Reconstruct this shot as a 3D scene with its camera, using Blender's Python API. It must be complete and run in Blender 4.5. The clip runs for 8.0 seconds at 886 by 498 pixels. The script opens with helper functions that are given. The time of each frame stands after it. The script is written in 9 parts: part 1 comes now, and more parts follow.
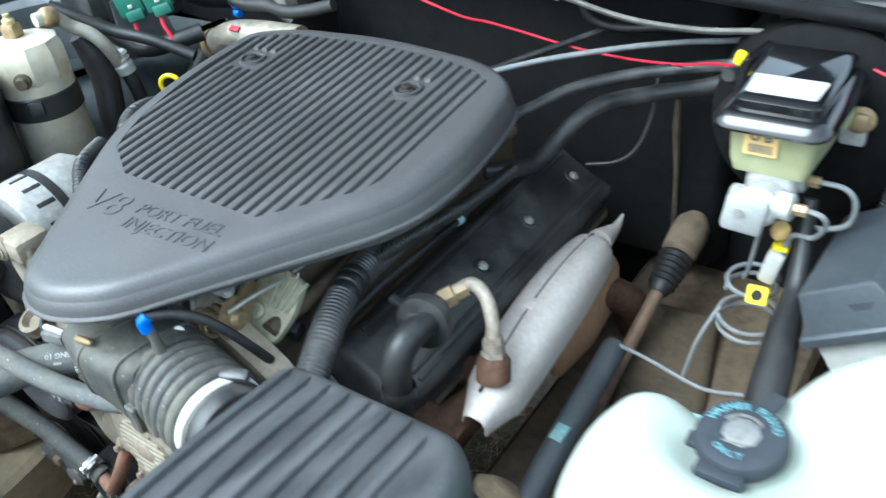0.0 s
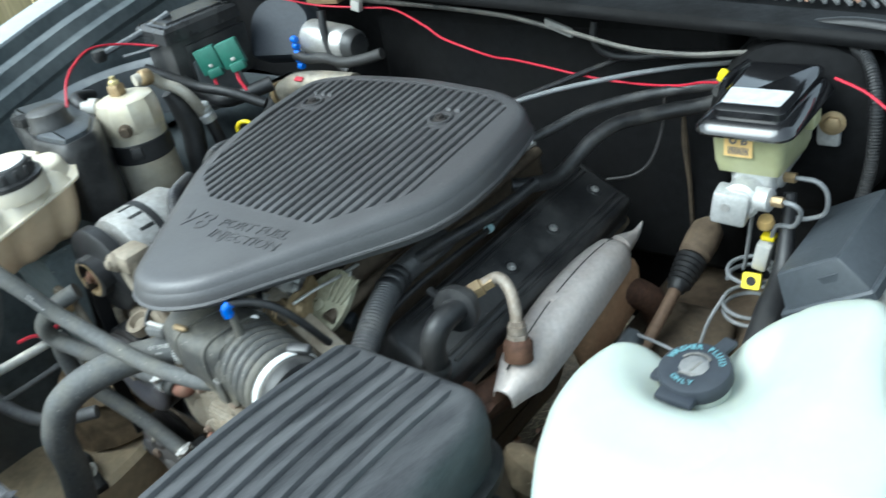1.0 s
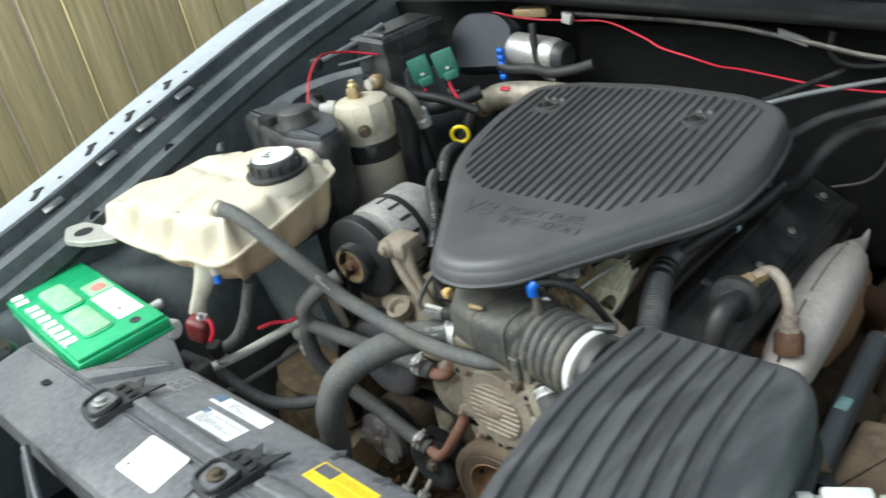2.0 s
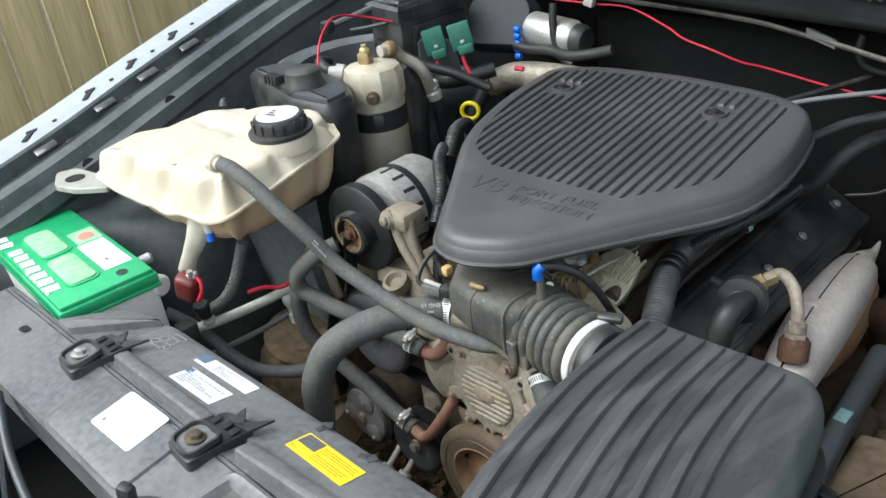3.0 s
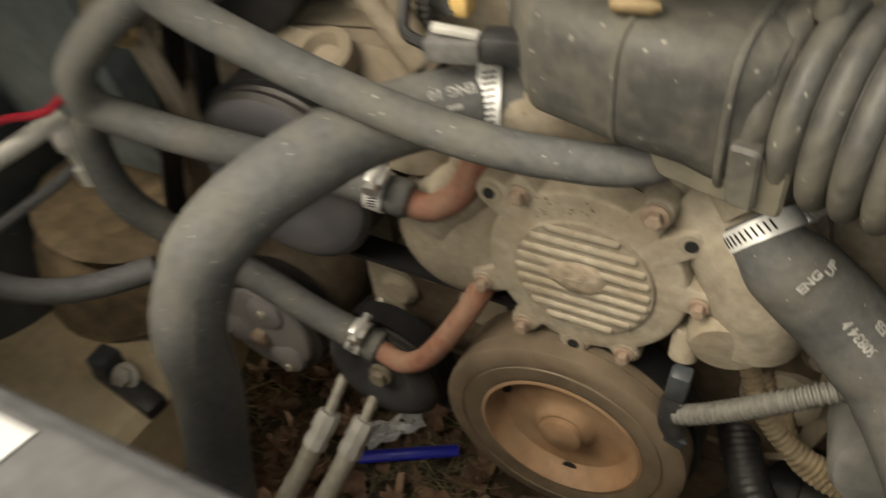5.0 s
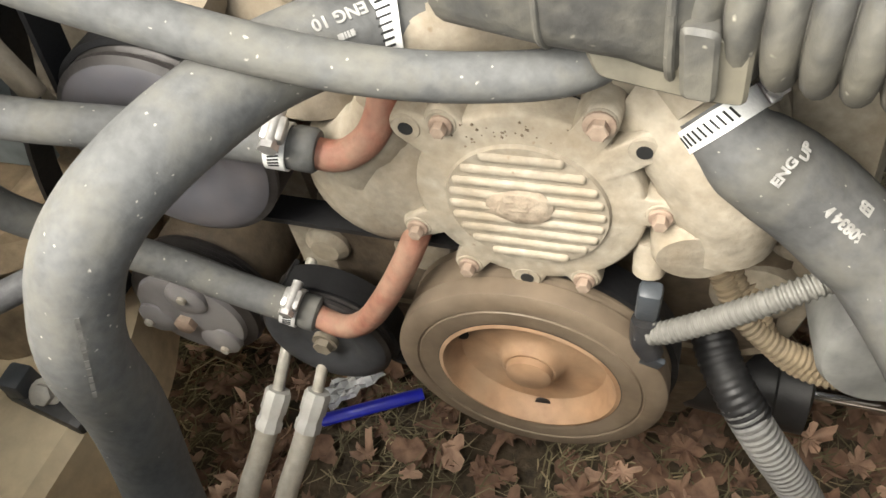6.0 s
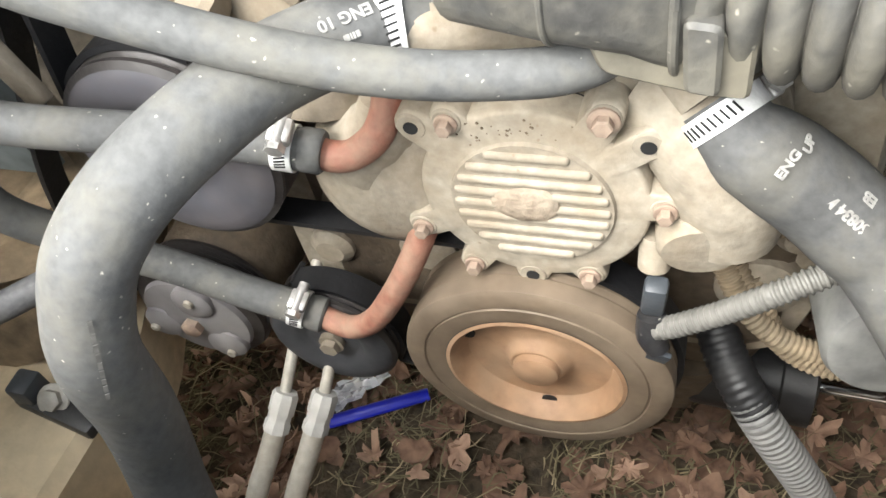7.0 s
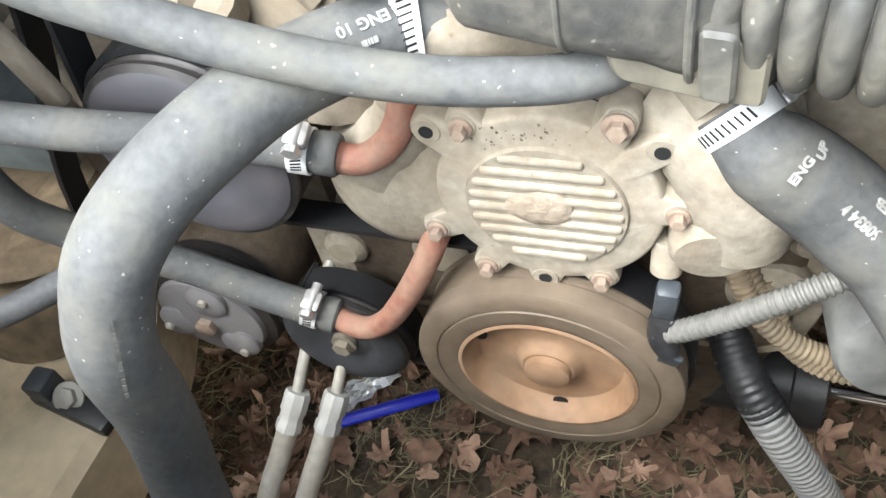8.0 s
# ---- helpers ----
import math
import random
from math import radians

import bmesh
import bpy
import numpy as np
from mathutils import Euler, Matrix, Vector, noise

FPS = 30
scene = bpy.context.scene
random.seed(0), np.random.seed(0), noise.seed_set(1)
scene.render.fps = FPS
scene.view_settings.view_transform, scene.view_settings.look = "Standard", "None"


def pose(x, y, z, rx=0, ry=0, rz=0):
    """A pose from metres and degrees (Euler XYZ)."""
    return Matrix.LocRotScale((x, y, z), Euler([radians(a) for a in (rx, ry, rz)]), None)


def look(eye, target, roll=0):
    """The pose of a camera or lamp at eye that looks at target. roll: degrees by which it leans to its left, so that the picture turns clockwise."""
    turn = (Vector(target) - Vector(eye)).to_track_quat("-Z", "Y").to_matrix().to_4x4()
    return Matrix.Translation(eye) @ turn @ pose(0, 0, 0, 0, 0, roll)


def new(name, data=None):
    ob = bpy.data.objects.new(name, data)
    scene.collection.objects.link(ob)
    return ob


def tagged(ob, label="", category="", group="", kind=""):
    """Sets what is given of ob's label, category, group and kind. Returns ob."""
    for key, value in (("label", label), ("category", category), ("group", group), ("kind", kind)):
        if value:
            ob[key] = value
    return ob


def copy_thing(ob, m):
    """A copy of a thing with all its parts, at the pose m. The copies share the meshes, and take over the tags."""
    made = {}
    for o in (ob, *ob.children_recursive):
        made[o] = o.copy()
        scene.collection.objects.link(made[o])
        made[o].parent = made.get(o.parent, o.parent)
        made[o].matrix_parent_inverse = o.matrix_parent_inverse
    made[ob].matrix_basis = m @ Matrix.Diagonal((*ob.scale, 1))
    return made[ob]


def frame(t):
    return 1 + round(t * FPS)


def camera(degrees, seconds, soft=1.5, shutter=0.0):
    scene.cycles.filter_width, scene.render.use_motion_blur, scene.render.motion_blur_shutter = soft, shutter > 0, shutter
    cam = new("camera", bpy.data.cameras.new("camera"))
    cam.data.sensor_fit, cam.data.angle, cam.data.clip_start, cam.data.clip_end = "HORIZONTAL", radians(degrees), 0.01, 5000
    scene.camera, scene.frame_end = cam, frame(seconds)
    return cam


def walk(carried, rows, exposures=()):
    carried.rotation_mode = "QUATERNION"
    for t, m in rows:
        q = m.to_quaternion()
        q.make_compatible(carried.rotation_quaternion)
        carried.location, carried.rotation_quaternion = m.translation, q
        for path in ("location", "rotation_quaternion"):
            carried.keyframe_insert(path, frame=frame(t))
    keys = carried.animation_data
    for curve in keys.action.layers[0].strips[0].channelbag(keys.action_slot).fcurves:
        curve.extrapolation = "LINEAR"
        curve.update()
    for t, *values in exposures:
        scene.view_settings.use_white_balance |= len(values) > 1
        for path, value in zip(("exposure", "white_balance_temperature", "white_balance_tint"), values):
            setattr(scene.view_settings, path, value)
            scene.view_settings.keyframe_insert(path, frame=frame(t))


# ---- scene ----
cam = camera(57.3, 8.0, shutter=0.5)
PATH = [
    (0, (0.742, -0.247, 1.293), (-0.286, 1.036, 0.155), -7.0),
    (0.5, (0.878, -0.268, 1.307), (-0.239, 0.976, 0.209), -10.4),
    (1, (0.892, -0.351, 1.33), (-0.308, 0.883, 0.312), -12.0),
    (1.5, (0.827, -0.468, 1.325), (-0.43, 0.73, 0.333), -13.2),
    (2, (0.705, -0.598, 1.354), (-0.609, 0.595, 0.432), -12.1),
    (2.2, (0.684, -0.621, 1.35), (-0.626, 0.578, 0.429), -10.5),
    (3.3, (0.661, -0.582, 1.32), (-0.629, 0.595, 0.344), -6.3),
    (3.5, (0.645, -0.579, 1.311), (-0.642, 0.58, 0.311), -5.6),
    (4, (0.513, -0.544, 1.224), (-0.692, 0.593, 0.103), -4.3),
    (4.3, (0.346, -0.48, 1.136), (-0.82, 0.681, -0.001), -6.1),
    (4.5, (0.238, -0.434, 1.095), (-0.811, 0.762, -0.117), -5.4),
    (5, (0.153, -0.304, 0.97), (-0.621, 0.934, -0.397), -7.0),
    (5.2, (0.139, -0.269, 0.95), (-0.544, 0.954, -0.478), -8.2),
    (6.3, (0.13, -0.253, 0.932), (-0.46, 0.914, -0.582), -14.0),
    (6.5, (0.129, -0.254, 0.932), (-0.461, 0.917, -0.578), -14.2),
    (7, (0.129, -0.258, 0.934), (-0.469, 0.912, -0.574), -14.4),
    (7.5, (0.128, -0.26, 0.937), (-0.487, 0.904, -0.569), -14.7),
    (8, (0.127, -0.26, 0.939), (-0.49, 0.903, -0.566), -14.7),
]
EXPOSURES = [(0.0, 1.92, 5350, -3), (1.0, 1.52, 5550, -4), (1.5, 1.22, 5850, -3), (2.0, 1.12, 6100, 1), (4.0, 1.12, 6100, 5), (4.5, 1.08, 6350, 6), (4.8, 0.98, 7200, 7), (5.0, 0.93, 8100, 7), (5.2, 1.04, 8400, 7), (6.3, 2.48, 6600, 8), (7.0, 2.52, 6500, 8), (8.0, 2.56, 6100, 7)]
walk(cam, [(t, look(eye, target, roll)) for t, eye, target, roll in PATH], EXPOSURES)

# ---- light: a bright overcast sky with a broad, weak sun ----
world = bpy.data.worlds.new("overcast_sky")
scene.world = world
world.use_nodes = True
wn = world.node_tree.nodes
sky = wn.new("ShaderNodeTexSky")
sky.sky_type, sky.sun_disc = "NISHITA", False
sky.sun_elevation, sky.sun_rotation = radians(52), radians(211)
sky.dust_density, sky.air_density = 4.0, 1.6
soft_sky = wn.new("ShaderNodeHueSaturation")
soft_sky.inputs["Saturation"].default_value = 0.30
world.node_tree.links.new(sky.outputs[0], soft_sky.inputs["Color"])
world.node_tree.links.new(soft_sky.outputs[0], wn["Background"].inputs[0])
wn["Background"].inputs[1].default_value = 0.15
sun = new("sun", bpy.data.lights.new("sun", "SUN"))
sun.data.energy, sun.data.angle, sun.data.color = 1.0, radians(45), (1.0, 0.99, 0.97)
sun.matrix_world = look((-1.3, -2.2, 3.5), (0, 0, 0))


# ---- materials ----
def material(name, base, rough=0.5, metal=0.0, grain=0.25, scale=60.0, dust=None, amount=0.4, patch=9.0, bump=0.15, specks=0.0,
             speck_colour=(0.6, 0.56, 0.48), coat=0.0, stretch=(1, 1, 1), translucent=0.0, specular=0.5, speck_size=1.0, vary_by=0.07):
    """A surface with fine grain, broad patches of dust or wear, small specks and relief, in real-world size."""
    m = bpy.data.materials.new(name)
    m.use_nodes = True
    tree = m.node_tree
    n, link = tree.nodes, tree.links.new
    bsdf = n["Principled BSDF"]
    where = n.new("ShaderNodeTexCoord")
    sized = n.new("ShaderNodeMapping")
    sized.inputs["Scale"].default_value = stretch
    link(where.outputs["Object"], sized.inputs[0])
    info = n.new("ShaderNodeObjectInfo")
    fine = n.new("ShaderNodeTexNoise")
    fine.inputs["Scale"].default_value, fine.inputs["Detail"].default_value = scale, 6
    broad = n.new("ShaderNodeTexNoise")
    broad.inputs["Scale"].default_value, broad.inputs["Detail"].default_value, broad.inputs["Roughness"].default_value = patch, 7, 0.65
    for tex in (fine, broad):
        link(sized.outputs[0], tex.inputs["Vector"])
    tone = n.new("ShaderNodeMixRGB")
    tone.inputs[1].default_value = (*[c * (1 - grain) for c in base], 1)
    tone.inputs[2].default_value = (*[min(1, c * (1 + grain)) for c in base], 1)
    spread = n.new("ShaderNodeMapRange")
    spread.inputs["From Min"].default_value, spread.inputs["From Max"].default_value = 0.3, 0.7
    link(fine.outputs["Fac"], spread.inputs["Value"])
    link(spread.outputs[0], tone.inputs[0])
    colour = tone.outputs[0]
    mask = n.new("ShaderNodeMapRange")
    mask.inputs["From Min"].default_value, mask.inputs["From Max"].default_value = 0.62 - 0.42 * amount, 0.85 - 0.35 * amount
    link(broad.outputs["Fac"], mask.inputs["Value"])
    if dust:
        worn = n.new("ShaderNodeMixRGB")
        worn.inputs[2].default_value = (*dust, 1)
        part_of = n.new("ShaderNodeMath")
        part_of.operation = "MULTIPLY"
        part_of.inputs[1].default_value = min(0.95, 0.35 + 0.6 * amount)
        link(mask.outputs[0], part_of.inputs[0])
        link(part_of.outputs[0], worn.inputs[0])
        link(colour, worn.inputs[1])
        colour = worn.outputs[0]
    if specks:
        cell = n.new("ShaderNodeTexVoronoi")
        cell.inputs["Scale"].default_value = 150 / speck_size
        warped = n.new("ShaderNodeVectorMath")
        warped.operation = "MULTIPLY_ADD"
        link(fine.outputs["Color"], warped.inputs[0])
        warped.inputs[1].default_value = (0.006, 0.006, 0.006)
        link(where.outputs["Object"], warped.inputs[2])
        link(warped.outputs[0], cell.inputs["Vector"])
        dot = n.new("ShaderNodeMapRange")
        dot.inputs["From Min"].default_value, dot.inputs["From Max"].default_value = 0.05 + 0.13 * specks, 0.02
        link(cell.outputs["Distance"], dot.inputs["Value"])
        some = n.new("ShaderNodeMath")
        some.operation = "GREATER_THAN"
        some.inputs[1].default_value = 1.0 - 0.35 * specks
        split = n.new("ShaderNodeSeparateColor")
        link(cell.outputs["Color"], split.inputs[0])
        link(split.outputs[0], some.inputs[0])
        both = n.new("ShaderNodeMath")
        both.operation = "MULTIPLY"
        link(dot.outputs[0], both.inputs[0])
        link(some.outputs[0], both.inputs[1])
        spotted = n.new("ShaderNodeMixRGB")
        spotted.inputs[2].default_value = (*speck_colour, 1)
        link(both.outputs[0], spotted.inputs[0])
        link(colour, spotted.inputs[1])
        colour = spotted.outputs[0]
    vary = n.new("ShaderNodeHueSaturation")
    shift = n.new("ShaderNodeMapRange")
    shift.inputs["To Min"].default_value, shift.inputs["To Max"].default_value = 1 - vary_by, 1 + vary_by
    link(info.outputs["Random"], shift.inputs["Value"])
    link(shift.outputs[0], vary.inputs["Value"])
    link(colour, vary.inputs["Color"])
    link(vary.outputs[0], bsdf.inputs["Base Color"])
    gloss = n.new("ShaderNodeMapRange")
    gloss.inputs["To Min"].default_value, gloss.inputs["To Max"].default_value = max(0.03, rough - 0.06), min(1, rough + (0.28 if dust else 0.1))
    link(mask.outputs[0], gloss.inputs["Value"])
    link(gloss.outputs[0], bsdf.inputs["Roughness"])
    bsdf.inputs["Metallic"].default_value = metal
    bsdf.inputs["Specular IOR Level"].default_value = specular
    bsdf.inputs["Coat Weight"].default_value = coat
    if translucent:
        bsdf.inputs["Subsurface Weight"].default_value = translucent
        bsdf.inputs["Subsurface Radius"].default_value = (0.03, 0.025, 0.015)
        bsdf.inputs["Subsurface Scale"].default_value = 0.4
    if bump:
        summed = n.new("ShaderNodeMath")
        summed.operation = "ADD"
        link(fine.outputs["Fac"], summed.inputs[0])
        link(broad.outputs["Fac"], summed.inputs[1])
        relief = n.new("ShaderNodeBump")
        relief.inputs["Strength"].default_value, relief.inputs["Distance"].default_value = bump, 0.004
        link(summed.outputs[0], relief.inputs["Height"])
        link(relief.outputs[0], bsdf.inputs["Normal"])
    return m


TAN, GREY_DUST = (0.27, 0.21, 0.14), (0.16, 0.145, 0.12)
COVER = material("satin_black_plastic", (0.064, 0.062, 0.064), 0.42, grain=0.18, scale=420, dust=(0.100, 0.100, 0.101), amount=0.3, patch=6, bump=0.10, specks=0.2)
LID = material("weathered_black_plastic", (0.052, 0.053, 0.057), 0.50, grain=0.2, scale=300, dust=(0.12, 0.121, 0.124), amount=0.5, patch=22, bump=0.14, stretch=(1.6, 0.25, 1), specks=0.10)
BLACK = material("black_plastic", (0.022, 0.022, 0.023), 0.42, grain=0.2, scale=160, dust=(0.10, 0.096, 0.09), amount=0.42, patch=14, specks=0.2)
PANEL = material("grey_black_panel_plastic", (0.122, 0.123, 0.130), 0.38, grain=0.30, scale=110, dust=(0.185, 0.184, 0.183), amount=0.45, patch=7, bump=0.10, specks=0.35)
RUBBER = material("dusty_rubber_hose", (0.088, 0.089, 0.088), 0.70, grain=0.16, scale=170, dust=(0.165, 0.155, 0.128), amount=0.42, patch=24, bump=0.14, specks=0.85, speck_size=0.85, speck_colour=(0.40, 0.38, 0.33), specular=0.30)
DUCT = material("dusty_black_duct_rubber", (0.056, 0.055, 0.052), 0.58, grain=0.2, scale=140, dust=(0.17, 0.155, 0.118), amount=0.5, patch=17, bump=0.2, specks=1.0, speck_size=1.1, speck_colour=(0.30, 0.28, 0.23))
SOFTBLACK = material("black_rubber", (0.014, 0.014, 0.015), 0.55, grain=0.2, scale=150, dust=(0.05, 0.046, 0.04), amount=0.3)
BELT = material("belt_rubber", (0.010, 0.010, 0.011), 0.5, grain=0.2, scale=200, bump=0.1)
LOOM = material("split_loom_plastic", (0.020, 0.020, 0.022), 0.42, grain=0.2, scale=160, dust=(0.085, 0.078, 0.066), amount=0.35, patch=18)
# black loom with part of its sheen put into a lighter grey base
SHEENLOOM = material("split_loom_greyed_for_sheen", (0.060, 0.060, 0.062), 0.34, grain=0.2, scale=160, dust=(0.12, 0.115, 0.105), amount=0.35, patch=18)
OLDLOOM = material("dusty_split_loom", (0.15, 0.12, 0.08), 0.75, grain=0.25, scale=160, dust=(0.25, 0.19, 0.12), amount=0.6, patch=18)
CAST = material("dirty_cast_aluminium", (0.30, 0.265, 0.21), 0.74, metal=0.1, grain=0.2, scale=130, dust=(0.215, 0.168, 0.112), amount=0.55, patch=22, bump=0.22, specks=0.7, speck_size=1.6, speck_colour=(0.18, 0.125, 0.08))
CASTDARK = material("oily_cast_iron", (0.075, 0.056, 0.038), 0.7, metal=0.1, grain=0.35, scale=90, dust=(0.15, 0.112, 0.07), amount=0.5, patch=10, bump=0.35)
BRACKET = material("dusty_alloy_bracket", (0.26, 0.225, 0.175), 0.6, metal=0.2, grain=0.2, scale=110, dust=(0.15, 0.115, 0.075), amount=0.55, patch=14, bump=0.25)
ALLOY = material("machined_alloy", (0.50, 0.50, 0.49), 0.42, metal=0.4, grain=0.12, scale=200, dust=(0.36, 0.34, 0.30), amount=0.35, patch=16)
STEEL = material("zinc_steel", (0.50, 0.49, 0.47), 0.38, metal=0.6, grain=0.15, scale=220, dust=(0.28, 0.24, 0.19), amount=0.35)
CHROME = material("bright_steel_band", (0.74, 0.74, 0.72), 0.42, metal=0.25, grain=0.06, scale=300)
SHIELD = material("aluminised_heat_shield", (0.66, 0.605, 0.57), 0.5, metal=0.25, grain=0.10, scale=150, dust=(0.46, 0.38, 0.32), amount=0.4, patch=12, bump=0.15)
SHIELDRUST = material("heat_stained_shield", (0.44, 0.27, 0.155), 0.6, metal=0.1, grain=0.2, scale=120, dust=(0.36, 0.20, 0.11), amount=0.5, patch=14)
RUST = material("rusty_iron", (0.085, 0.042, 0.027), 0.8, metal=0.1, grain=0.4, scale=110, dust=(0.145, 0.078, 0.043), amount=0.5, patch=18, bump=0.4)
REDPIPE = material("red_oxide_pipe", (0.25, 0.095, 0.062), 0.66, grain=0.25, scale=130, dust=(0.33, 0.235, 0.165), amount=0.55, patch=26, bump=0.25, specks=0.4, speck_colour=(0.5, 0.42, 0.34))
DAMPER = material("damper_rust_dust", (0.145, 0.108, 0.074), 0.6, metal=0.2, grain=0.2, scale=60, dust=(0.20, 0.155, 0.11), amount=0.5, patch=16, bump=0.15)
DAMPERHUB = material("orange_rust_hub", (0.28, 0.165, 0.092), 0.66, metal=0.1, grain=0.22, scale=60, dust=(0.34, 0.24, 0.155), amount=0.5, patch=22, bump=0.2)
PULLEY = material("brown_black_pulley", (0.028, 0.025, 0.024), 0.45, metal=0.2, grain=0.2, scale=110, dust=(0.07, 0.058, 0.05), amount=0.35, patch=9)
BRASS = material("dull_brass", (0.33, 0.24, 0.13), 0.5, metal=0.5, grain=0.2, scale=160, dust=(0.28, 0.22, 0.14), amount=0.5, patch=25)
TANK = material("yellowed_tank_plastic", (0.54, 0.49, 0.39), 0.42, grain=0.06, scale=30, dust=(0.44, 0.315, 0.18), amount=0.28, patch=8, bump=0.06, translucent=0.25)
TANKLOW = material("stained_tank_plastic", (0.54, 0.42, 0.28), 0.45, grain=0.1, scale=30, dust=(0.38, 0.23, 0.13), amount=0.35, patch=9, bump=0.06, translucent=0.2)
WASHER = material("white_tank_plastic", (0.42, 0.46, 0.41), 0.40, grain=0.03, scale=30, dust=(0.37, 0.41, 0.36), amount=0.25, patch=7, bump=0.05, translucent=0.25)
WASHERLOW = material("white_tank_with_teal_fluid", (0.26, 0.46, 0.42), 0.40, grain=0.05, scale=20, dust=(0.31, 0.49, 0.45), amount=0.3, patch=6, bump=0.05, translucent=0.2)
GREEN = material("green_battery_plastic", (0.03, 0.38, 0.15), 0.38, grain=0.1, scale=60, dust=(0.13, 0.38, 0.21), amount=0.25, patch=18)
PALEGREEN = material("scuffed_pale_green", (0.22, 0.52, 0.27), 0.5, grain=0.2, scale=70, dust=(0.45, 0.55, 0.38), amount=0.5, patch=40)
GREYCASE = material("grey_case_plastic", (0.60, 0.60, 0.58), 0.5, grain=0.1, scale=60, dust=(0.46, 0.44, 0.41), amount=0.35)
PALECASE = material("light_grey_case_plastic", (0.46, 0.45, 0.42), 0.5, grain=0.1, scale=60, dust=(0.32, 0.30, 0.26), amount=0.4, patch=25)
BATCASE = material("pale_battery_case", (0.74, 0.74, 0.73), 0.45, grain=0.05, scale=60, dust=(0.58, 0.57, 0.54), amount=0.35, patch=14)
SLATE = material("blue_grey_plastic", (0.045, 0.051, 0.058), 0.45, grain=0.12, scale=120, dust=(0.095, 0.10, 0.106), amount=0.35, patch=9)
WHITE = material("white_label", (0.68, 0.68, 0.675), 0.55, grain=0.04, scale=60, dust=(0.54, 0.54, 0.53), amount=0.25, patch=30, bump=0.02)
YELLOW = material("yellow_label", (0.80, 0.60, 0.02), 0.5, grain=0.06, scale=60, bump=0.02)
TAGTAN = material("tan_label", (0.62, 0.42, 0.16), 0.6, grain=0.1, scale=90, bump=0.02)
INK = material("grey_ink", (0.10, 0.10, 0.11), 0.6, grain=0.2, scale=120, bump=0)
BLUEINK = material("blue_ink", (0.10, 0.15, 0.22), 0.6, grain=0.2, scale=120, bump=0)
PALEINK = material("worn_white_print", (0.34, 0.335, 0.32), 0.7, grain=0.3, scale=150, dust=(0.15, 0.145, 0.13), amount=0.55, patch=90, bump=0)
TEALINK = material("teal_print", (0.11, 0.23, 0.26), 0.6, grain=0.1, scale=90, bump=0)
WALL = material("black_sound_mat", (0.0065, 0.0065, 0.007), 0.85, grain=0.3, scale=70, dust=(0.012, 0.0115, 0.0105), amount=0.4, patch=6, bump=0.3, specular=0.15)
LIPPAINT = material("dull_black_cowl_paint", (0.006, 0.006, 0.0065), 0.6, grain=0.2, scale=90, dust=(0.012, 0.0115, 0.011), amount=0.4, patch=8, specular=0.12)
BOLTRUST = material("dusty_bolt_rust", (0.23, 0.16, 0.12), 0.75, metal=0.05, grain=0.3, scale=140, dust=(0.30, 0.25, 0.19), amount=0.6, patch=60)
INNER = material("dark_inner_fender", (0.055, 0.066, 0.071), 0.5, grain=0.25, scale=60, dust=(0.16, 0.175, 0.178), amount=0.45, patch=6, bump=0.15, specks=0.3, speck_size=2)
RAIL = material("grey_painted_steel", (0.40, 0.43, 0.46), 0.35, metal=0.1, grain=0.06, scale=60, dust=(0.30, 0.32, 0.33), amount=0.35, patch=9, coat=0.3)
PAINT = material("black_green_body_paint", (0.014, 0.017, 0.018), 0.25, grain=0.1, scale=60, dust=(0.06, 0.062, 0.06), amount=0.3, patch=8, coat=0.5)
RED = material("red_wire_insulation", (0.46, 0.012, 0.035), 0.5, grain=0.08, scale=90, bump=0.02)
REDDARK = material("dark_red_plastic", (0.13, 0.012, 0.012), 0.45, grain=0.3, scale=70, dust=(0.14, 0.07, 0.06), amount=0.4, patch=30)
BLUE = material("blue_plastic", (0.008, 0.11, 0.52), 0.45, grain=0.08, scale=90, bump=0.02)
PENBLUE = material("dark_blue_plastic", (0.006, 0.012, 0.34), 0.4, grain=0.08, scale=90, bump=0.02)
TEAL = material("dark_green_connector", (0.03, 0.14, 0.10), 0.5, grain=0.12, scale=90, dust=(0.08, 0.2, 0.15), amount=0.3)
YELLOWP = material("yellow_plastic", (0.78, 0.62, 0.01), 0.4, grain=0.06, scale=90, bump=0.03)
ACLINE = material("pale_painted_line", (0.42, 0.40, 0.35), 0.5, metal=0.2, grain=0.14, scale=120, dust=(0.32, 0.27, 0.20), amount=0.5, patch=18)
ACCUM = material("tarnished_aluminium_can", (0.64, 0.60, 0.50), 0.36, metal=0.5, grain=0.1, scale=60, dust=(0.52, 0.42, 0.23), amount=0.5, patch=9, bump=0.08)
CREAM = material("translucent_cream_reservoir", (0.32, 0.32, 0.18), 0.4, grain=0.08, scale=60, dust=(0.40, 0.39, 0.28), amount=0.3, translucent=0.15)
GLOSSBLACK = material("gloss_black_cap", (0.008, 0.008, 0.009), 0.12, grain=0.1, scale=80, bump=0.02, coat=0.4)
FENCE = material("weathered_pine_board", (0.52, 0.42, 0.23), 0.75, grain=0.3, scale=14, dust=(0.30, 0.26, 0.13), amount=0.6, patch=4, stretch=(4, 4, 0.25), bump=0.3, vary_by=0.30)
KNOT = material("brown_knot", (0.16, 0.08, 0.035), 0.8, grain=0.4, scale=60)
SOIL = material("leaf_litter_soil", (0.065, 0.048, 0.030), 0.9, grain=0.6, scale=90, dust=(0.135, 0.10, 0.062), amount=0.5, patch=16, bump=0.8)
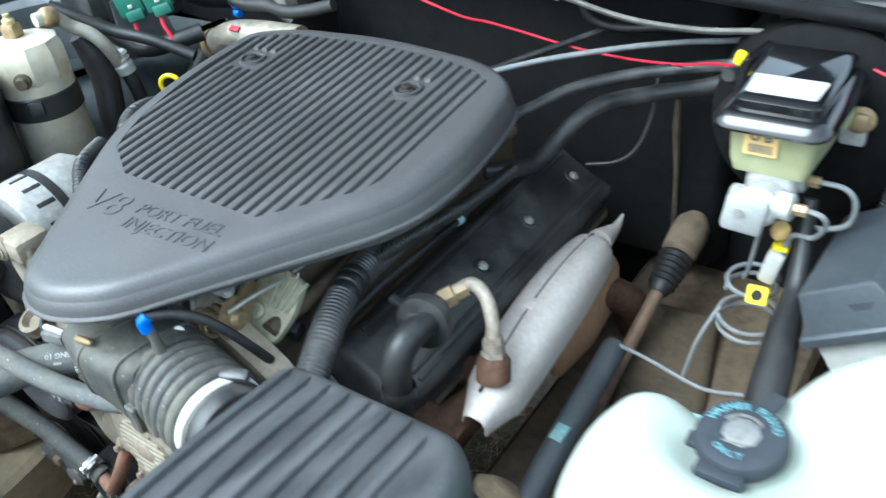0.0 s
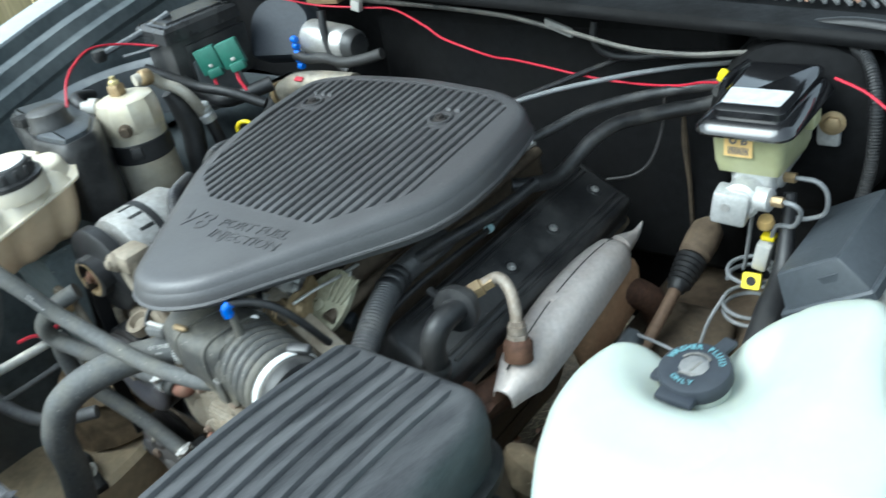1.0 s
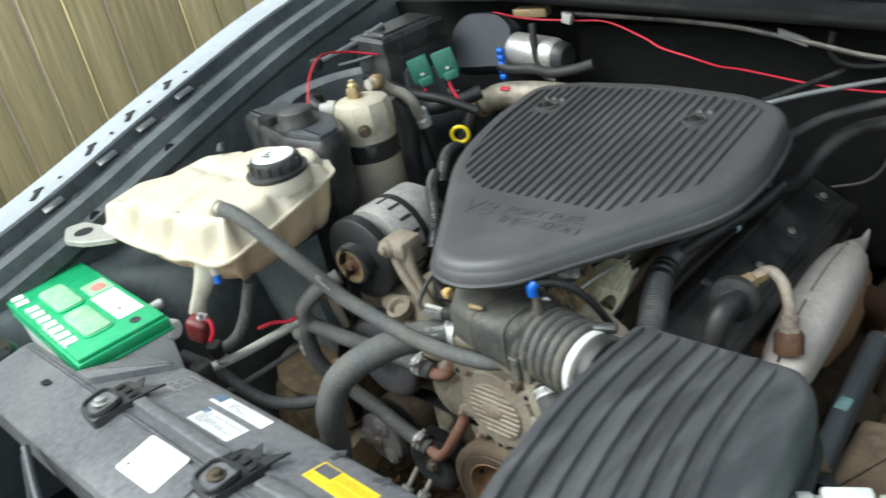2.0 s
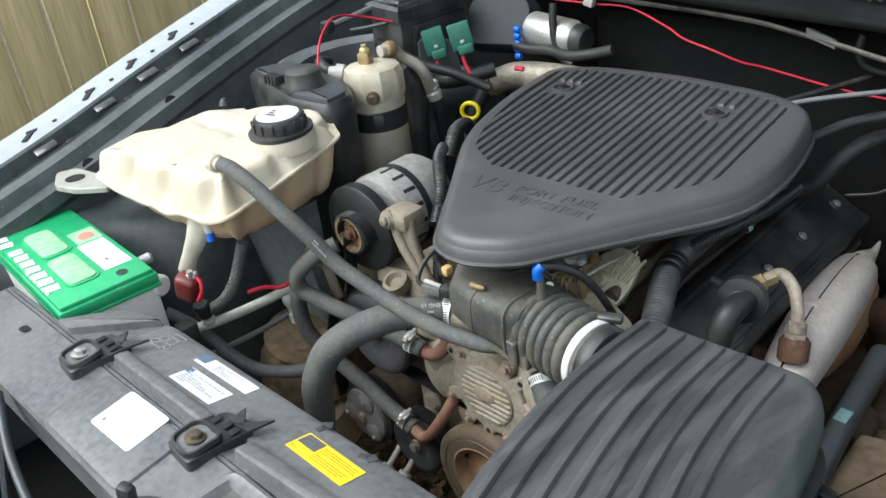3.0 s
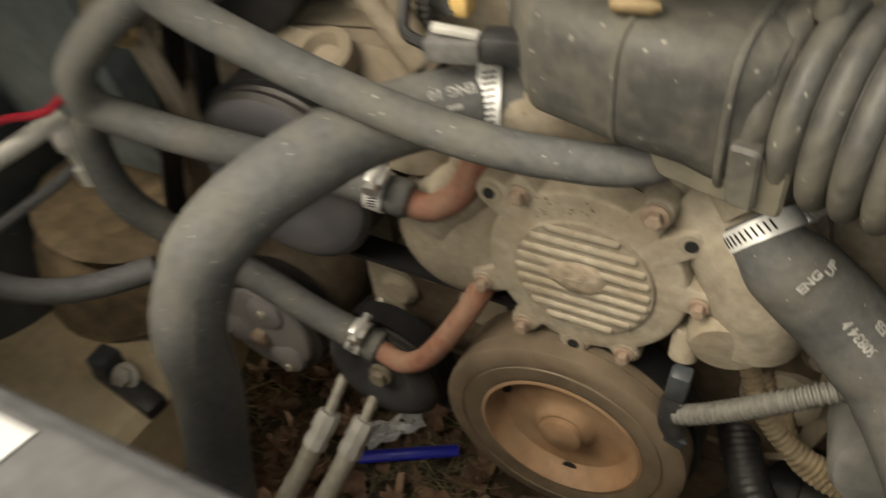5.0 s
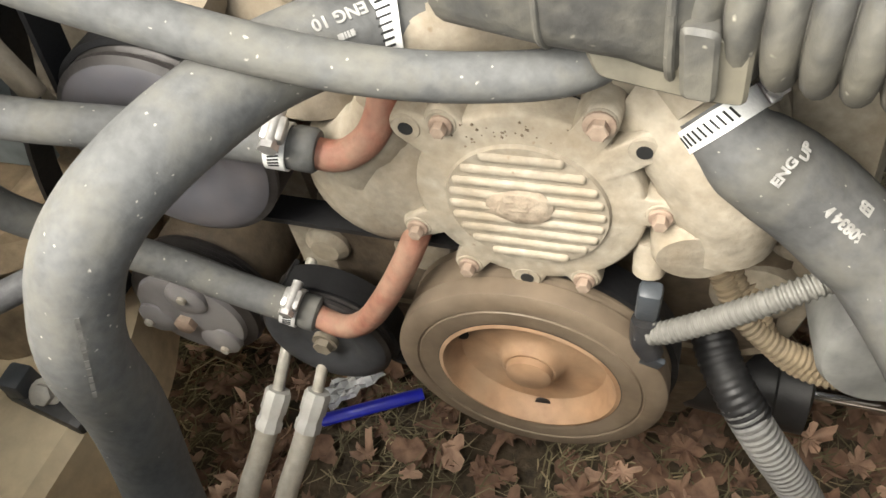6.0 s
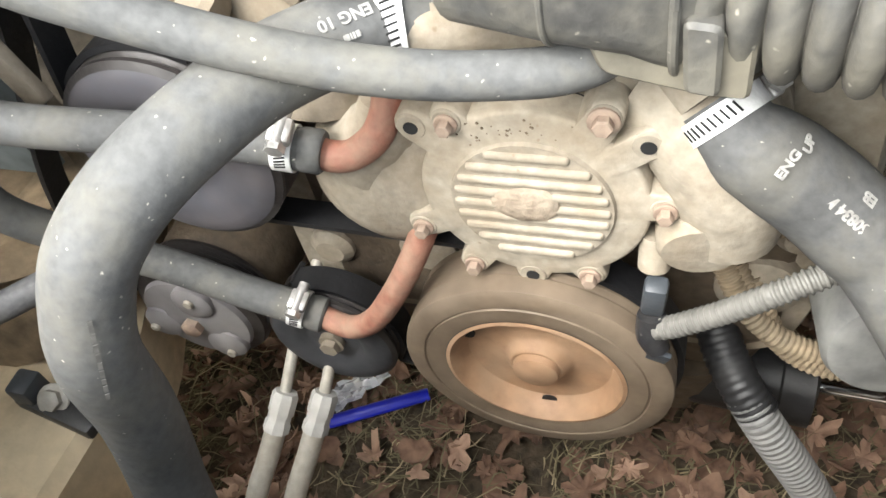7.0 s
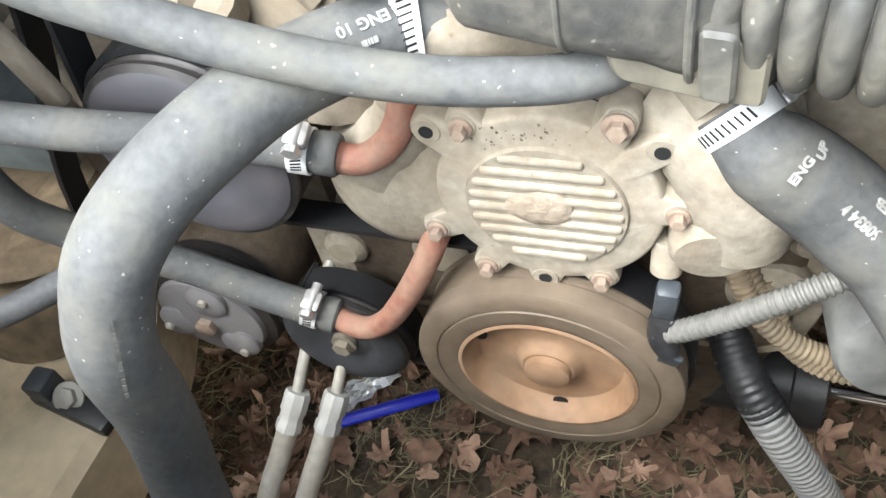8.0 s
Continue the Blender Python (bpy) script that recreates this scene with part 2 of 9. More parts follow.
LEAF = material("dry_brown_leaf", (0.19, 0.105, 0.066), 0.75, grain=0.4, scale=70, dust=(0.25, 0.165, 0.115), amount=0.5, patch=40, bump=0.3)
LEAFPALE = material("dry_tan_leaf", (0.38, 0.235, 0.16), 0.75, grain=0.35, scale=70, dust=(0.40, 0.28, 0.20), amount=0.5, patch=40, bump=0.3)
STRAW = material("dry_grass_blade", (0.36, 0.29, 0.17), 0.75, grain=0.4, scale=40)
OLDGRASS = material("brown_dead_grass", (0.165, 0.14, 0.075), 0.8, grain=0.4, scale=40)
FRAMEMETAL = material("muddy_frame_metal", (0.56, 0.44, 0.28), 0.75, metal=0.0, grain=0.2, scale=60, dust=(0.62, 0.52, 0.36), amount=0.5, patch=8, bump=0.25, specks=0.4, speck_size=3, speck_colour=(0.2, 0.15, 0.1))
FOIL = material("crinkled_foil", (0.80, 0.81, 0.82), 0.25, metal=0.35, grain=0.05, scale=120, bump=0.4)
EARPLASTIC = material("grey_tank_ear", (0.34, 0.335, 0.30), 0.5, grain=0.1, scale=60, dust=(0.24, 0.22, 0.19), amount=0.4, patch=20)
CREAMLINE = material("cream_painted_line", (0.74, 0.72, 0.65), 0.5, metal=0.1, grain=0.1, scale=120, dust=(0.60, 0.56, 0.46), amount=0.3, patch=20)
LIGHTINK = material("pale_grey_print", (0.40, 0.41, 0.43), 0.6, grain=0.2, scale=120, bump=0)
OCHREINK = material("ochre_print", (0.42, 0.30, 0.02), 0.6, grain=0.2, scale=120, bump=0)
MOULDED = material("dark_moulded_mark", (0.055, 0.055, 0.058), 0.5, grain=0.2, scale=120, bump=0)
ALTCASE = material("grey_alternator_alloy", (0.34, 0.335, 0.325), 0.5, metal=0.3, grain=0.18, scale=120, dust=(0.22, 0.195, 0.16), amount=0.45, patch=14, bump=0.2)
LEADLOOM = material("pale_grey_split_loom", (0.115, 0.112, 0.10), 0.6, grain=0.2, scale=160, dust=(0.21, 0.20, 0.18), amount=0.45, patch=22)
POLISHED = material("polished_steel_rod", (0.80, 0.80, 0.80), 0.14, metal=1.0, grain=0.04, scale=200, bump=0)
FADEDINK = material("faded_hose_print", (0.13, 0.125, 0.115), 0.7, grain=0.3, scale=200, bump=0)
DARKSLATE = material("dark_slate_plastic", (0.024, 0.028, 0.036), 0.6, grain=0.12, scale=120, dust=(0.055, 0.06, 0.066), amount=0.35, patch=9, specular=0.3)
DIRTYPIPE = material("dirty_steel_pipe", (0.33, 0.285, 0.235), 0.55, metal=0.2, grain=0.25, scale=120, dust=(0.19, 0.135, 0.09), amount=0.5, patch=40)
GREYLOOM = material("grey_split_loom", (0.115, 0.115, 0.112), 0.6, grain=0.2, scale=160, dust=(0.21, 0.20, 0.18), amount=0.45, patch=18)
# near-black pieces that stand for the shade inside holes, slots and gaps
DARKGAP = material("dark_recess_shade", (0.008, 0.008, 0.008), 0.8, grain=0.2, scale=60, bump=0)
GREYRUBBER = material("dusty_grey_rubber", (0.12, 0.12, 0.122), 0.6, grain=0.2, scale=200, dust=(0.22, 0.215, 0.20), amount=0.5, patch=18, bump=0.15)
# dark dusty paint, its base lightened to stand in for haze and glare
SPLASH = material("dusty_panel_lightened_for_haze", (0.15, 0.175, 0.18), 0.6, grain=0.25, scale=60, dust=(0.26, 0.285, 0.285), amount=0.5, patch=7, bump=0.15, specks=0.4, speck_size=3)
PAPER = material("greyed_paper_label", (0.50, 0.50, 0.51), 0.5, grain=0.15, scale=90, dust=(0.38, 0.38, 0.38), amount=0.4, patch=40, bump=0.03)
SLATGREY = material("weathered_grille_plastic", (0.11, 0.112, 0.115), 0.6, grain=0.2, scale=90, dust=(0.20, 0.195, 0.185), amount=0.45, patch=14)
MUD = material("caked_brown_mud", (0.26, 0.195, 0.12), 0.85, grain=0.4, scale=45, dust=(0.13, 0.095, 0.06), amount=0.6, patch=16, bump=0.5, specks=0.5, speck_size=3, speck_colour=(0.38, 0.31, 0.21))
DUSTYDUCT = material("tan_dusted_duct", (0.10, 0.092, 0.072), 0.65, grain=0.2, scale=120, dust=(0.19, 0.17, 0.125), amount=0.5, patch=16, bump=0.15)


# ---- building tools ----
ORIGIN = {}


def thing(name, base, label, category, group="", kind=""):
    """An Empty at a thing's base, which its parts hang from."""
    ob = new(name)
    ob.empty_display_size = 0.02
    ob.location = base
    ORIGIN[ob] = Vector(base)
    return tagged(ob, label, category, group, kind)


def mesh_of(name, bm, mat, origin=(0, 0, 0), sharp=38):
    bmesh.ops.recalc_face_normals(bm, faces=bm.faces)
    bm.transform(Matrix.Translation(-Vector(origin)))
    me = bpy.data.meshes.new(name)
    bm.to_mesh(me)
    bm.free()
    me.materials.append(mat)
    for f in me.polygons:
        f.use_smooth = True
    me.set_sharp_from_angle(angle=radians(sharp))
    return me


def part(name, bm, mat, parent, label="", sharp=38):
    """Links a bmesh, given in world places, as one mesh under a thing or a part."""
    at = ORIGIN[parent]
    ob = new(name, mesh_of(name, bm, mat, at, sharp))
    ob.parent = parent
    ORIGIN[ob] = at
    return tagged(ob, label)


def solid(name, bm, mat, label, category, group="", kind="", sharp=38, base=None):
    """A thing that is one mesh."""
    if base is None:
        lo = [min(v.co[k] for v in bm.verts) for k in range(3)]
        hi = [max(v.co[k] for v in bm.verts) for k in range(3)]
        base = ((lo[0] + hi[0]) / 2, (lo[1] + hi[1]) / 2, lo[2])
    ob = new(name, mesh_of(name, bm, mat, base, sharp))
    ob.location = base
    ORIGIN[ob] = Vector(base)
    return tagged(ob, label, category, group, kind)


def piece(name, me, parent, m):
    """A part on shared mesh data, at a pose in the world."""
    ob = new(name, me)
    ob.parent = parent
    ob.matrix_basis = Matrix.Translation(-ORIGIN[parent]) @ m
    ORIGIN[ob] = ORIGIN[parent]
    return ob


def join(*parts):
    out = bmesh.new()
    for b in parts:
        me = bpy.data.meshes.new("tmp")
        b.to_mesh(me)
        b.free()
        out.from_mesh(me)
        bpy.data.meshes.remove(me)
    return out


def spline(points, per=6):
    """A smooth line through the points."""
    p = [Vector(q) for q in points]
    if len(p) == 2:
        return [p[0].lerp(p[1], k / per) for k in range(per + 1)]
    q = [2 * p[0] - p[1], *p, 2 * p[-1] - p[-2]]
    out = []
    for i in range(1, len(q) - 2):
        a, b, c, d = q[i - 1:i + 3]
        for k in range(per):
            u = k / per
            out.append(0.5 * (2 * b + (c - a) * u + (2 * a - 5 * b + 4 * c - d) * u * u + (3 * b - a - 3 * c + d) * u ** 3))
    return out + [p[-1]]


def even(line, step):
    """The same line with steps of one length."""
    dist = [0.0]
    for a, b in zip(line, line[1:]):
        dist.append(dist[-1] + (b - a).length)
    count = max(2, int(round(dist[-1] / step)))
    out, j = [], 0
    for k in range(count + 1):
        s = dist[-1] * k / count
        while j < len(dist) - 2 and dist[j + 1] < s:
            j += 1
        u = (s - dist[j]) / max(1e-9, dist[j + 1] - dist[j])
        out.append(line[j].lerp(line[j + 1], u))
    return out


def rings(bm, loops, close=True, cap=True):
    """Faces from loop to loop; every loop has the same number of places."""
    made = [[bm.verts.new(v) for v in loop] for loop in loops]
    n = len(made[0])
    for a, b in zip(made, made[1:]):
        for k in range(n if close else n - 1):
            bm.faces.new((a[k], a[(k + 1) % n], b[(k + 1) % n], b[k]))
    if cap and close:
        bm.faces.new(made[0][::-1])
        bm.faces.new(made[-1])
    return bm


def tube(points, r, seg=14, per=6, pitch=0.0, depth=0.0, cap=True, wall=0.0, flat=1.0, step=None):
    """A hose or pipe along a smooth line. r: a radius, or one for each point. pitch, depth: corrugation."""
    line = spline(points, per)
    if pitch:
        line = even(line, pitch / 4)
    elif step:
        line = even(line, step)
    radii = [r] * len(points) if isinstance(r, (int, float)) else list(r)
    bm, loops = bmesh.new(), []
    side = None
    for i, c in enumerate(line):
        ahead = (line[min(i + 1, len(line) - 1)] - line[max(i - 1, 0)]).normalized()
        if side is None:
            side = ahead.orthogonal().normalized()
        side = (side - ahead * side.dot(ahead)).normalized()
        up = ahead.cross(side)
        s = i / (len(line) - 1) * (len(radii) - 1)
        k = min(int(s), len(radii) - 2)
        rad = radii[k] + (radii[k + 1] - radii[k]) * (s - k)
        if pitch and i % 4 in (2, 3):
            rad -= depth
        loops.append([c + rad * (math.cos(a) * side + flat * math.sin(a) * up) for a in (2 * math.pi * j / seg for j in range(seg))])
    return rings(bm, loops, True, cap)


def frame_of(axis):
    a = Vector(axis).normalized()
    s = a.orthogonal().normalized()
    return a, s, a.cross(s)


def lathe(centre, axis, profile, seg=28, cap=True):
    """A turned body: profile of (radius, distance along the axis)."""
    a, s, u = frame_of(axis)
    c = Vector(centre)
    bm = bmesh.new()
    return rings(bm, [[c + a * h + r * (math.cos(t) * s + math.sin(t) * u) for t in (2 * math.pi * j / seg for j in range(seg))] for r, h in profile], True, cap)


def box(centre, size, bevel=0.003, m=None, seg=2, taper=1.0):
    """A bevelled block. m turns it round its centre. taper: how much smaller its top is."""
    bm = bmesh.new()
    bmesh.ops.create_cube(bm, size=1)
    for v in bm.verts:
        k = taper if v.co.z > 0 else 1.0
        v.co = Vector((v.co.x * size[0] * k, v.co.y * size[1] * k, v.co.z * size[2]))
    if bevel:
        bmesh.ops.bevel(bm, geom=list(bm.edges), offset=bevel, segments=seg, affect="EDGES", profile=0.5)
    bm.transform(Matrix.Translation(centre) @ (m if m else Matrix()))
    return bm


def turn(rx=0, ry=0, rz=0):
    return Euler([radians(a) for a in (rx, ry, rz)]).to_matrix().to_4x4()


def rounded(corners, r=0.02, n=5):
    """An outline with rounded corners; r may be one radius or one for each corner."""
    out, count = [], len(corners)
    for i, p in enumerate(corners):
        a, b, c = Vector(corners[i - 1]), Vector(p), Vector(corners[(i + 1) % count])
        rad = r[i] if isinstance(r, (list, tuple)) else r
        u, v = a - b, c - b
        k = min(rad, u.length * 0.48, v.length * 0.48)
        s, e = b + u.normalized() * k, b + v.normalized() * k
        for j in range(n + 1):
            w = j / n
            out.append((1 - w) ** 2 * s + 2 * w * (1 - w) * b + w * w * e)
    return out


def inset(outline, d):
    """The outline moved inward by d (counter-clockwise outlines)."""
    out, n = [], len(outline)
    for i in range(n):
        a, b, c = outline[i - 1], outline[i], outline[(i + 1) % n]
        e, f = (b - a), (c - b)
        e = e.normalized() if e.length > 1e-9 else f.normalized()
        f = f.normalized() if f.length > 1e-9 else e
        nrm = Vector((-e.y - f.y, e.x + f.x))
        nrm = nrm.normalized() if nrm.length > 1e-9 else Vector((-e.y, e.x))
        out.append(b + nrm * d)
    return out


def slab(outline, levels, warp=None, cap=True):
    """A body from one outline in plan: levels of (height, inset). warp moves each place."""
    loops = []
    for z, d in levels:
        loops.append([Vector((p.x, p.y, z)) for p in (inset(outline, d) if d else outline)])
    if warp:
        loops = [[warp(p) for p in loop] for loop in loops]
    return rings(bmesh.new(), loops, True, cap)


def bend(bm, move):
    for v in bm.verts:
        v.co = move(v.co)
    return bm


def bolt_bm(r=0.006, h=0.006, washer=True):
    """A hex bolt head with a flange, its axis along z."""
    bm = bmesh.new()
    if washer:
        w = lathe((0, 0, 0), (0, 0, 1), [(r * 1.5, 0), (r * 1.5, h * 0.22), (r * 1.35, h * 0.3)], 16)
    hexa = rings(bm, [[Vector((q * math.cos(t), q * math.sin(t), z)) for t in (math.pi / 3 * k for k in range(6))] for q, z in ((r, h * 0.25), (r, h * 0.9), (r * 0.85, h))])
    return join(w, hexa) if washer else hexa


BOLTS = {}


def bolt(parent, at, axis, r, mat, name="bolt", h=None):
    key = (round(r, 4), mat.name, h)
    if key not in BOLTS:
        BOLTS[key] = mesh_of("bolt", bolt_bm(r, h or r), mat)
    q = Vector((0, 0, 1)).rotation_difference(Vector(axis).normalized()).to_matrix().to_4x4()
    return piece(name, BOLTS[key], parent, Matrix.Translation(at) @ q)


def clamp(parent, at, axis, r, screw, width=0.0135, name="hose_clamp", face=(0.15, -0.85, 0.45)):
    """A worm-drive clamp round a hose: band, slots, housing and screw. screw: the side that the housing is on; face: the side with the slots."""
    a = Vector(axis).normalized()
    s = Vector(screw)
    s = (s - a * s.dot(a)).normalized()
    u = a.cross(s)
    c = Vector(at)
    band = part(name, lathe(c - a * width / 2, a, [(r, 0), (r + 0.0013, 0), (r + 0.0013, width), (r, width)], 36, False), CHROME, parent, "bright steel worm-drive band")
    m = Matrix((u, a, s)).transposed().to_4x4()
    part("housing", box(c + s * (r + 0.005), (0.016, width * 1.1, 0.008), 0.002, m), STEEL, band)
    part("screw", join(lathe(c + s * (r + 0.006) - u * 0.014, u, [(0.0042, 0), (0.0042, 0.024)], 12), lathe(c + s * (r + 0.006) + u * 0.010, u, [(0.006, 0), (0.006, 0.004)], 6)), STEEL, band)
    for k in range(10):
        t = radians(-45 + k * 9)
        f = Vector(face)
        f = (f - a * f.dot(a)).normalized()
        d = f * math.cos(t) + a.cross(f) * math.sin(t)
        e = a.cross(d)
        part("slot", box(c + d * (r + 0.0012), (0.0011, width * 0.55, 0.0009), 0, Matrix((e, a, d)).transposed().to_4x4() @ turn(0, 0, 14)), DARKGAP, band)
    return band


def lettering(text, size, depth=0.0006, bold=0.0):
    """Raised letters in the x-y plane, centred, from the built-in font."""
    cu = bpy.data.curves.new("letters", "FONT")
    cu.body, cu.size, cu.extrude, cu.align_x, cu.align_y, cu.offset = text, size, depth, "CENTER", "CENTER", bold
    cu.resolution_u = 3
    ob = new("letters", cu)
    me = bpy.data.meshes.new_from_object(ob.evaluated_get(bpy.context.evaluated_depsgraph_get()))
    bpy.data.objects.remove(ob)
    bm = bmesh.new()
    bm.from_mesh(me)
    bpy.data.meshes.remove(me)
    return bm


def placed(bm, at, x_axis, normal):
    """Moves a flat bmesh so that its x and z follow the given axes."""
    z = Vector(normal).normalized()
    x = Vector(x_axis)
    x = (x - z * x.dot(z)).normalized()
    bm.transform(Matrix.Translation(at) @ Matrix((x, z.cross(x), z)).transposed().to_4x4())
    return bm


def sticker(w, h, r=0.004, thick=0.0005):
    o = rounded([(-w / 2, -h / 2), (w / 2, -h / 2), (w / 2, h / 2), (-w / 2, h / 2)], r, 3)
    return slab(o, [(0, 0), (thick, 0)])


def bars(rows, w, h, seed, height=0.6):
    """Small bars for print too fine to read: rows of words in a w x h field."""
    rnd = random.Random(seed)
    out = []
    step = h / rows
    for k in range(rows):
        x = -w / 2
        while x < w / 2 - 0.002:
            n = rnd.uniform(0.04, 0.14) * w
            n = min(n, w / 2 - x)
            out.append(box((x + n / 2, h / 2 - step * (k + 0.5), 0.0008), (n, step * height, 0.0003), 0))
            x += n + 0.02 * w
            if rnd.random() < 0.12:
                break
    return join(*out)


def around(bm_curve_pts, r, at_s, angle):
    """A place on a hose's skin: its centre line, radius, share of length, and angle; gives place, along, normal."""
    line = even(spline(bm_curve_pts, 8), 0.004)
    i = max(1, min(len(line) - 2, int(at_s * (len(line) - 1))))
    a = (line[i + 1] - line[i - 1]).normalized()
    up = Vector((0, 0, 1))
    side = a.cross(up).normalized()
    up = side.cross(a)
    n = (math.cos(radians(angle)) * up + math.sin(radians(angle)) * side).normalized()
    return line[i] + n * r, a, n


def toward(points, r, share, direction, side=0.0):
    """A place on a hose's skin on the side that the direction names, turned round the hose by side degrees."""
    p, a, _ = around(points, 0.0, share, 0)
    n = Vector(direction)
    n = (n - a * n.dot(a)).normalized()
    n = (n * math.cos(radians(side)) + a.cross(n) * math.sin(radians(side))).normalized()
    return p + n * r, a, n


# ---- the setting: ground, fence, car body round the engine bay ----
def build_ground():
    axis = [-60, -20, -8, -4, -2.5] + [-1.6 + 0.05 * k for k in range(65)] + [2.5, 4, 8, 20, 60]
    bm = bmesh.new()
    grid = [[bm.verts.new((x, y, 0.012 * noise.noise((x * 3, y * 3, 0)) + 0.006 * noise.noise((x * 14, y * 14, 2)) if max(abs(x), abs(y)) < 2.4 else 0.0)) for y in axis] for x in axis]
    for a, b in zip(grid, grid[1:]):
        for k in range(len(axis) - 1):
            bm.faces.new((a[k], b[k], b[k + 1], a[k + 1]))
    solid("ground", bm, SOIL, "bare brown soil under leaf litter and dry grass", "ground", kind="structure", base=(0, 0, 0))


def build_fence():
    fence = thing("fence", (-2.35, 1.5, 0), "weathered pine board fence with knots and grey streaks", "fence")
    rnd = random.Random(5)
    shapes = []
    for k in range(4):
        bm = box((0, 0, 0.93), (0.022, 0.1455 - 0.0015 * k, 1.86), 0.004)
        shapes.append(mesh_of("board", bm, FENCE))
    for k in range(58):
        y = -2.6 + k * 0.15
        piece("board", shapes[k % 4], fence, pose(-2.35 + rnd.uniform(-0.012, 0.012), y, 0, rnd.uniform(-0.6, 0.6), 0, rnd.uniform(-3, 3)))
    for y, z in ((0.18, 1.28), (0.30, 0.94), (0.33, 0.95), (0.9, 1.4), (1.6, 1.1), (-0.5, 1.2)):
        part("knot", bend(lathe((-2.3375, y, z), (1, 0, 0), [(0.02, 0), (0.017, 0.0015), (0.006, 0.002)], 14), lambda v, z0=z: Vector((v.x, v.y, z0 + (v.z - z0) * 1.7))), KNOT, fence)
    for z in (0.35, 1.5):
        part("fence_rail", box((-2.385, 1.75, z), (0.04, 8.8, 0.09), 0.004), FENCE, fence)


def build_body():
    # firewall with its sound mat and the overhanging cowl lip
    o = rounded([(-1.0, 0.90), (1.0, 0.90), (1.0, 0.98), (-1.0, 0.98)], 0.01, 2)
    wall = solid("firewall", slab(o, [(0.25, 0), (0.955, 0)]), WALL, "black firewall behind the engine", "firewall", kind="structure")
    mats = thing("sound_mat", (0.12, 0.89, 0.45), "black moulded sound mat on the firewall", "sound mat")
    part("mat", slab(rounded([(-0.32, 0.84), (0.42, 0.84), (0.44, 0.897), (-0.34, 0.897)], 0.02, 4), [(0.45, 0.02), (0.47, 0), (0.90, 0), (0.915, 0.015)]), WALL, mats)
    cowl = thing("cowl", (0, 0.8, 0.93), "black painted cowl edge across the firewall", "cowl", kind="structure")
    drop = lambda v: Vector((v.x, v.y, v.z - 0.07 * v.x))
    section = [(0.745, 0.966), (0.734, 0.970), (0.731, 0.976), (0.732, 0.983), (0.738, 0.989), (0.80, 0.992), (0.80, 0.975), (0.90, 0.97), (0.90, 0.94)]
    bar = rings(bmesh.new(), [[drop(Vector((x, y, z))) for y, z in section] for x in (-0.80, -0.3, 0.2, 0.6, 0.95)])
    part("cowl_lip", bar, LIPPAINT, cowl)
    strip = tube([(-0.30, 0.776, 0.962), (-0.1, 0.772, 0.953), (0.05, 0.770, 0.942), (0.13, 0.768, 0.929), (0.2, 0.764, 0.917), (0.3, 0.762, 0.897), (0.4, 0.762, 0.893), (0.5, 0.765, 0.900), (0.62, 0.768, 0.885), (0.8, 0.77, 0.87)], 0.0036, 8, flat=1.8)
    part("weatherstrip", strip, material("grey_weatherstrip", (0.10, 0.097, 0.09), 0.7, grain=0.6, scale=40, dust=(0.28, 0.262, 0.23), amount=0.5, patch=14), cowl, "dirty grey weatherstrip")
    part("seam_tape", bend(box((0.17, 0.766, 0.925), (0.05, 0.008, 0.016), 0.003), lambda v: Vector((v.x, v.y, v.z - 0.35 * (v.x - 0.17)))), GREYLOOM, cowl)
    # air inlet grille behind the cowl lip, with its slots
    grille = thing("cowl_grille", (0.3, 0.86, 0.98), "grey slotted air inlet grille with dead leaves in it", "grille")
    part("tray", bend(box((0.2, 0.90, 0.978), (1.5, 0.19, 0.006), 0.001), drop), WALL, grille)
    bar_me = mesh_of("slat", box((0, 0, 0), (0.0055, 0.16, 0.006), 0.0015), SLATGREY)
    for k in range(84):
        x = -0.45 + k * 0.0165
        piece("slat", bar_me, grille, pose(x, 0.905, 0.988 - 0.07 * x, 0, 0, 28))
    # the raised hood, unseen but inferred, hinged at the cowl, added to shade the back of the bay
    hood = rings(bmesh.new(), [[Vector((x, 0.86 - 0.62 * k + d * 0.8, 1.06 + 0.95 * k + d * 0.5)) for x, d in ((-0.82, 0.0), (-0.4, -0.02), (0.0, -0.03), (0.4, -0.02), (0.82, 0.0), (0.82, 0.03), (0.0, 0.0), (-0.82, 0.03))] for k in (0.0, 0.35, 0.7, 1.05, 1.25)])
    solid("hood", hood, PAINT, "raised dark hood of the car, out of view", "hood", kind="structure")
    # passenger fender: light rail with slots, gutter, inner panel
    rail = thing("fender_rail", (-0.70, 0.03, 0.9), "grey painted fender top rail with slotted holes", "fender rail", kind="structure")
    way = [(-0.84, -0.60, 0.765), (-0.88, -0.15, 0.865), (-0.905, 0.08, 0.926), (-0.95, 0.32, 0.98), (-0.985, 0.56, 1.03), (-1.03, 0.95, 1.09)]
    line = spline(way, 6)
    flat_loops, gutter, inner = [], [], []
    for p in line:
        flat_loops.append([p + 1.3 * Vector(d) for d in ((-0.058, 0, -0.004), (-0.056, 0, 0.006), (-0.030, 0, 0.001), (0.004, 0, 0.0), (0.004, 0, -0.010), (-0.058, 0, -0.012))])
        gutter.append([p + 1.3 * Vector(d) for d in ((0.004, 0, -0.005), (0.006, 0, -0.026), (0.020, 0, -0.030), (0.042, 0, -0.016), (0.055, 0, -0.022), (0.058, 0, -0.045), (0.004, 0, -0.045))])
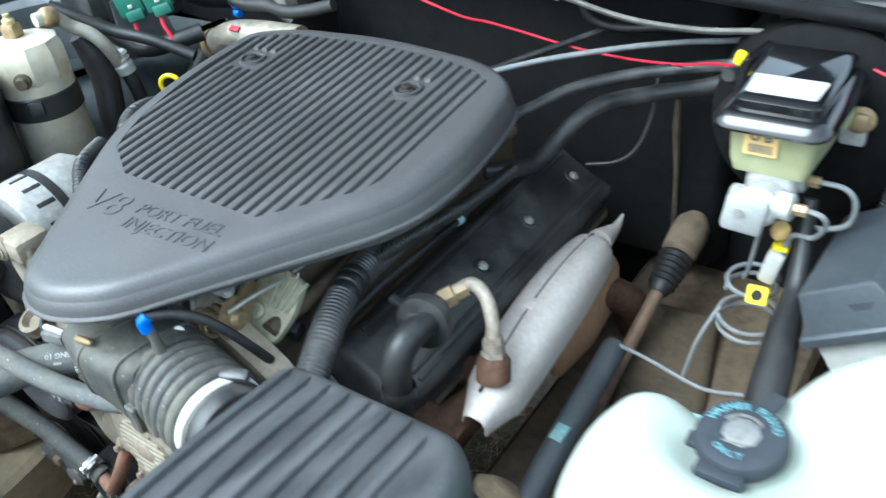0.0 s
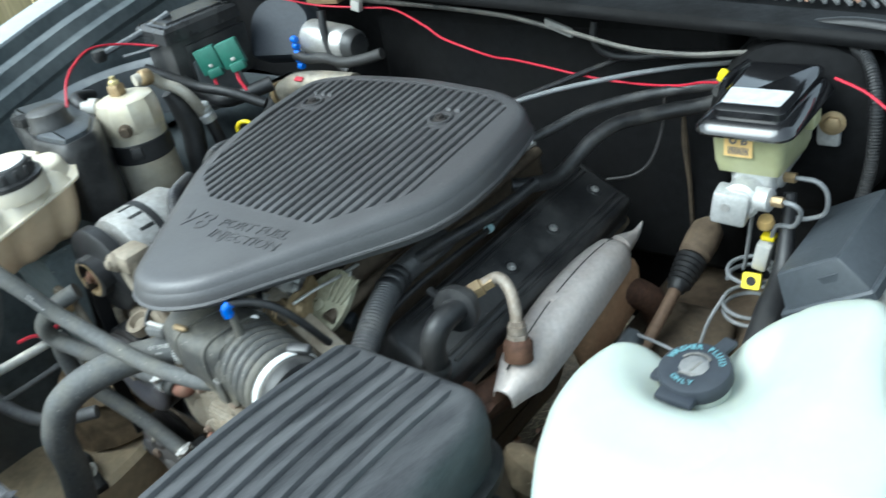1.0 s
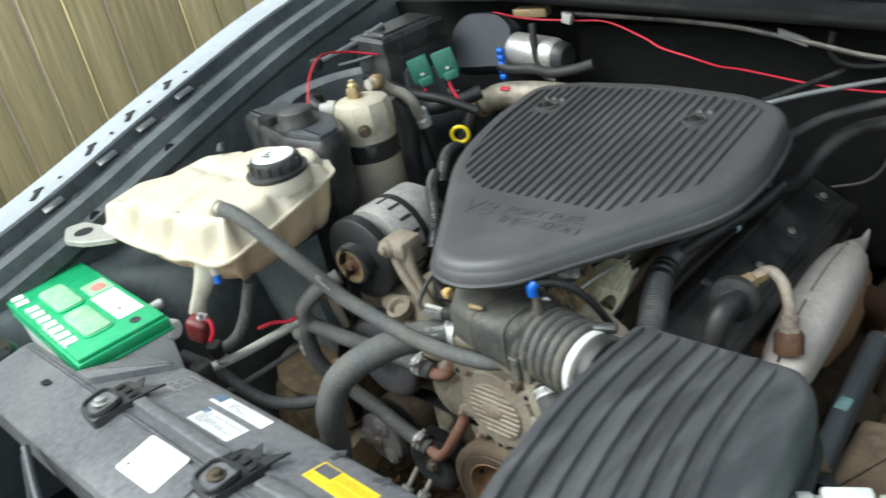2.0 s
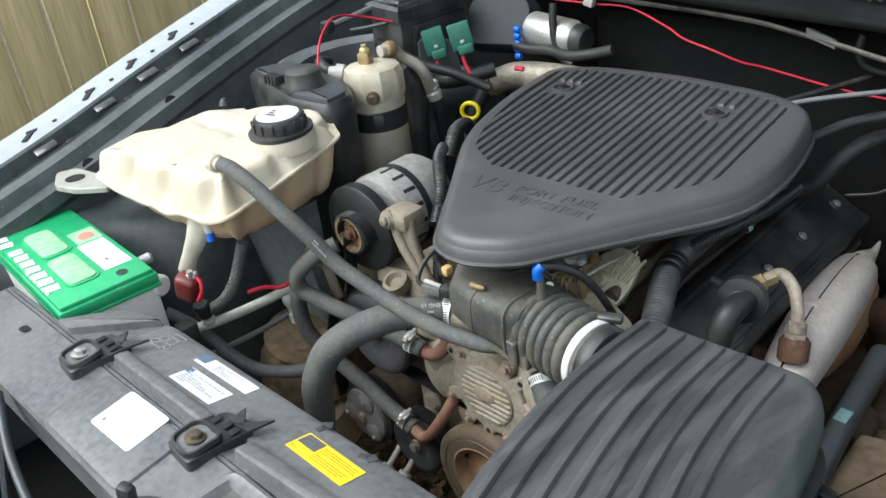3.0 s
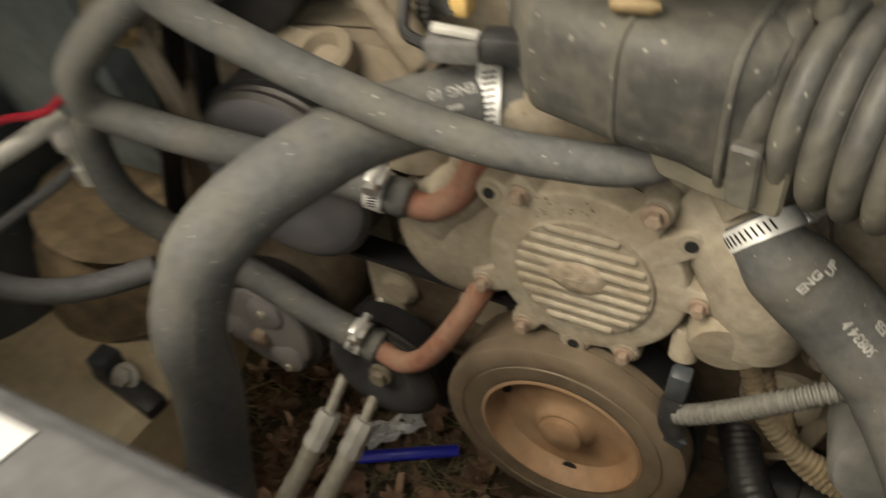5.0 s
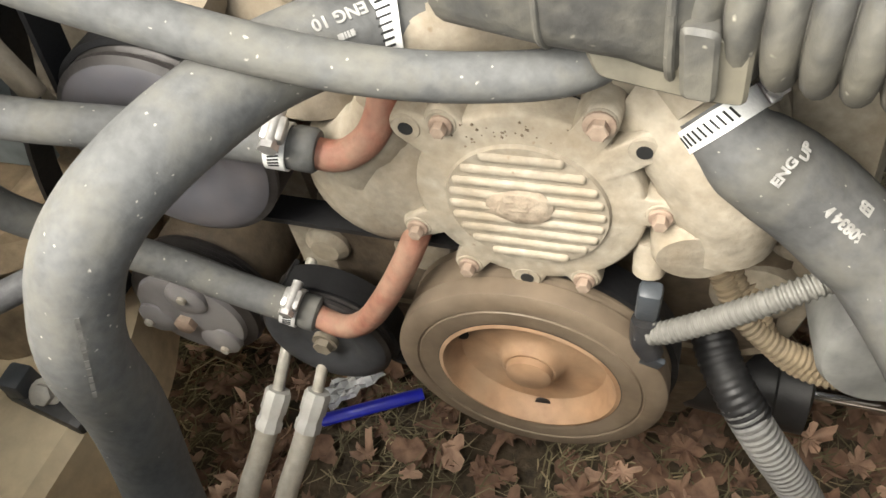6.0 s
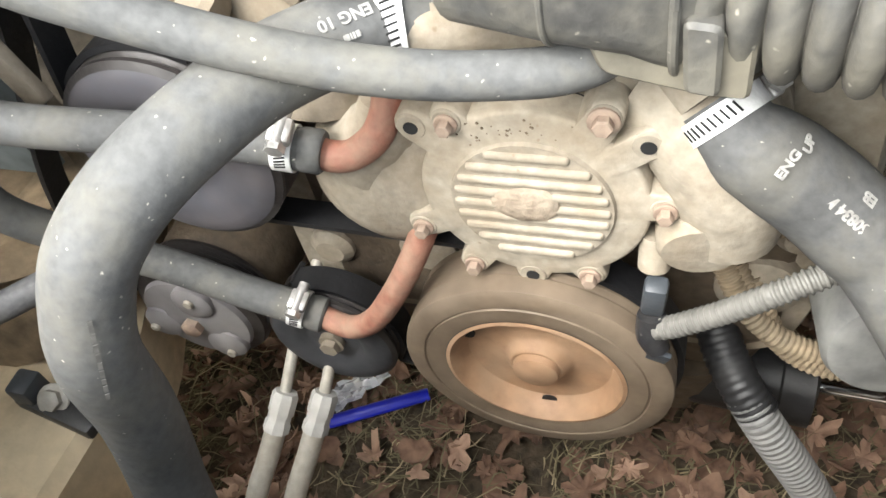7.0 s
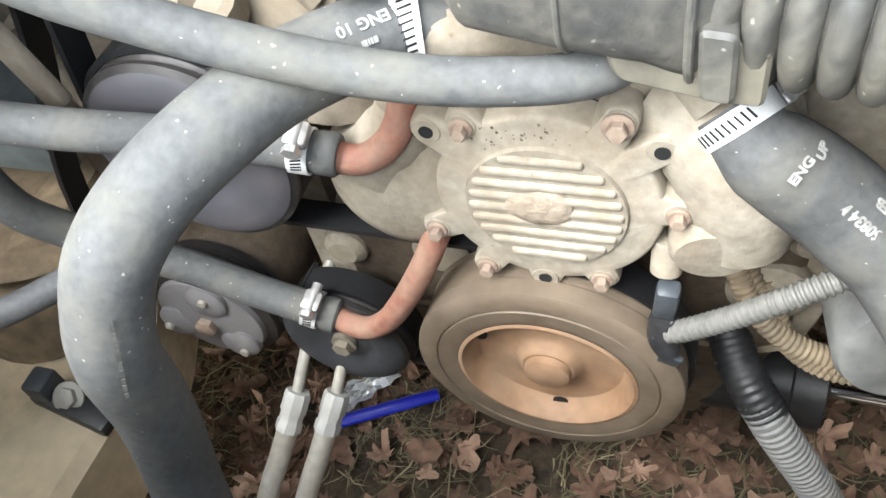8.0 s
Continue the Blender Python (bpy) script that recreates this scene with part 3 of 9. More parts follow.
        inner.append([p + Vector(d) for d in ((0.072, 0, -0.030), (0.080, 0, -0.052), (0.098, 0, -0.060), (0.104, 0, -0.085), (0.096, 0, -0.098), (0.104, 0, -0.14), (0.12, 0, -0.26), (0.10, 0, -0.28), (0.05, 0, -0.12))])
    part("rail", rings(bmesh.new(), flat_loops), RAIL, rail)
    # grey colour stands for the highlights on the gutter's black paint
    part("gutter", rings(bmesh.new(), gutter), INNER, rail, "black painted gutter, coloured grey for its highlights, with square slots")
    part("inner_panel", rings(bmesh.new(), inner), INNER, rail)
    fine = even(line, 0.004)
    for k in (22, 62, 102, 137, 165, 195):
        p = fine[min(k + 18, len(fine) - 2)]
        a = (fine[min(k + 19, len(fine) - 1)] - fine[k + 17]).normalized()
        m = Matrix.Translation(p + Vector((-0.034, 0, 0.003))) @ Vector((0, 1, 0)).rotation_difference(a).to_matrix().to_4x4() @ Matrix.Scale(1.3, 4)
        hole = bend(join(box((0.004, -0.004, 0), (0.009, 0.026, 0.0012), 0.0004, turn(0, 0, 35)), box((-0.006, 0.008, 0), (0.007, 0.016, 0.0012), 0.0004, turn(0, 0, -40))), lambda v: m @ v)
        part("slot", hole, DARKGAP, rail)
        part("hole", bend(lathe((0.008, 0.04, -0.001), (0, 0, 1), [(0.0035, 0), (0.0035, 0.0012)], 10), lambda v: m @ v), DARKGAP, rail)
        g = fine[min(k + 30, len(fine) - 2)]
        part("slot", box(g + Vector((0.042, 0, -0.026)), (0.013, 0.017, 0.008), 0.001, turn(15, 25, 0)), DARKGAP, rail)
        part("tab", box(g + Vector((0.039, -0.046, -0.023)), (0.020, 0.044, 0.007), 0.003, turn(15, 20, 0)), PAINT, rail)
    for k in (24, 118, 170):
        p = fine[min(k + 14, len(fine) - 2)]
        part("hole", lathe(p + Vector((0.091, 0, -0.062)), (0.9, 0, 0.45), [(0.013, 0), (0.013, 0.0035)], 16), DARKGAP, rail)
    o = rounded([(-0.98, -0.62), (-0.71, -0.62), (-0.70, -0.16), (-0.56, -0.03), (-0.56, 0.3), (-0.62, 0.9), (-0.98, 0.9)], [0.02, 0.02, 0.05, 0.06, 0.08, 0.02, 0.02], 5)
    apron = slab(o, [(0.30, 0), (0.64, 0.0), (0.70, 0.012), (0.735, 0.035), (0.75, 0.06)])
    solid("apron_passenger", apron, INNER, "dark dusty inner fender apron beside the battery", "inner fender", kind="structure")
    fender = rings(bmesh.new(), [[p + Vector(d) for d in ((-0.075, 0, -0.005), (-0.12, 0, -0.03), (-0.17, 0, -0.15), (-0.18, 0, -0.45), (-0.16, 0, -0.45), (-0.10, 0, -0.05))] for p in line])
    solid("fender_passenger", fender, PAINT, "dark painted front fender of the car", "fender", kind="structure")
    panel = rings(bmesh.new(), [[Vector((x, y + 0.10 * max(0.0, -0.50 - x), z)) for y, z in ((0.085, 0.53), (0.072, 0.60), (0.058, 0.70), (0.050, 0.765), (0.062, 0.775), (0.10, 0.775), (0.10, 0.53))] for x in (-0.72, -0.62, -0.52, -0.44, -0.37)])
    solid("inner_fender_panel", panel, SPLASH, "dusty blue-grey splash panel, coloured lighter for haze, behind the coolant tank leg", "inner fender", kind="structure")
    # driver side
    o = rounded([(0.86, -0.6), (1.05, -0.6), (1.05, 0.95), (0.90, 0.95), (0.86, 0.5)], 0.02, 3)
    solid("apron_driver", slab(o, [(0.30, 0), (0.88, 0), (0.93, 0.02)]), INNER, "dark inner fender apron beside the washer tank", "inner fender", kind="structure")
    wheelhouse = bend(lathe((0.93, 0.42, 0.42), (1, 0, 0), [(0.30, -0.16), (0.33, -0.12), (0.33, 0.05)], 32), lambda v: v)
    solid("wheelhouse_driver", wheelhouse, INNER, "dark grey wheelhouse bulge of the inner fender", "wheelhouse", kind="structure")
    section = [(0.125, 0.80), (0.125, 0.905), (0.140, 0.913), (0.152, 0.904), (0.163, 0.911), (0.176, 0.906), (0.186, 0.892), (0.196, 0.895), (0.206, 0.876), (0.222, 0.80)]
    arc = [radians(75 + 185 * k / 30) for k in range(31)]
    tower = rings(bmesh.new(), [[Vector((-0.575 + r * math.cos(t), 0.41 + 1.05 * r * math.sin(t), z)) for r, z in section] for t in arc])
    solid("wheelhouse_passenger", tower, material("grey_tower_paint", (0.10, 0.108, 0.115), 0.5, grain=0.15, scale=60, dust=(0.20, 0.205, 0.20), amount=0.4, patch=7), "grey ribbed suspension tower behind the reservoir", "wheelhouse", kind="structure")


build_ground()
build_fence()
build_body()


# ---- engine top ----
def build_cover():
    top = lambda v: Vector((v.x, v.y, v.z + 0.868 + 0.037 * v.y))
    cover = thing("intake_cover", (0.03, 0.3, 0.80), "black ribbed plastic engine cover with moulded lettering", "engine cover")
    # outline corners placed to fit the camera's view
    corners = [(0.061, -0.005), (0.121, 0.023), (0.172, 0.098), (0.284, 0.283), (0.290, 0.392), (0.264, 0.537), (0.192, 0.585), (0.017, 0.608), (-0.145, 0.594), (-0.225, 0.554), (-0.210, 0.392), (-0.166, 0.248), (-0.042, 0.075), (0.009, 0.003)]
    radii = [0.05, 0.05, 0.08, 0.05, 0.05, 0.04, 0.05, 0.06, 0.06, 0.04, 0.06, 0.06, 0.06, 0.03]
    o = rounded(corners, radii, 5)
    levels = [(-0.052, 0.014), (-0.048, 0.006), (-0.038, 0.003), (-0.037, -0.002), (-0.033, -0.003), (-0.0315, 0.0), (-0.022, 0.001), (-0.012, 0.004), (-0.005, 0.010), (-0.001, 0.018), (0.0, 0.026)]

    def skirt(v):
        """The skirt is shallow at the front tip and deep along the sides."""
        u = max(0.0, min(1.0, (v.y - 0.06) / 0.22))
        return top(Vector((v.x, v.y, v.z * (0.70 + 0.30 * u * u * (3 - 2 * u)))))

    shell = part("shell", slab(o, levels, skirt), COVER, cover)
    # ribs, each from the plain front field to the rear edge
    edge = inset(o, 0.030)

    def reach(x):
        ys = []
        for a, b in zip(edge, edge[1:] + edge[:1]):
            if (a.x - x) * (b.x - x) <= 0 and a.x != b.x:
                ys.append(a.y + (b.y - a.y) * (x - a.x) / (b.x - a.x))
        return (min(ys), max(ys)) if len(ys) > 1 else None

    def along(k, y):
        """Where rib k runs: drawn together towards the front to fit the camera's view."""
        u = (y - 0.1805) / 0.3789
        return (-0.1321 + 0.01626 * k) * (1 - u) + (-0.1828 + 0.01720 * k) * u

    # flat field round the ribs, with its inner edge dropping into the grooves
    field = [[(p, h) for p in inset(o, d)] for d, h in ((0.0035, -0.012), (0.0055, -0.004), (0.0090, 0.0010), (0.0145, 0.0040), (0.0220, 0.0052))]
    inner = [Vector((min(p.x, along(23.6, p.y)), max(p.y, 0.1795))) for p in inset(o, 0.031)]
    field += [[(p, 0.0052) for p in inner], [(p, -0.0010) for p in inner]]
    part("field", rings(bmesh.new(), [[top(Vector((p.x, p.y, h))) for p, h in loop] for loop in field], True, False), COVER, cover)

    def rib(k_rib, y0, y1, w=0.0110, h=0.0058):
        """A flat-topped bar with steep sides, sloping down at its front end."""
        loops = []
        section = ((1.0, -0.3), (0.90, 0.55), (0.72, 0.94), (0.40, 1.0), (-0.40, 1.0), (-0.72, 0.94), (-0.90, 0.55), (-1.0, -0.3))
        for s in (0.0, 0.012, 0.03, 0.06, 0.2, 0.4, 0.6, 0.8, 0.95, 0.985, 1.0):
            k = min(1.0, 0.15 + s / 0.04, 0.3 + (1 - s) / 0.03)
            y = y0 + (y1 - y0) * s
            loops.append([top(Vector((along(k_rib, y) + w / 2 * q * (0.75 + 0.25 * k), y, -0.001 + h * k * z))) for q, z in section])
        return rings(bmesh.new(), loops)

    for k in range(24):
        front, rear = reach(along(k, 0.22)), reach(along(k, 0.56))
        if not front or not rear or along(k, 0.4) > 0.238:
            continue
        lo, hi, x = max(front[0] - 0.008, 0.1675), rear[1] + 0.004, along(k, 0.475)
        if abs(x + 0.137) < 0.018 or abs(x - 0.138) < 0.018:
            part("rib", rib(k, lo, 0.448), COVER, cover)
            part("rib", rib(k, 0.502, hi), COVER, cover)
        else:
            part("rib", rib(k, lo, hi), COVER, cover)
    for x in (-0.137, 0.138):
        c = top(Vector((x, 0.475, 0.0)))
        up = Vector((0, -0.037, 1)).normalized()
        part("bolt_well", lathe(c, up, [(0.0195, -0.001), (0.0190, 0.004), (0.0155, 0.004), (0.0145, -0.0005), (0.0, -0.0005)], 28, False), COVER, cover)
        part("well_floor", lathe(c, up, [(0.0145, 0.0004), (0.0145, 0.0008)], 20), DARKGAP, cover)
        bolt(cover, c + up * 0.0008, up, 0.0068, PULLEY)
    up = Vector((0, -0.037, 1)).normalized()
    line = Vector((1.0, 0.07, 0)).normalized()
    put = lambda x, y: top(Vector((x, y, 0.0055)))
    part("lettering", placed(lettering("V8", 0.052, 0.0008, 0.0), put(-0.006, 0.129), line, up), COVER, cover, "moulded outline letters")
    part("lettering", placed(lettering("PORT FUEL", 0.0245, 0.0008), put(0.0980, 0.142), line, up), COVER, cover)
    part("lettering", placed(lettering("INJECTION", 0.0245, 0.0008), put(0.1040, 0.118), line, up), COVER, cover)
    part("seam", tube([skirt(Vector((p.x, p.y, -0.035))) for p in inset(o, -0.0028)[::3]], 0.0012, 6, 2), BLACK, cover)


def build_airbox():
    box_thing = thing("air_cleaner", (0.36, -0.1, 0.60), "weathered black ribbed air cleaner housing with a clipped lid", "air cleaner")
    corners = [(0.227, 0.134), (0.236, 0.0), (0.252, -0.11), (0.272, -0.19), (0.300, -0.28), (0.345, -0.335), (0.515, -0.345), (0.512, -0.20), (0.495, -0.08), (0.468, 0.092), (0.440, 0.134)]
    o = rounded(corners, [0.032, 0.08, 0.08, 0.08, 0.06, 0.05, 0.04, 0.06, 0.08, 0.035, 0.03], 5)
    tilt = lambda v: Vector((v.x, v.y, v.z - 0.010 + 0.18 * (0.11 - v.y)))
    part("lid", slab(o, [(0.690, 0.004), (0.735, 0.0), (0.752, 0.001), (0.763, 0.0035), (0.771, 0.008), (0.7748, 0.014), (0.776, 0.021)], tilt), LID, box_thing)
    part("rim", slab(o, [(0.676, 0.0), (0.680, -0.007), (0.690, -0.007), (0.694, 0.0)], tilt), BLACK, box_thing)
    part("base", slab(inset(o, 0.012), [(0.56, 0.035), (0.60, 0.01), (0.680, 0.0)], tilt), BLACK, box_thing)
    def lid_rib(pts, w=0.0112, h=0.0060):
        """A low flat bar with rounded shoulders along the lid."""
        line = even(spline(pts, 8), 0.012)
        loops = []
        for i, p in enumerate(line):
            a = (line[min(i + 1, len(line) - 1)] - line[max(i - 1, 0)]).normalized()
            side = a.cross(Vector((0, 0, 1))).normalized()
            k = min(1.0, 0.35 + 0.65 * min(i, len(line) - 1 - i))
            loops.append([p + side * (w / 2 * k * q) + Vector((0, 0, h * k * z)) for q, z in ((-1.0, -0.4), (-0.92, 0.45), (-0.66, 0.92), (0.0, 1.0), (0.66, 0.92), (0.92, 0.45), (1.0, -0.4))])
        return rings(bmesh.new(), loops)

    for k in range(8):
        x1 = 0.2475 + k * 0.0236
        y1 = 0.114 - (0.012 if k == 7 else 0) + 0.0008 * k
        pts = [tilt(Vector((x1 + dx, y1 - dy, 0.7752))) for dx, dy in ((0, 0), (0.008, 0.10), (0.023, 0.20), (0.050, 0.31), (0.075, 0.388))]
        part("rib", lid_rib(pts), LID, box_thing, "", 24)
    # outlet stub that takes the duct
    part("outlet", lathe((0.240, 0.039, 0.742), (-1, 0.12, 0), [(0.0445, -0.004), (0.0465, 0.0), (0.0465, 0.012), (0.045, 0.014)], 32), BLACK, box_thing)
    maf = thing("air_flow_sensor", (0.53, -0.035, 0.66), "grey air flow meter with a white label and wide band clamp", "sensor")
    ax = Vector((0.85, 0.5, 0)).normalized()
    a0 = Vector((0.486, -0.062, 0.700))
    part("rubber_sleeve", lathe(a0, ax, [(0.045, 0), (0.047, 0.012), (0.047, 0.03), (0.044, 0.034)], 30), RUBBER, maf)
    part("band_clamp", lathe(a0 + ax * 0.020, ax, [(0.0485, 0), (0.0495, 0.001), (0.0495, 0.013), (0.0485, 0.014)], 34, False), CHROME, maf)
    part("body", lathe(a0 + ax * 0.036, ax, [(0.042, 0), (0.046, 0.002), (0.046, 0.05), (0.042, 0.052), (0.042, 0.09)], 34), GREYCASE, maf)
    part("electronics_box", box(a0 + ax * 0.062 + Vector((0, 0, 0.045)), (0.045, 0.05, 0.016), 0.004, turn(0, 0, 30)), GREYCASE, maf)
    part("label", placed(sticker(0.034, 0.020, 0.002), a0 + ax * 0.062 + Vector((0, 0, 0.0545)), (0.85, 0.5, 0), (0, 0, 1)), WHITE, maf, "white paper label")


def build_duct():
    duct = thing("air_intake_duct", (0.1, 0.05, 0.69), "dusty black bellows duct from air box to throttle body", "air duct")
    a, b = Vector((0.105, 0.066, 0.744)), Vector((0.232, 0.041, 0.742))
    ax = (b - a).normalized()
    n = 7
    prof = []
    for k in range(n):
        h = 0.003 + k * 0.0148
        prof += [(0.0425, h), (0.0470, h + 0.0014), (0.0497, h + 0.0042), (0.0505, h + 0.0072), (0.0497, h + 0.0102), (0.0470, h + 0.0130), (0.0425, h + 0.0144)]
    part("bellows", lathe(a, ax, [(0.0475, -0.014), (0.0475, 0.001), *prof, (0.045, 0.109), (0.0455, 0.126)], 44, False), DUCT, duct)
    part("band_clamp", lathe(a + ax * 0.110, ax, [(0.0458, 0), (0.0472, 0.0008), (0.0472, 0.0098), (0.0458, 0.0106)], 44, False), CHROME, duct, "bright steel band clamp")
    part("clamp_screw", box(a + ax * 0.112 + Vector((0.012, 0.022, 0.046)), (0.030, 0.012, 0.010), 0.003, turn(20, 0, 20)), BLACK, duct)
    # boxy elbow that turns back into the throttle body
    loops = []
    for c, w, h, d in (((0.024, 0.110, 0.752), 0.050, 0.044, (0.0, -1, 0)), ((0.030, 0.078, 0.756), 0.050, 0.040, (0.25, -1, 0)), ((0.046, 0.058, 0.760), 0.052, 0.036, (1.0, -0.9, 0)), ((0.072, 0.053, 0.760), 0.049, 0.036, (1, -0.25, 0)), ((0.098, 0.055, 0.757), 0.050, 0.038, (1, -0.1, 0)), ((0.118, 0.056, 0.751), 0.0485, 0.042, (1, -0.15, 0)), ((0.134, 0.060, 0.746), 0.0425, 0.0410, (1, -0.2, 0))):
        dv = Vector(d).normalized()
        sd = dv.cross(Vector((0, 0, 1))).normalized()
        loop = []
        for j in range(28):
            t = 2 * math.pi * j / 28
            q = 0.5
            cx, cy = math.copysign(abs(math.cos(t)) ** q, math.cos(t)), math.copysign(abs(math.sin(t)) ** q, math.sin(t))
            loop.append(Vector(c) + sd * w * cx + Vector((0, 0, 1)) * h * cy)
        loops.append(loop)
    part("elbow", rings(bmesh.new(), loops), DUCT, duct)
    for k, r in ((3, 0.0016), (5, 0.0022)):
        part("moulded_band", tube(loops[k] + loops[k][:1], r, 8, 2), DUCT, duct)
    upright = lambda y: lambda v: Vector((v.x, y + v.z, v.y))
    def standing(corners, y, thick, r=0.003):
        return bend(slab(rounded(corners, r, 3), [(0.0, 0.002), (0.002, 0.0), (thick, 0.0)]), upright(y))
    part("mounting_tab", standing([(0.1160, 0.7120), (0.1300, 0.7100), (0.1290, 0.7440), (0.1140, 0.7460)], 0.0060, 0.024, 0.004), DUCT, duct)
    part("recessed_panel", standing([(0.0820, 0.7150), (0.1220, 0.7060), (0.1420, 0.7040), (0.1420, 0.7350), (0.1210, 0.7400), (0.0710, 0.7450)], 0.0125, 0.030, 0.005), DUSTYDUCT, duct, "tan dusted recessed panel")
    part("nipple", lathe((0.139, 0.052, 0.790), (0.05, -0.1, 1), [(0.007, 0), (0.0048, 0.02), (0.0045, 0.034)], 16), DUCT, duct)
    part("top_clip", lathe((0.053, 0.018, 0.799), (1, 0.1, 0.02), [(0.003, 0), (0.0042, 0.002), (0.0042, 0.018), (0.002, 0.022)], 10), BRASS, duct, "brass clip")
    vac = thing("vacuum_hose", (0.139, 0.049, 0.74), "thin black vacuum hose with a blue end cap", "hose")
    pts = [(0.139, 0.047, 0.838), (0.153, 0.068, 0.832), (0.168, 0.087, 0.818), (0.180, 0.103, 0.794), (0.186, 0.117, 0.768), (0.190, 0.134, 0.735)]
    part("hose", tube(pts, 0.0052, 12), SOFTBLACK, vac)
    part("blue_cap", tube([(0.139, 0.047, 0.822), (0.139, 0.046, 0.833), (0.143, 0.051, 0.839)], 0.0064, 14), BLUE, vac, "blue plastic cap")
    conn = thing("sensor_plug", (-0.03, 0.035, 0.74), "grey sensor plug with a locking tab", "connector")
    part("plug", box((-0.036, 0.034, 0.753), (0.030, 0.016, 0.013), 0.002, turn(0, 0, 12)), GREYLOOM, conn)
    part("tab", box((-0.034, 0.033, 0.763), (0.026, 0.006, 0.004), 0.001, turn(0, 8, 12)), PALECASE, conn)
    part("socket", box((-0.008, 0.042, 0.754), (0.028, 0.018, 0.016), 0.003, turn(0, 0, 12)), BLACK, conn)
    part("wire", tube([(-0.05, 0.03, 0.753), (-0.07, 0.04, 0.756), (-0.075, 0.07, 0.775), (-0.06, 0.12, 0.80)], 0.0035, 8), SOFTBLACK, conn)


def valve_cover(side):
    """A long stamped valve cover with rolled edge and bolts; side +1 driver, -1 passenger."""
    vc = thing("valve_cover", (side * 0.235, 0.48, 0.62), "black stamped valve cover with a row of bolts", "valve cover", "valve covers")
    tilt = lambda v: Vector((0.015 + side * (0.235 + (v.x * 0.86 + v.z * 0.50)), v.y, 0.672 + (-v.x * 0.50 + v.z * 0.86)))
    o = rounded([(-0.062, 0.205), (0.062, 0.205), (0.062, 0.745), (-0.062, 0.745)], [0.035, 0.035, 0.012, 0.012], 5)
    part("shell", slab(o, [(-0.055, -0.004), (-0.050, -0.006), (-0.046, 0.0), (-0.010, 0.004), (-0.003, 0.008), (0.001, 0.016)], tilt), BLACK, vc)
    part("gasket_rail", slab(inset(o, -0.012), [(-0.060, 0), (-0.054, 0)], tilt), CASTDARK, vc)
    up = Vector((side * 0.50, 0, 0.86))
    for y in (0.30, 0.443, 0.562, 0.696):
        c = tilt(Vector((0.0, y, 0.0012)))
        part("dimple", lathe(c, up, [(0.013, 0), (0.0115, 0.0018), (0.0085, 0.0018)], 20), BLACK, vc)
        bolt(vc, c + up * 0.0018, up, 0.0048, STEEL)
    for x in (-0.046, -0.036, 0.030, 0.042):
        part("ridge", tube([tilt(Vector((x, 0.25, 0.001))), tilt(Vector((x, 0.72, 0.001)))], 0.0032, 8), BLACK, vc)


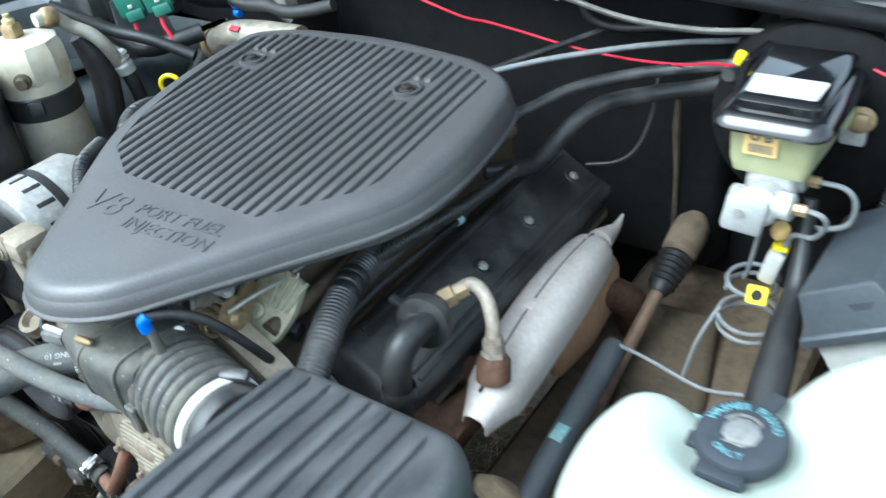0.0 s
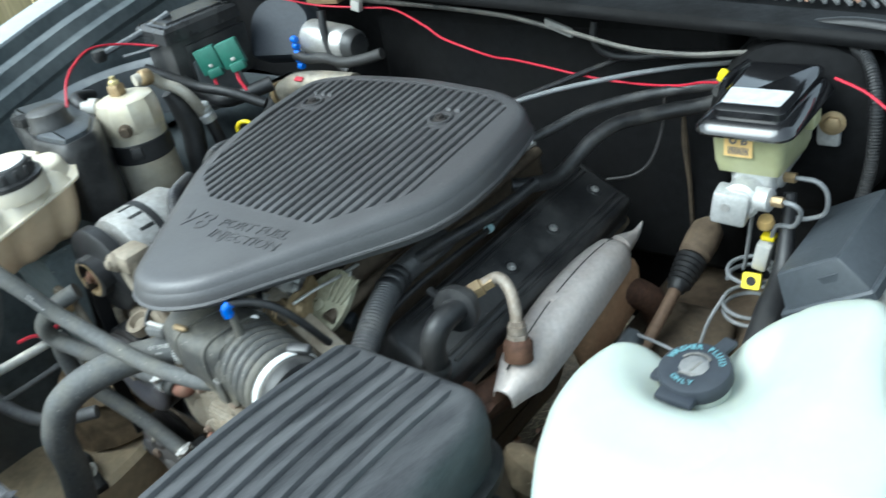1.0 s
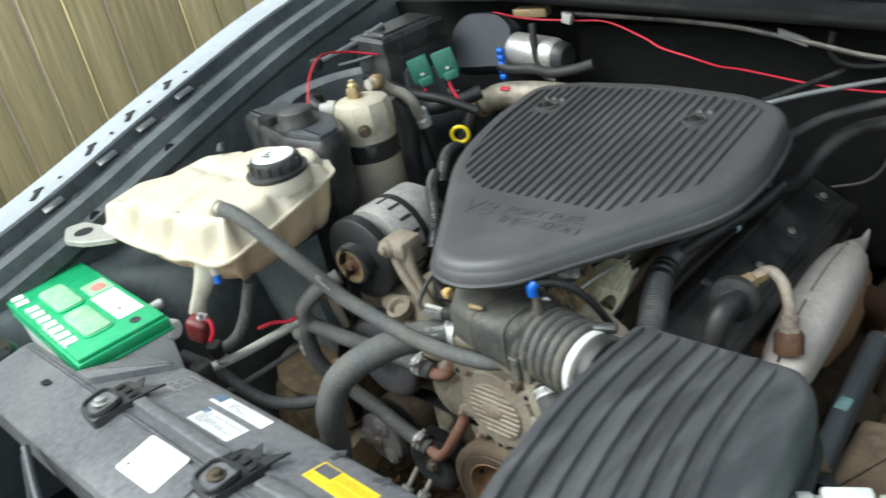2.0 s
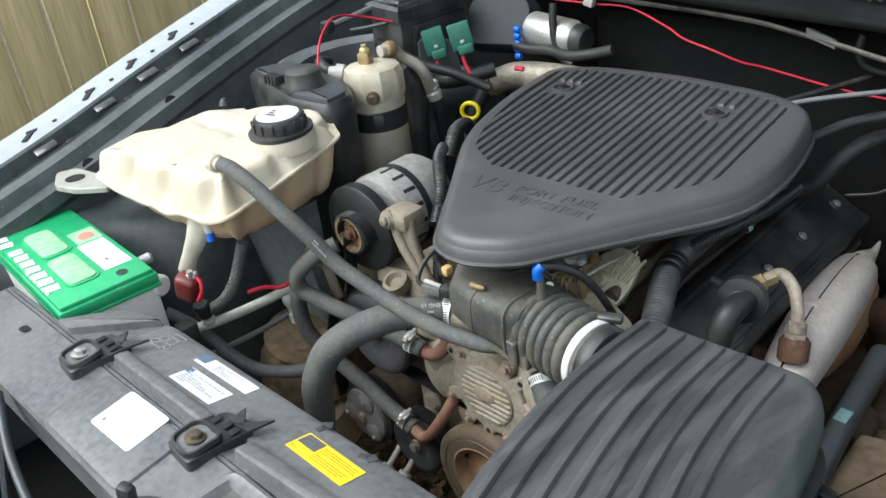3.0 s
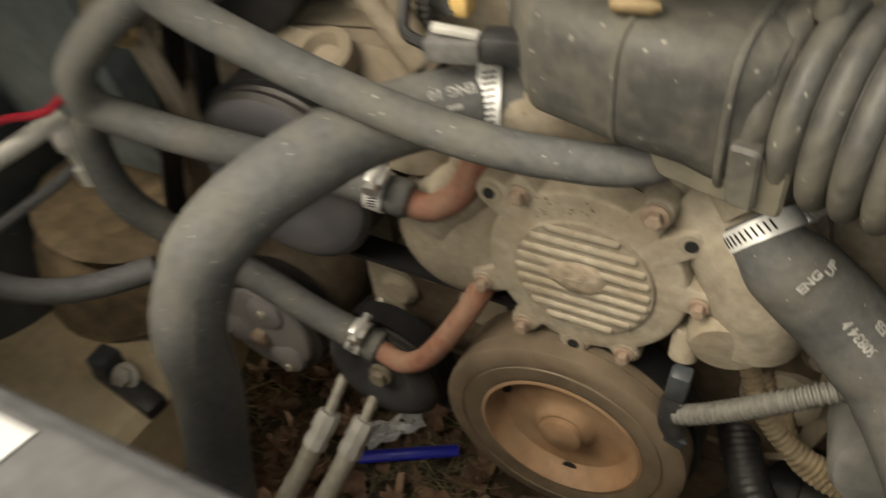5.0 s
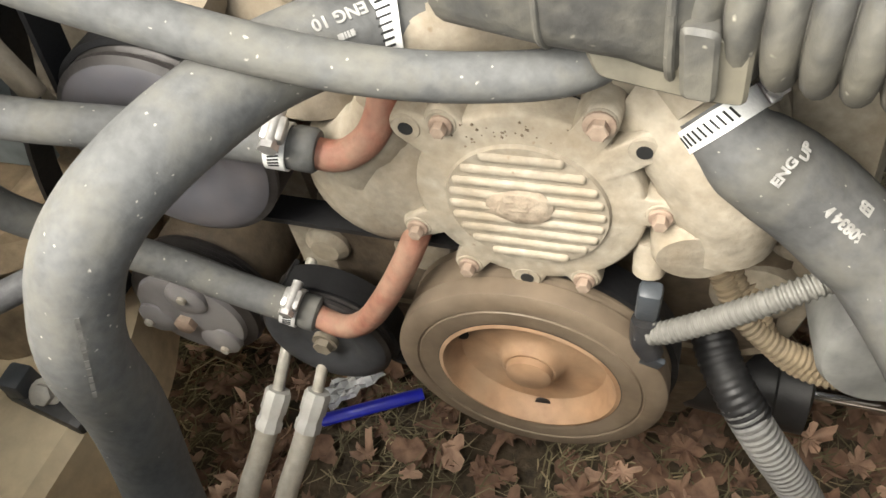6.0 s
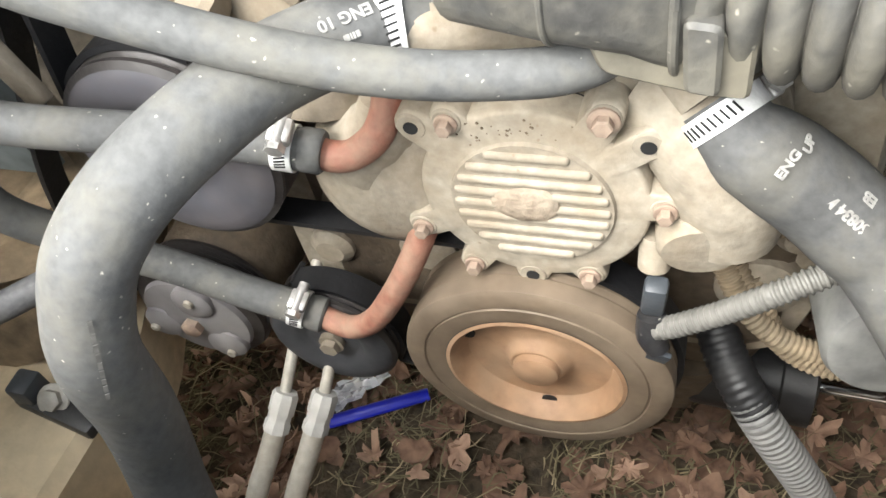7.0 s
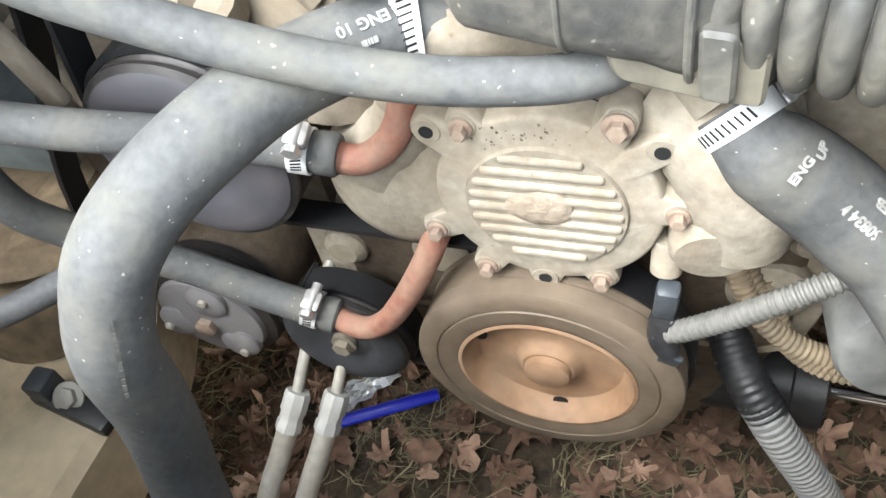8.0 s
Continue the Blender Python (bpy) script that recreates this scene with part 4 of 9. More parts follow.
def build_block():
    eng = thing("engine", (0.015, 0.45, 0.30), "dirty eight cylinder engine block with cast heads", "engine")
    part("block", slab(rounded([(-0.17, 0.11), (0.20, 0.11), (0.20, 0.74), (-0.17, 0.74)], 0.03, 3), [(0.30, 0.03), (0.40, 0.0), (0.56, 0.0)]), CASTDARK, eng)
    for s in (1, -1):
        part("cylinder_head", slab(rounded([(0.015 + s * 0.05 - 0.14 * (s < 0), 0.16), (0.015 + s * 0.05 + 0.14 * (s > 0) + 0.06 * (s < 0), 0.16), (0.015 + s * 0.05 + 0.14 * (s > 0) + 0.06 * (s < 0), 0.74), (0.015 + s * 0.05 - 0.14 * (s < 0), 0.74)], 0.01, 2), [(0.54, 0), (0.64, 0)], lambda v, q=s: Vector((v.x + q * 0.06, v.y, v.z))), CASTDARK, eng)
    part("intake_manifold", slab(rounded([(-0.13, 0.16), (0.155, 0.16), (0.155, 0.72), (-0.13, 0.72)], 0.03, 4), [(0.58, 0), (0.73, 0.01), (0.77, 0.03)]), CASTDARK, eng)
    part("throttle_body", join(lathe((0.015, 0.10, 0.748), (0, 1, 0), [(0.05, 0), (0.05, 0.03), (0.044, 0.035), (0.044, 0.09)], 28), box((0.075, 0.145, 0.752), (0.05, 0.07, 0.05), 0.008)), ALLOY, eng)
    part("throttle_spring", lathe((0.115, 0.125, 0.765), (0.2, 1, 0), [(0.014, 0), (0.016, 0.004), (0.014, 0.008), (0.016, 0.012), (0.014, 0.016), (0.010, 0.02)], 18), BRASS, eng)
    part("throttle_lever", box((0.135, 0.16, 0.765), (0.008, 0.06, 0.045), 0.003, turn(20, 0, 15)), BRASS, eng)
    part("fuel_rail", tube([(0.165, 0.16, 0.745), (0.17, 0.4, 0.75), (0.17, 0.66, 0.75)], 0.010, 12), CASTDARK, eng)
    coil = [(0.108 + 0.0011 * k, 0.118 + 0.012 * math.cos(0.9 * k), 0.772 + 0.012 * math.sin(0.9 * k)) for k in range(30)]
    part("return_spring", tube(coil, 0.0016, 6, 2), BRASS, eng)
    part("throttle_cam", lathe((0.140, 0.138, 0.770), (1, 0.2, 0.1), [(0.022, 0), (0.024, 0.002), (0.020, 0.004), (0.024, 0.006), (0.012, 0.008), (0.008, 0.014)], 22), BRASS, eng, "tarnished brass throttle cam")
    part("idle_valve", lathe((0.105, 0.165, 0.785), (0.3, -0.5, 0.7), [(0.016, -0.02), (0.016, 0.012), (0.012, 0.016), (0.007, 0.016), (0.007, 0.026)], 16), ALLOY, eng)
    part("linkage", tube([(0.150, 0.128, 0.788), (0.156, 0.16, 0.790), (0.158, 0.20, 0.785), (0.155, 0.24, 0.78)], 0.0024, 8), STEEL, eng)
    part("vacuum_stub", tube([(0.085, 0.14, 0.785), (0.098, 0.12, 0.80), (0.115, 0.105, 0.795)], 0.005, 10), SOFTBLACK, eng)
    for x, y, z in ((0.128, 0.150, 0.792), (0.095, 0.125, 0.782), (0.118, 0.178, 0.786)):
        bolt(eng, (x, y, z), (0.3, -0.4, 0.85), 0.005, STEEL)
    part("bolt_stud", lathe((0.100, 0.105, 0.77), (0.6, -0.5, 0.4), [(0.009, 0), (0.009, 0.02), (0.006, 0.02), (0.006, 0.04)], 12), STEEL, eng)
    cast = thing("throttle_bracket", (0.155, 0.18, 0.71), "pale olive cast bracket with fanned ribs beside the throttle", "bracket")
    olive = material("olive_stained_casting", (0.40, 0.38, 0.27), 0.55, metal=0.2, grain=0.2, scale=90, dust=(0.24, 0.20, 0.12), amount=0.5, patch=30, bump=0.25)
    lie = lambda bm: placed(bm, (0.155, 0.176, 0.760), (0.96, 0.27, -0.02), (0.22, -0.66, 0.72))
    part("plate", lie(slab(rounded([(-0.024, -0.034), (0.010, -0.040), (0.026, -0.010), (0.034, 0.034), (0.004, 0.048), (-0.024, 0.030), (-0.034, 0.0)], 0.012, 4), [(-0.012, 0.0), (-0.002, 0.0), (0.0, 0.003)])), olive, cast)
    for k in range(4):
        part("rib", lie(box((0.004 + 0.0085 * k, 0.022 - 0.002 * k, 0.0015), (0.0034, 0.040, 0.006), 0.0014, turn(0, 0, -14 - 5 * k))), olive, cast)
    part("boss", lie(lathe((-0.014, -0.004, -0.001), (0, 0, 1), [(0.010, 0), (0.009, 0.005), (0.005, 0.006), (0.005, 0.003), (0.0, 0.003)], 20, False)), olive, cast)
    bolt(cast, (0.142, 0.148, 0.742), (0.22, -0.66, 0.72), 0.0055, STEEL)
    part("nut", lathe((0.128, 0.150, 0.772), (0.3, -0.6, 0.6), [(0.0075, 0), (0.0075, 0.008), (0.0045, 0.008), (0.0045, 0.017)], 6), STEEL, cast)
    part("pull_wire", tube([(0.160, 0.196, 0.732), (0.165, 0.200, 0.755), (0.172, 0.212, 0.790)], 0.0011, 6), CHROME, cast, "thin bright pull wire")
    plug = thing("throttle_sensor_plug", (0.147, 0.204, 0.69), "dark plug on the throttle position sensor", "connector")
    part("plug", box((0.147, 0.203, 0.709), (0.026, 0.020, 0.026), 0.004, turn(20, 12, 15)), SLATE, plug)
    part("latch", box((0.150, 0.191, 0.716), (0.010, 0.006, 0.014), 0.0015, turn(20, 12, 15)), BLACK, plug)
    part("oil_pan", slab(rounded([(-0.13, 0.12), (0.16, 0.12), (0.16, 0.70), (-0.13, 0.70)], 0.03, 3), [(0.20, 0.03), (0.25, 0.01), (0.31, 0)]), CASTDARK, eng)
    valve_cover(1)
    valve_cover(-1)


def build_exhaust():
    ex = thing("exhaust_manifold", (0.36, 0.45, 0.5), "exhaust manifold under a pale stamped heat shield", "exhaust manifold")
    # stamped shield: two pressed halves that meet in a ridge
    spine = [(0.348, 0.258, 0.628), (0.336, 0.335, 0.636), (0.328, 0.425, 0.645), (0.322, 0.52, 0.645), (0.318, 0.60, 0.636), (0.314, 0.655, 0.618)]
    line = spline(spine, 6)
    upper, lower = [], []
    count = len(line) - 1
    for i, p in enumerate(line):
        s = i / count
        k = 0.80 + 0.30 * math.sin(math.pi * min(1.0, s * 1.1))
        k *= min(1.0, 0.55 + 3.2 * min(s, 1 - s))
        q = p + Vector((0, 0, -0.012 * max(0.0, 1 - 8 * min(s, 1 - s))))
        upper.append([q + Vector(d) * k for d in ((0.0, 0, 0.004), (-0.008, 0, 0.0035), (-0.017, 0, 0.001), (-0.025, 0, -0.006), (-0.030, 0, -0.017), (-0.031, 0, -0.032), (-0.028, 0, -0.032), (-0.027, 0, -0.018), (-0.022, 0, -0.009), (-0.014, 0, -0.003), (0.0, 0, 0.0))])
        lower.append([q + Vector(d) * k for d in ((0.0, 0, 0.003), (0.009, 0, 0.0055), (0.021, 0, 0.004), (0.032, 0, -0.002), (0.040, 0, -0.014), (0.043, 0, -0.032), (0.042, 0, -0.048), (0.038, 0, -0.048), (0.039, 0, -0.032), (0.036, 0, -0.016), (0.028, 0, -0.006), (0.0, 0, 0.0))])
    part("heat_shield_upper", rings(bmesh.new(), upper), SHIELD, ex, "pale aluminised shield half")
    part("heat_shield_lower", rings(bmesh.new(), lower), SHIELD, ex)
    part("seam_line", tube([p + Vector((0.0008, 0, 0.0032 * (0.78 + 0.35 * math.sin(math.pi * min(1, 1.15 * k / (len(line) - 1)))))) for k, p in enumerate(line)][2:-3], 0.0013, 6, 2), DARKGAP, ex)
    part("spot_weld", lathe((0.3275, 0.425, 0.647), (0.1, 0, 1), [(0.009, 0), (0.0085, 0.002), (0.003, 0.0024)], 16), SHIELD, ex)
    part("spot_weld", lathe((0.318, 0.60, 0.6375), (0.1, 0.1, 1), [(0.007, 0), (0.006, 0.002), (0.003, 0.0024)], 16), SHIELD, ex)
    part("shield_tail", tube([(0.314, 0.655, 0.600), (0.318, 0.70, 0.598), (0.318, 0.728, 0.606)], [0.020, 0.008, 0.002], 10), SHIELD, ex)
    part("rear_shield", slab(rounded([(0.325, 0.46), (0.350, 0.47), (0.360, 0.56), (0.350, 0.655), (0.32, 0.66)], 0.018, 5), [(0.49, 0.008), (0.52, 0.0), (0.570, 0.0), (0.585, 0.006), (0.59, 0.012)]), SHIELDRUST, ex, "orange heat-stained shield panel")
    part("tab", box((0.331, 0.43, 0.649), (0.014, 0.020, 0.006), 0.0025, turn(0, 0, -15)), SHIELD, ex)
    part("collector", tube([(0.30, 0.25, 0.57), (0.32, 0.33, 0.575), (0.32, 0.45, 0.58), (0.33, 0.58, 0.56), (0.36, 0.66, 0.50), (0.36, 0.70, 0.40)], 0.026, 14), RUST, ex)
    for y in (0.26, 0.35, 0.52, 0.62):
        part("runner", tube([(0.27, y, 0.585), (0.30, y, 0.575), (0.325, y, 0.565)], 0.020, 12), RUST, ex)
    part("front_flange", box((0.292, 0.243, 0.575), (0.07, 0.025, 0.05), 0.008, turn(0, 25, 0)), RUST, ex)
    air = thing("air_injection_pipe", (0.33, 0.32, 0.63), "tarnished air pipe screwed into the manifold with a brass union", "pipe")
    pts = [(0.298, 0.320, 0.735), (0.312, 0.335, 0.740), (0.329, 0.334, 0.728), (0.341, 0.325, 0.708), (0.346, 0.318, 0.690), (0.349, 0.312, 0.668)]
    part("pipe", tube(pts, 0.0082, 14), DIRTYPIPE, air)
    part("union", lathe((0.285, 0.306, 0.726), Vector(pts[1]) - Vector((0.285, 0.306, 0.726)), [(0.010, 0), (0.013, 0.003), (0.013, 0.018), (0.010, 0.020), (0.010, 0.034)], 6), BRASS, air, "brass hexagon union")
    ax = Vector((0.02, -0.06, -0.22)).normalized()
    part("fitting", join(lathe(Vector(pts[4]), ax, [(0.011, 0), (0.011, 0.016), (0.0145, 0.018), (0.0145, 0.026)], 6), lathe(Vector(pts[4]) + ax * 0.006, ax, [(0.0130, 0), (0.0130, 0.01)], 18)), DIRTYPIPE, air)
    part("base_ring", lathe(Vector(pts[4]) + ax * 0.024, ax, [(0.016, 0), (0.020, 0.006), (0.020, 0.030)], 22), RUST, air, "rusty seat ring")
    check = thing("check_valve", (0.285, 0.24, 0.70), "black air check valve on a ribbed rubber elbow", "valve")
    vx = (Vector((0.285, 0.306, 0.726)) - Vector((0.297, 0.245, 0.735))).normalized()
    c = Vector((0.297, 0.248, 0.733))
    part("valve_body", lathe(c, vx, [(0.014, 0), (0.018, 0.002), (0.018, 0.010), (0.031, 0.012), (0.032, 0.020), (0.031, 0.026), (0.020, 0.028), (0.018, 0.046), (0.012, 0.048), (0.012, 0.062)], 30), BLACK, check)
    part("lever", box(c + vx * 0.019 + Vector((-0.03, 0, 0.012)), (0.03, 0.010, 0.008), 0.002, turn(0, 20, 0)), BLACK, check)
    elbow = [(0.300, 0.266, 0.734), (0.298, 0.242, 0.735), (0.295, 0.222, 0.728), (0.292, 0.212, 0.708), (0.290, 0.210, 0.67), (0.288, 0.205, 0.63)]
    part("rubber_elbow", tube(elbow, [0.0150, 0.0160, 0.0168, 0.0168, 0.0165, 0.0165], 18), SOFTBLACK, check)
    part("elbow_collar", lathe((0.291, 0.210, 0.664), (0.02, 0.05, 1), [(0.0185, 0), (0.0195, 0.004), (0.0195, 0.012), (0.0185, 0.016)], 22, False), BLACK, check)
    loom = thing("wiring_loom", (0.21, 0.25, 0.70), "thick grey-black corrugated wiring loom with tape bands", "wiring loom")
    lp = [(0.180, 0.385, 0.740), (0.184, 0.345, 0.744), (0.187, 0.300, 0.747), (0.195, 0.255, 0.747), (0.210, 0.212, 0.743), (0.225, 0.175, 0.736), (0.238, 0.140, 0.722)]
    part("corrugated_tube", tube(lp, 0.0185, 18, 6, 0.0052, 0.0017), SHEENLOOM, loom)
    for s in (0.45, 0.49, 0.56):
        p, a, n = around(lp, 0.0, s, 0)
        part("tape_band", lathe(p - a * 0.004, a, [(0.0193, 0), (0.0200, 0.002), (0.0200, 0.007), (0.0193, 0.009)], 22, False), SOFTBLACK, loom)
    part("branch_tube", tube([(0.19, 0.30, 0.752), (0.21, 0.35, 0.76), (0.235, 0.45, 0.762), (0.245, 0.54, 0.765)], 0.0095, 14, 6, 0.0045, 0.0012), LOOM, loom)
    cab = thing("plug_wire", (0.2, 0.4, 0.7), "black spark plug wire with a pale blue clip", "cable")
    part("wire", tube([(0.205, 0.20, 0.715), (0.205, 0.28, 0.725), (0.206, 0.37, 0.724), (0.208, 0.46, 0.722), (0.212, 0.52, 0.735)], 0.0045, 10), SOFTBLACK, cab)
    part("clip", lathe((0.207, 0.455, 0.722), (0.05, 1, 0), [(0.0065, 0), (0.0068, 0.004), (0.0065, 0.010)], 14), material("pale_blue_clip", (0.35, 0.5, 0.52), 0.5), cab, "pale blue clip")


build_cover()
build_airbox()
build_duct()
build_block()
build_exhaust()


# ---- driver side: brakes, steering, washer tank, relay box ----
GREYCABLE = material("grey_cable_sheath", (0.17, 0.175, 0.18), 0.5, grain=0.12, scale=90, dust=(0.24, 0.23, 0.21), amount=0.3)


def build_brakes():
    mc = thing("brake_master_cylinder", (0.55, 0.60, 0.74), "alloy brake master cylinder with a cream reservoir and gloss black lid", "brake cylinder")
    low = rounded([(0.507, 0.562), (0.60, 0.562), (0.606, 0.672), (0.512, 0.672)], 0.015, 4)
    res = part("reservoir", slab(low, [(0.815, 0.008), (0.83, 0.003), (0.878, 0.0)]), CREAM, mc, "translucent cream plastic reservoir")
    part("tag", placed(sticker(0.036, 0.030, 0.001), (0.545, 0.5605, 0.858), (1, 0.02, 0), (0, -1, 0.05)), TAGTAN, res, "tan paper tag")
    part("tag_letters", placed(lettering("U B", 0.015, 0.0003, 0.0004), (0.545, 0.5595, 0.865), (1, 0.02, 0), (0, -1, 0.05)), INK, res)
    part("tag_print", placed(join(*[box((-0.012 + 0.0022 * k, 0, 0.0004), (0.0013, 0.010, 0.0003), 0) for k in range(12)]), (0.545, 0.5598, 0.851), (1, 0.02, 0), (0, -1, 0.05)), INK, res)
    lid_o = rounded([(0.494, 0.540), (0.612, 0.540), (0.620, 0.700), (0.500, 0.700)], 0.022, 5)
    lean = lambda v: Vector((v.x, v.y, v.z + 0.06 * (v.y - 0.54)))
    lid = part("lid", slab(lid_o, [(0.874, 0.004), (0.877, -0.001), (0.880, -0.003), (0.8825, -0.0025), (0.8935, 0.0085), (0.8945, 0.012)], lean), GLOSSBLACK, mc, "gloss black reservoir lid")
    hump = rounded([(0.510, 0.558), (0.600, 0.558), (0.606, 0.70), (0.504, 0.70)], 0.012, 4)
    part("lid_dome", slab(hump, [(0.890, 0), (0.903, 0.001), (0.907, 0.006), (0.908, 0.012)], lean), GLOSSBLACK, lid)
    part("lid_label", bend(slab(rounded([(0.520, 0.570), (0.591, 0.570), (0.594, 0.612), (0.517, 0.612)], 0.003, 2), [(0.9082, 0), (0.9088, 0)]), lean), PAPER, lid, "white paper label")
    part("latch_arm", tube([(0.498, 0.62, 0.885), (0.496, 0.65, 0.905), (0.51, 0.69, 0.915)], 0.006, 8), GLOSSBLACK, lid)
    part("clip", box((0.612, 0.63, 0.872), (0.012, 0.03, 0.02), 0.003), CREAM, mc)
    part("neck", slab(rounded([(0.528, 0.575), (0.585, 0.575), (0.585, 0.65), (0.528, 0.65)], 0.012, 4), [(0.79, 0), (0.818, 0)]), ALLOY, mc)
    part("bore", join(lathe((0.552, 0.545, 0.785), (0, 1, 0), [(0.020, 0), (0.025, 0.004), (0.025, 0.17), (0.03, 0.172), (0.03, 0.19)], 24), box((0.541, 0.551, 0.778), (0.046, 0.035, 0.046), 0.006, turn(0, 8, 8))), ALLOY, mc, "bare alloy cylinder")
    part("plug_hole", lathe((0.539, 0.5335, 0.783), (0, -1, 0), [(0.006, 0), (0.006, 0.0015), (0.003, 0.0015)], 14), STEEL, mc)
    for y, z in ((0.560, 0.788), (0.605, 0.800)):
        part("port", lathe((0.562, y, z), (1, -0.1, 0.05), [(0.014, 0), (0.0155, 0.002), (0.0155, 0.026), (0.012, 0.028)], 20), ALLOY, mc)
        part("line_nut", lathe((0.590, y - 0.003, z + 0.001), (1, -0.1, 0.05), [(0.007, 0), (0.007, 0.014)], 6), BRASS, mc)
    for x in (0.500, 0.612):
        part("flange_ear", box((x, 0.705, 0.82), (0.03, 0.012, 0.04), 0.005), ALLOY, mc)
    bolt(mc, (0.618, 0.695, 0.838), (0.15, -1, 0.05), 0.011, BRASS, "nut")
    booster = thing("brake_booster", (0.56, 0.80, 0.66), "round black brake booster on the firewall", "brake booster")
    part("drum", lathe((0.56, 0.713, 0.80), (0, 1, 0), [(0.03, 0), (0.06, 0.004), (0.105, 0.012), (0.128, 0.03), (0.134, 0.06), (0.134, 0.10), (0.140, 0.104), (0.140, 0.112), (0.134, 0.118), (0.125, 0.19)], 44), WALL, booster)
    part("check_valve", lathe((0.46, 0.735, 0.86), (0, -1, 0.1), [(0.012, 0), (0.014, 0.008), (0.008, 0.012), (0.008, 0.03)], 16), BLACK, booster)
    rim = thing("brake_lines", (0.57, 0.58, 0.6), "bent steel brake lines coiled below the master cylinder", "brake line")
    part("line", tube([(0.602, 0.557, 0.790), (0.618, 0.554, 0.789), (0.624, 0.56, 0.775), (0.612, 0.572, 0.748), (0.588, 0.58, 0.738), (0.580, 0.58, 0.70)], 0.0032, 8), GREYCABLE, rim)
    part("line", tube([(0.602, 0.601, 0.802), (0.630, 0.598, 0.802), (0.643, 0.60, 0.785), (0.640, 0.605, 0.755), (0.620, 0.60, 0.745), (0.605, 0.59, 0.75)], 0.0032, 8), GREYCABLE, rim)
    part("line", tube([(0.552, 0.60, 0.77), (0.548, 0.60, 0.72), (0.540, 0.605, 0.66), (0.535, 0.61, 0.64)], 0.0028, 8), GREYCABLE, rim)
    for z0, r, n in ((0.655, 0.030, 1.6), (0.600, 0.036, 2.2)):
        pts = []
        for k in range(int(n * 14) + 1):
            t = 2 * math.pi * k / 14
            pts.append((0.548 + r * math.cos(t), 0.60 + r * math.sin(t), z0 - 0.014 * k / 14))
        part("coil", tube(pts, 0.0030, 8, 2), GREYCABLE, rim)
    part("line", tube([(0.515, 0.59, 0.60), (0.50, 0.56, 0.56), (0.49, 0.54, 0.50)], 0.0028, 8), GREYCABLE, rim)
    part("line", tube([(0.40, 0.52, 0.545), (0.46, 0.50, 0.555), (0.53, 0.49, 0.548), (0.58, 0.50, 0.55)], 0.0028, 8), GREYCABLE, rim)
    valve = thing("proportioning_valve", (0.565, 0.565, 0.63), "white plastic switch connector with yellow clips", "connector")
    part("body", box((0.572, 0.582, 0.690), (0.020, 0.022, 0.046), 0.004, turn(8, 12, 0)), PALECASE, valve)
    part("upper_clip", box((0.578, 0.585, 0.718), (0.018, 0.016, 0.008), 0.002), YELLOWP, valve, "yellow clip")
    ring = rounded([(-0.012, -0.011), (0.012, -0.011), (0.012, 0.011), (-0.012, 0.011)], 0.003, 3)
    part("lower_clip", placed(slab(ring, [(0, 0), (0.010, 0)]), (0.564, 0.566, 0.655), (1, 0.1, 0), (0.1, -0.9, 0.5)), YELLOWP, valve, "yellow connector clip")
    part("clip_hole", placed(lathe((0, 0, 0.0102), (0, 0, 1), [(0.0065, 0), (0.0065, 0.0006)], 14), (0.564, 0.566, 0.655), (1, 0.1, 0), (0.1, -0.9, 0.5)), DARKGAP, valve)
    part("cap", lathe((0.575, 0.58, 0.737), (0.1, -0.3, 1), [(0.010, 0), (0.011, 0.006), (0.009, 0.014)], 16), TAGTAN, valve)
    harness = thing("driver_wiring", (0.60, 0.55, 0.60), "black taped wiring harness dropping beside the brake lines", "wiring")
    part("harness", tube([(0.598, 0.60, 0.78), (0.602, 0.58, 0.73), (0.608, 0.55, 0.69), (0.612, 0.50, 0.67), (0.618, 0.45, 0.655), (0.625, 0.38, 0.63)], [0.008, 0.010, 0.013, 0.018, 0.020, 0.022], 12), SOFTBLACK, harness)
    part("corrugated_tube", tube([(0.59, 0.79, 0.90), (0.635, 0.745, 0.915), (0.665, 0.70, 0.88), (0.672, 0.68, 0.80), (0.665, 0.66, 0.73)], 0.0088, 14, 6, 0.0042, 0.0012), SOFTBLACK, harness)
    part("corrugated_tube", tube([(0.60, 0.82, 0.91), (0.655, 0.765, 0.925), (0.695, 0.72, 0.88), (0.705, 0.70, 0.80), (0.700, 0.68, 0.72)], 0.0088, 14, 6, 0.0042, 0.0012), SOFTBLACK, harness)
    part("cable", tube([(0.50, 0.76, 0.93), (0.62, 0.765, 0.945), (0.72, 0.74, 0.925), (0.80, 0.68, 0.86), (0.84, 0.6, 0.80)], 0.010, 12), SOFTBLACK, harness)
    part("tube", tube([(0.775, 0.73, 0.93), (0.755, 0.69, 0.86), (0.735, 0.66, 0.80), (0.72, 0.64, 0.75)], [0.006, 0.007, 0.010, 0.011], 12), SLATE, harness)
    part("tube", tube([(0.745, 0.68, 0.83), (0.775, 0.66, 0.83), (0.79, 0.63, 0.79), (0.79, 0.61, 0.75)], 0.009, 12), SOFTBLACK, harness)
    hz = thing("heater_hose", (0.26, 0.66, 0.72), "black heater hose from the engine to the firewall", "hose")
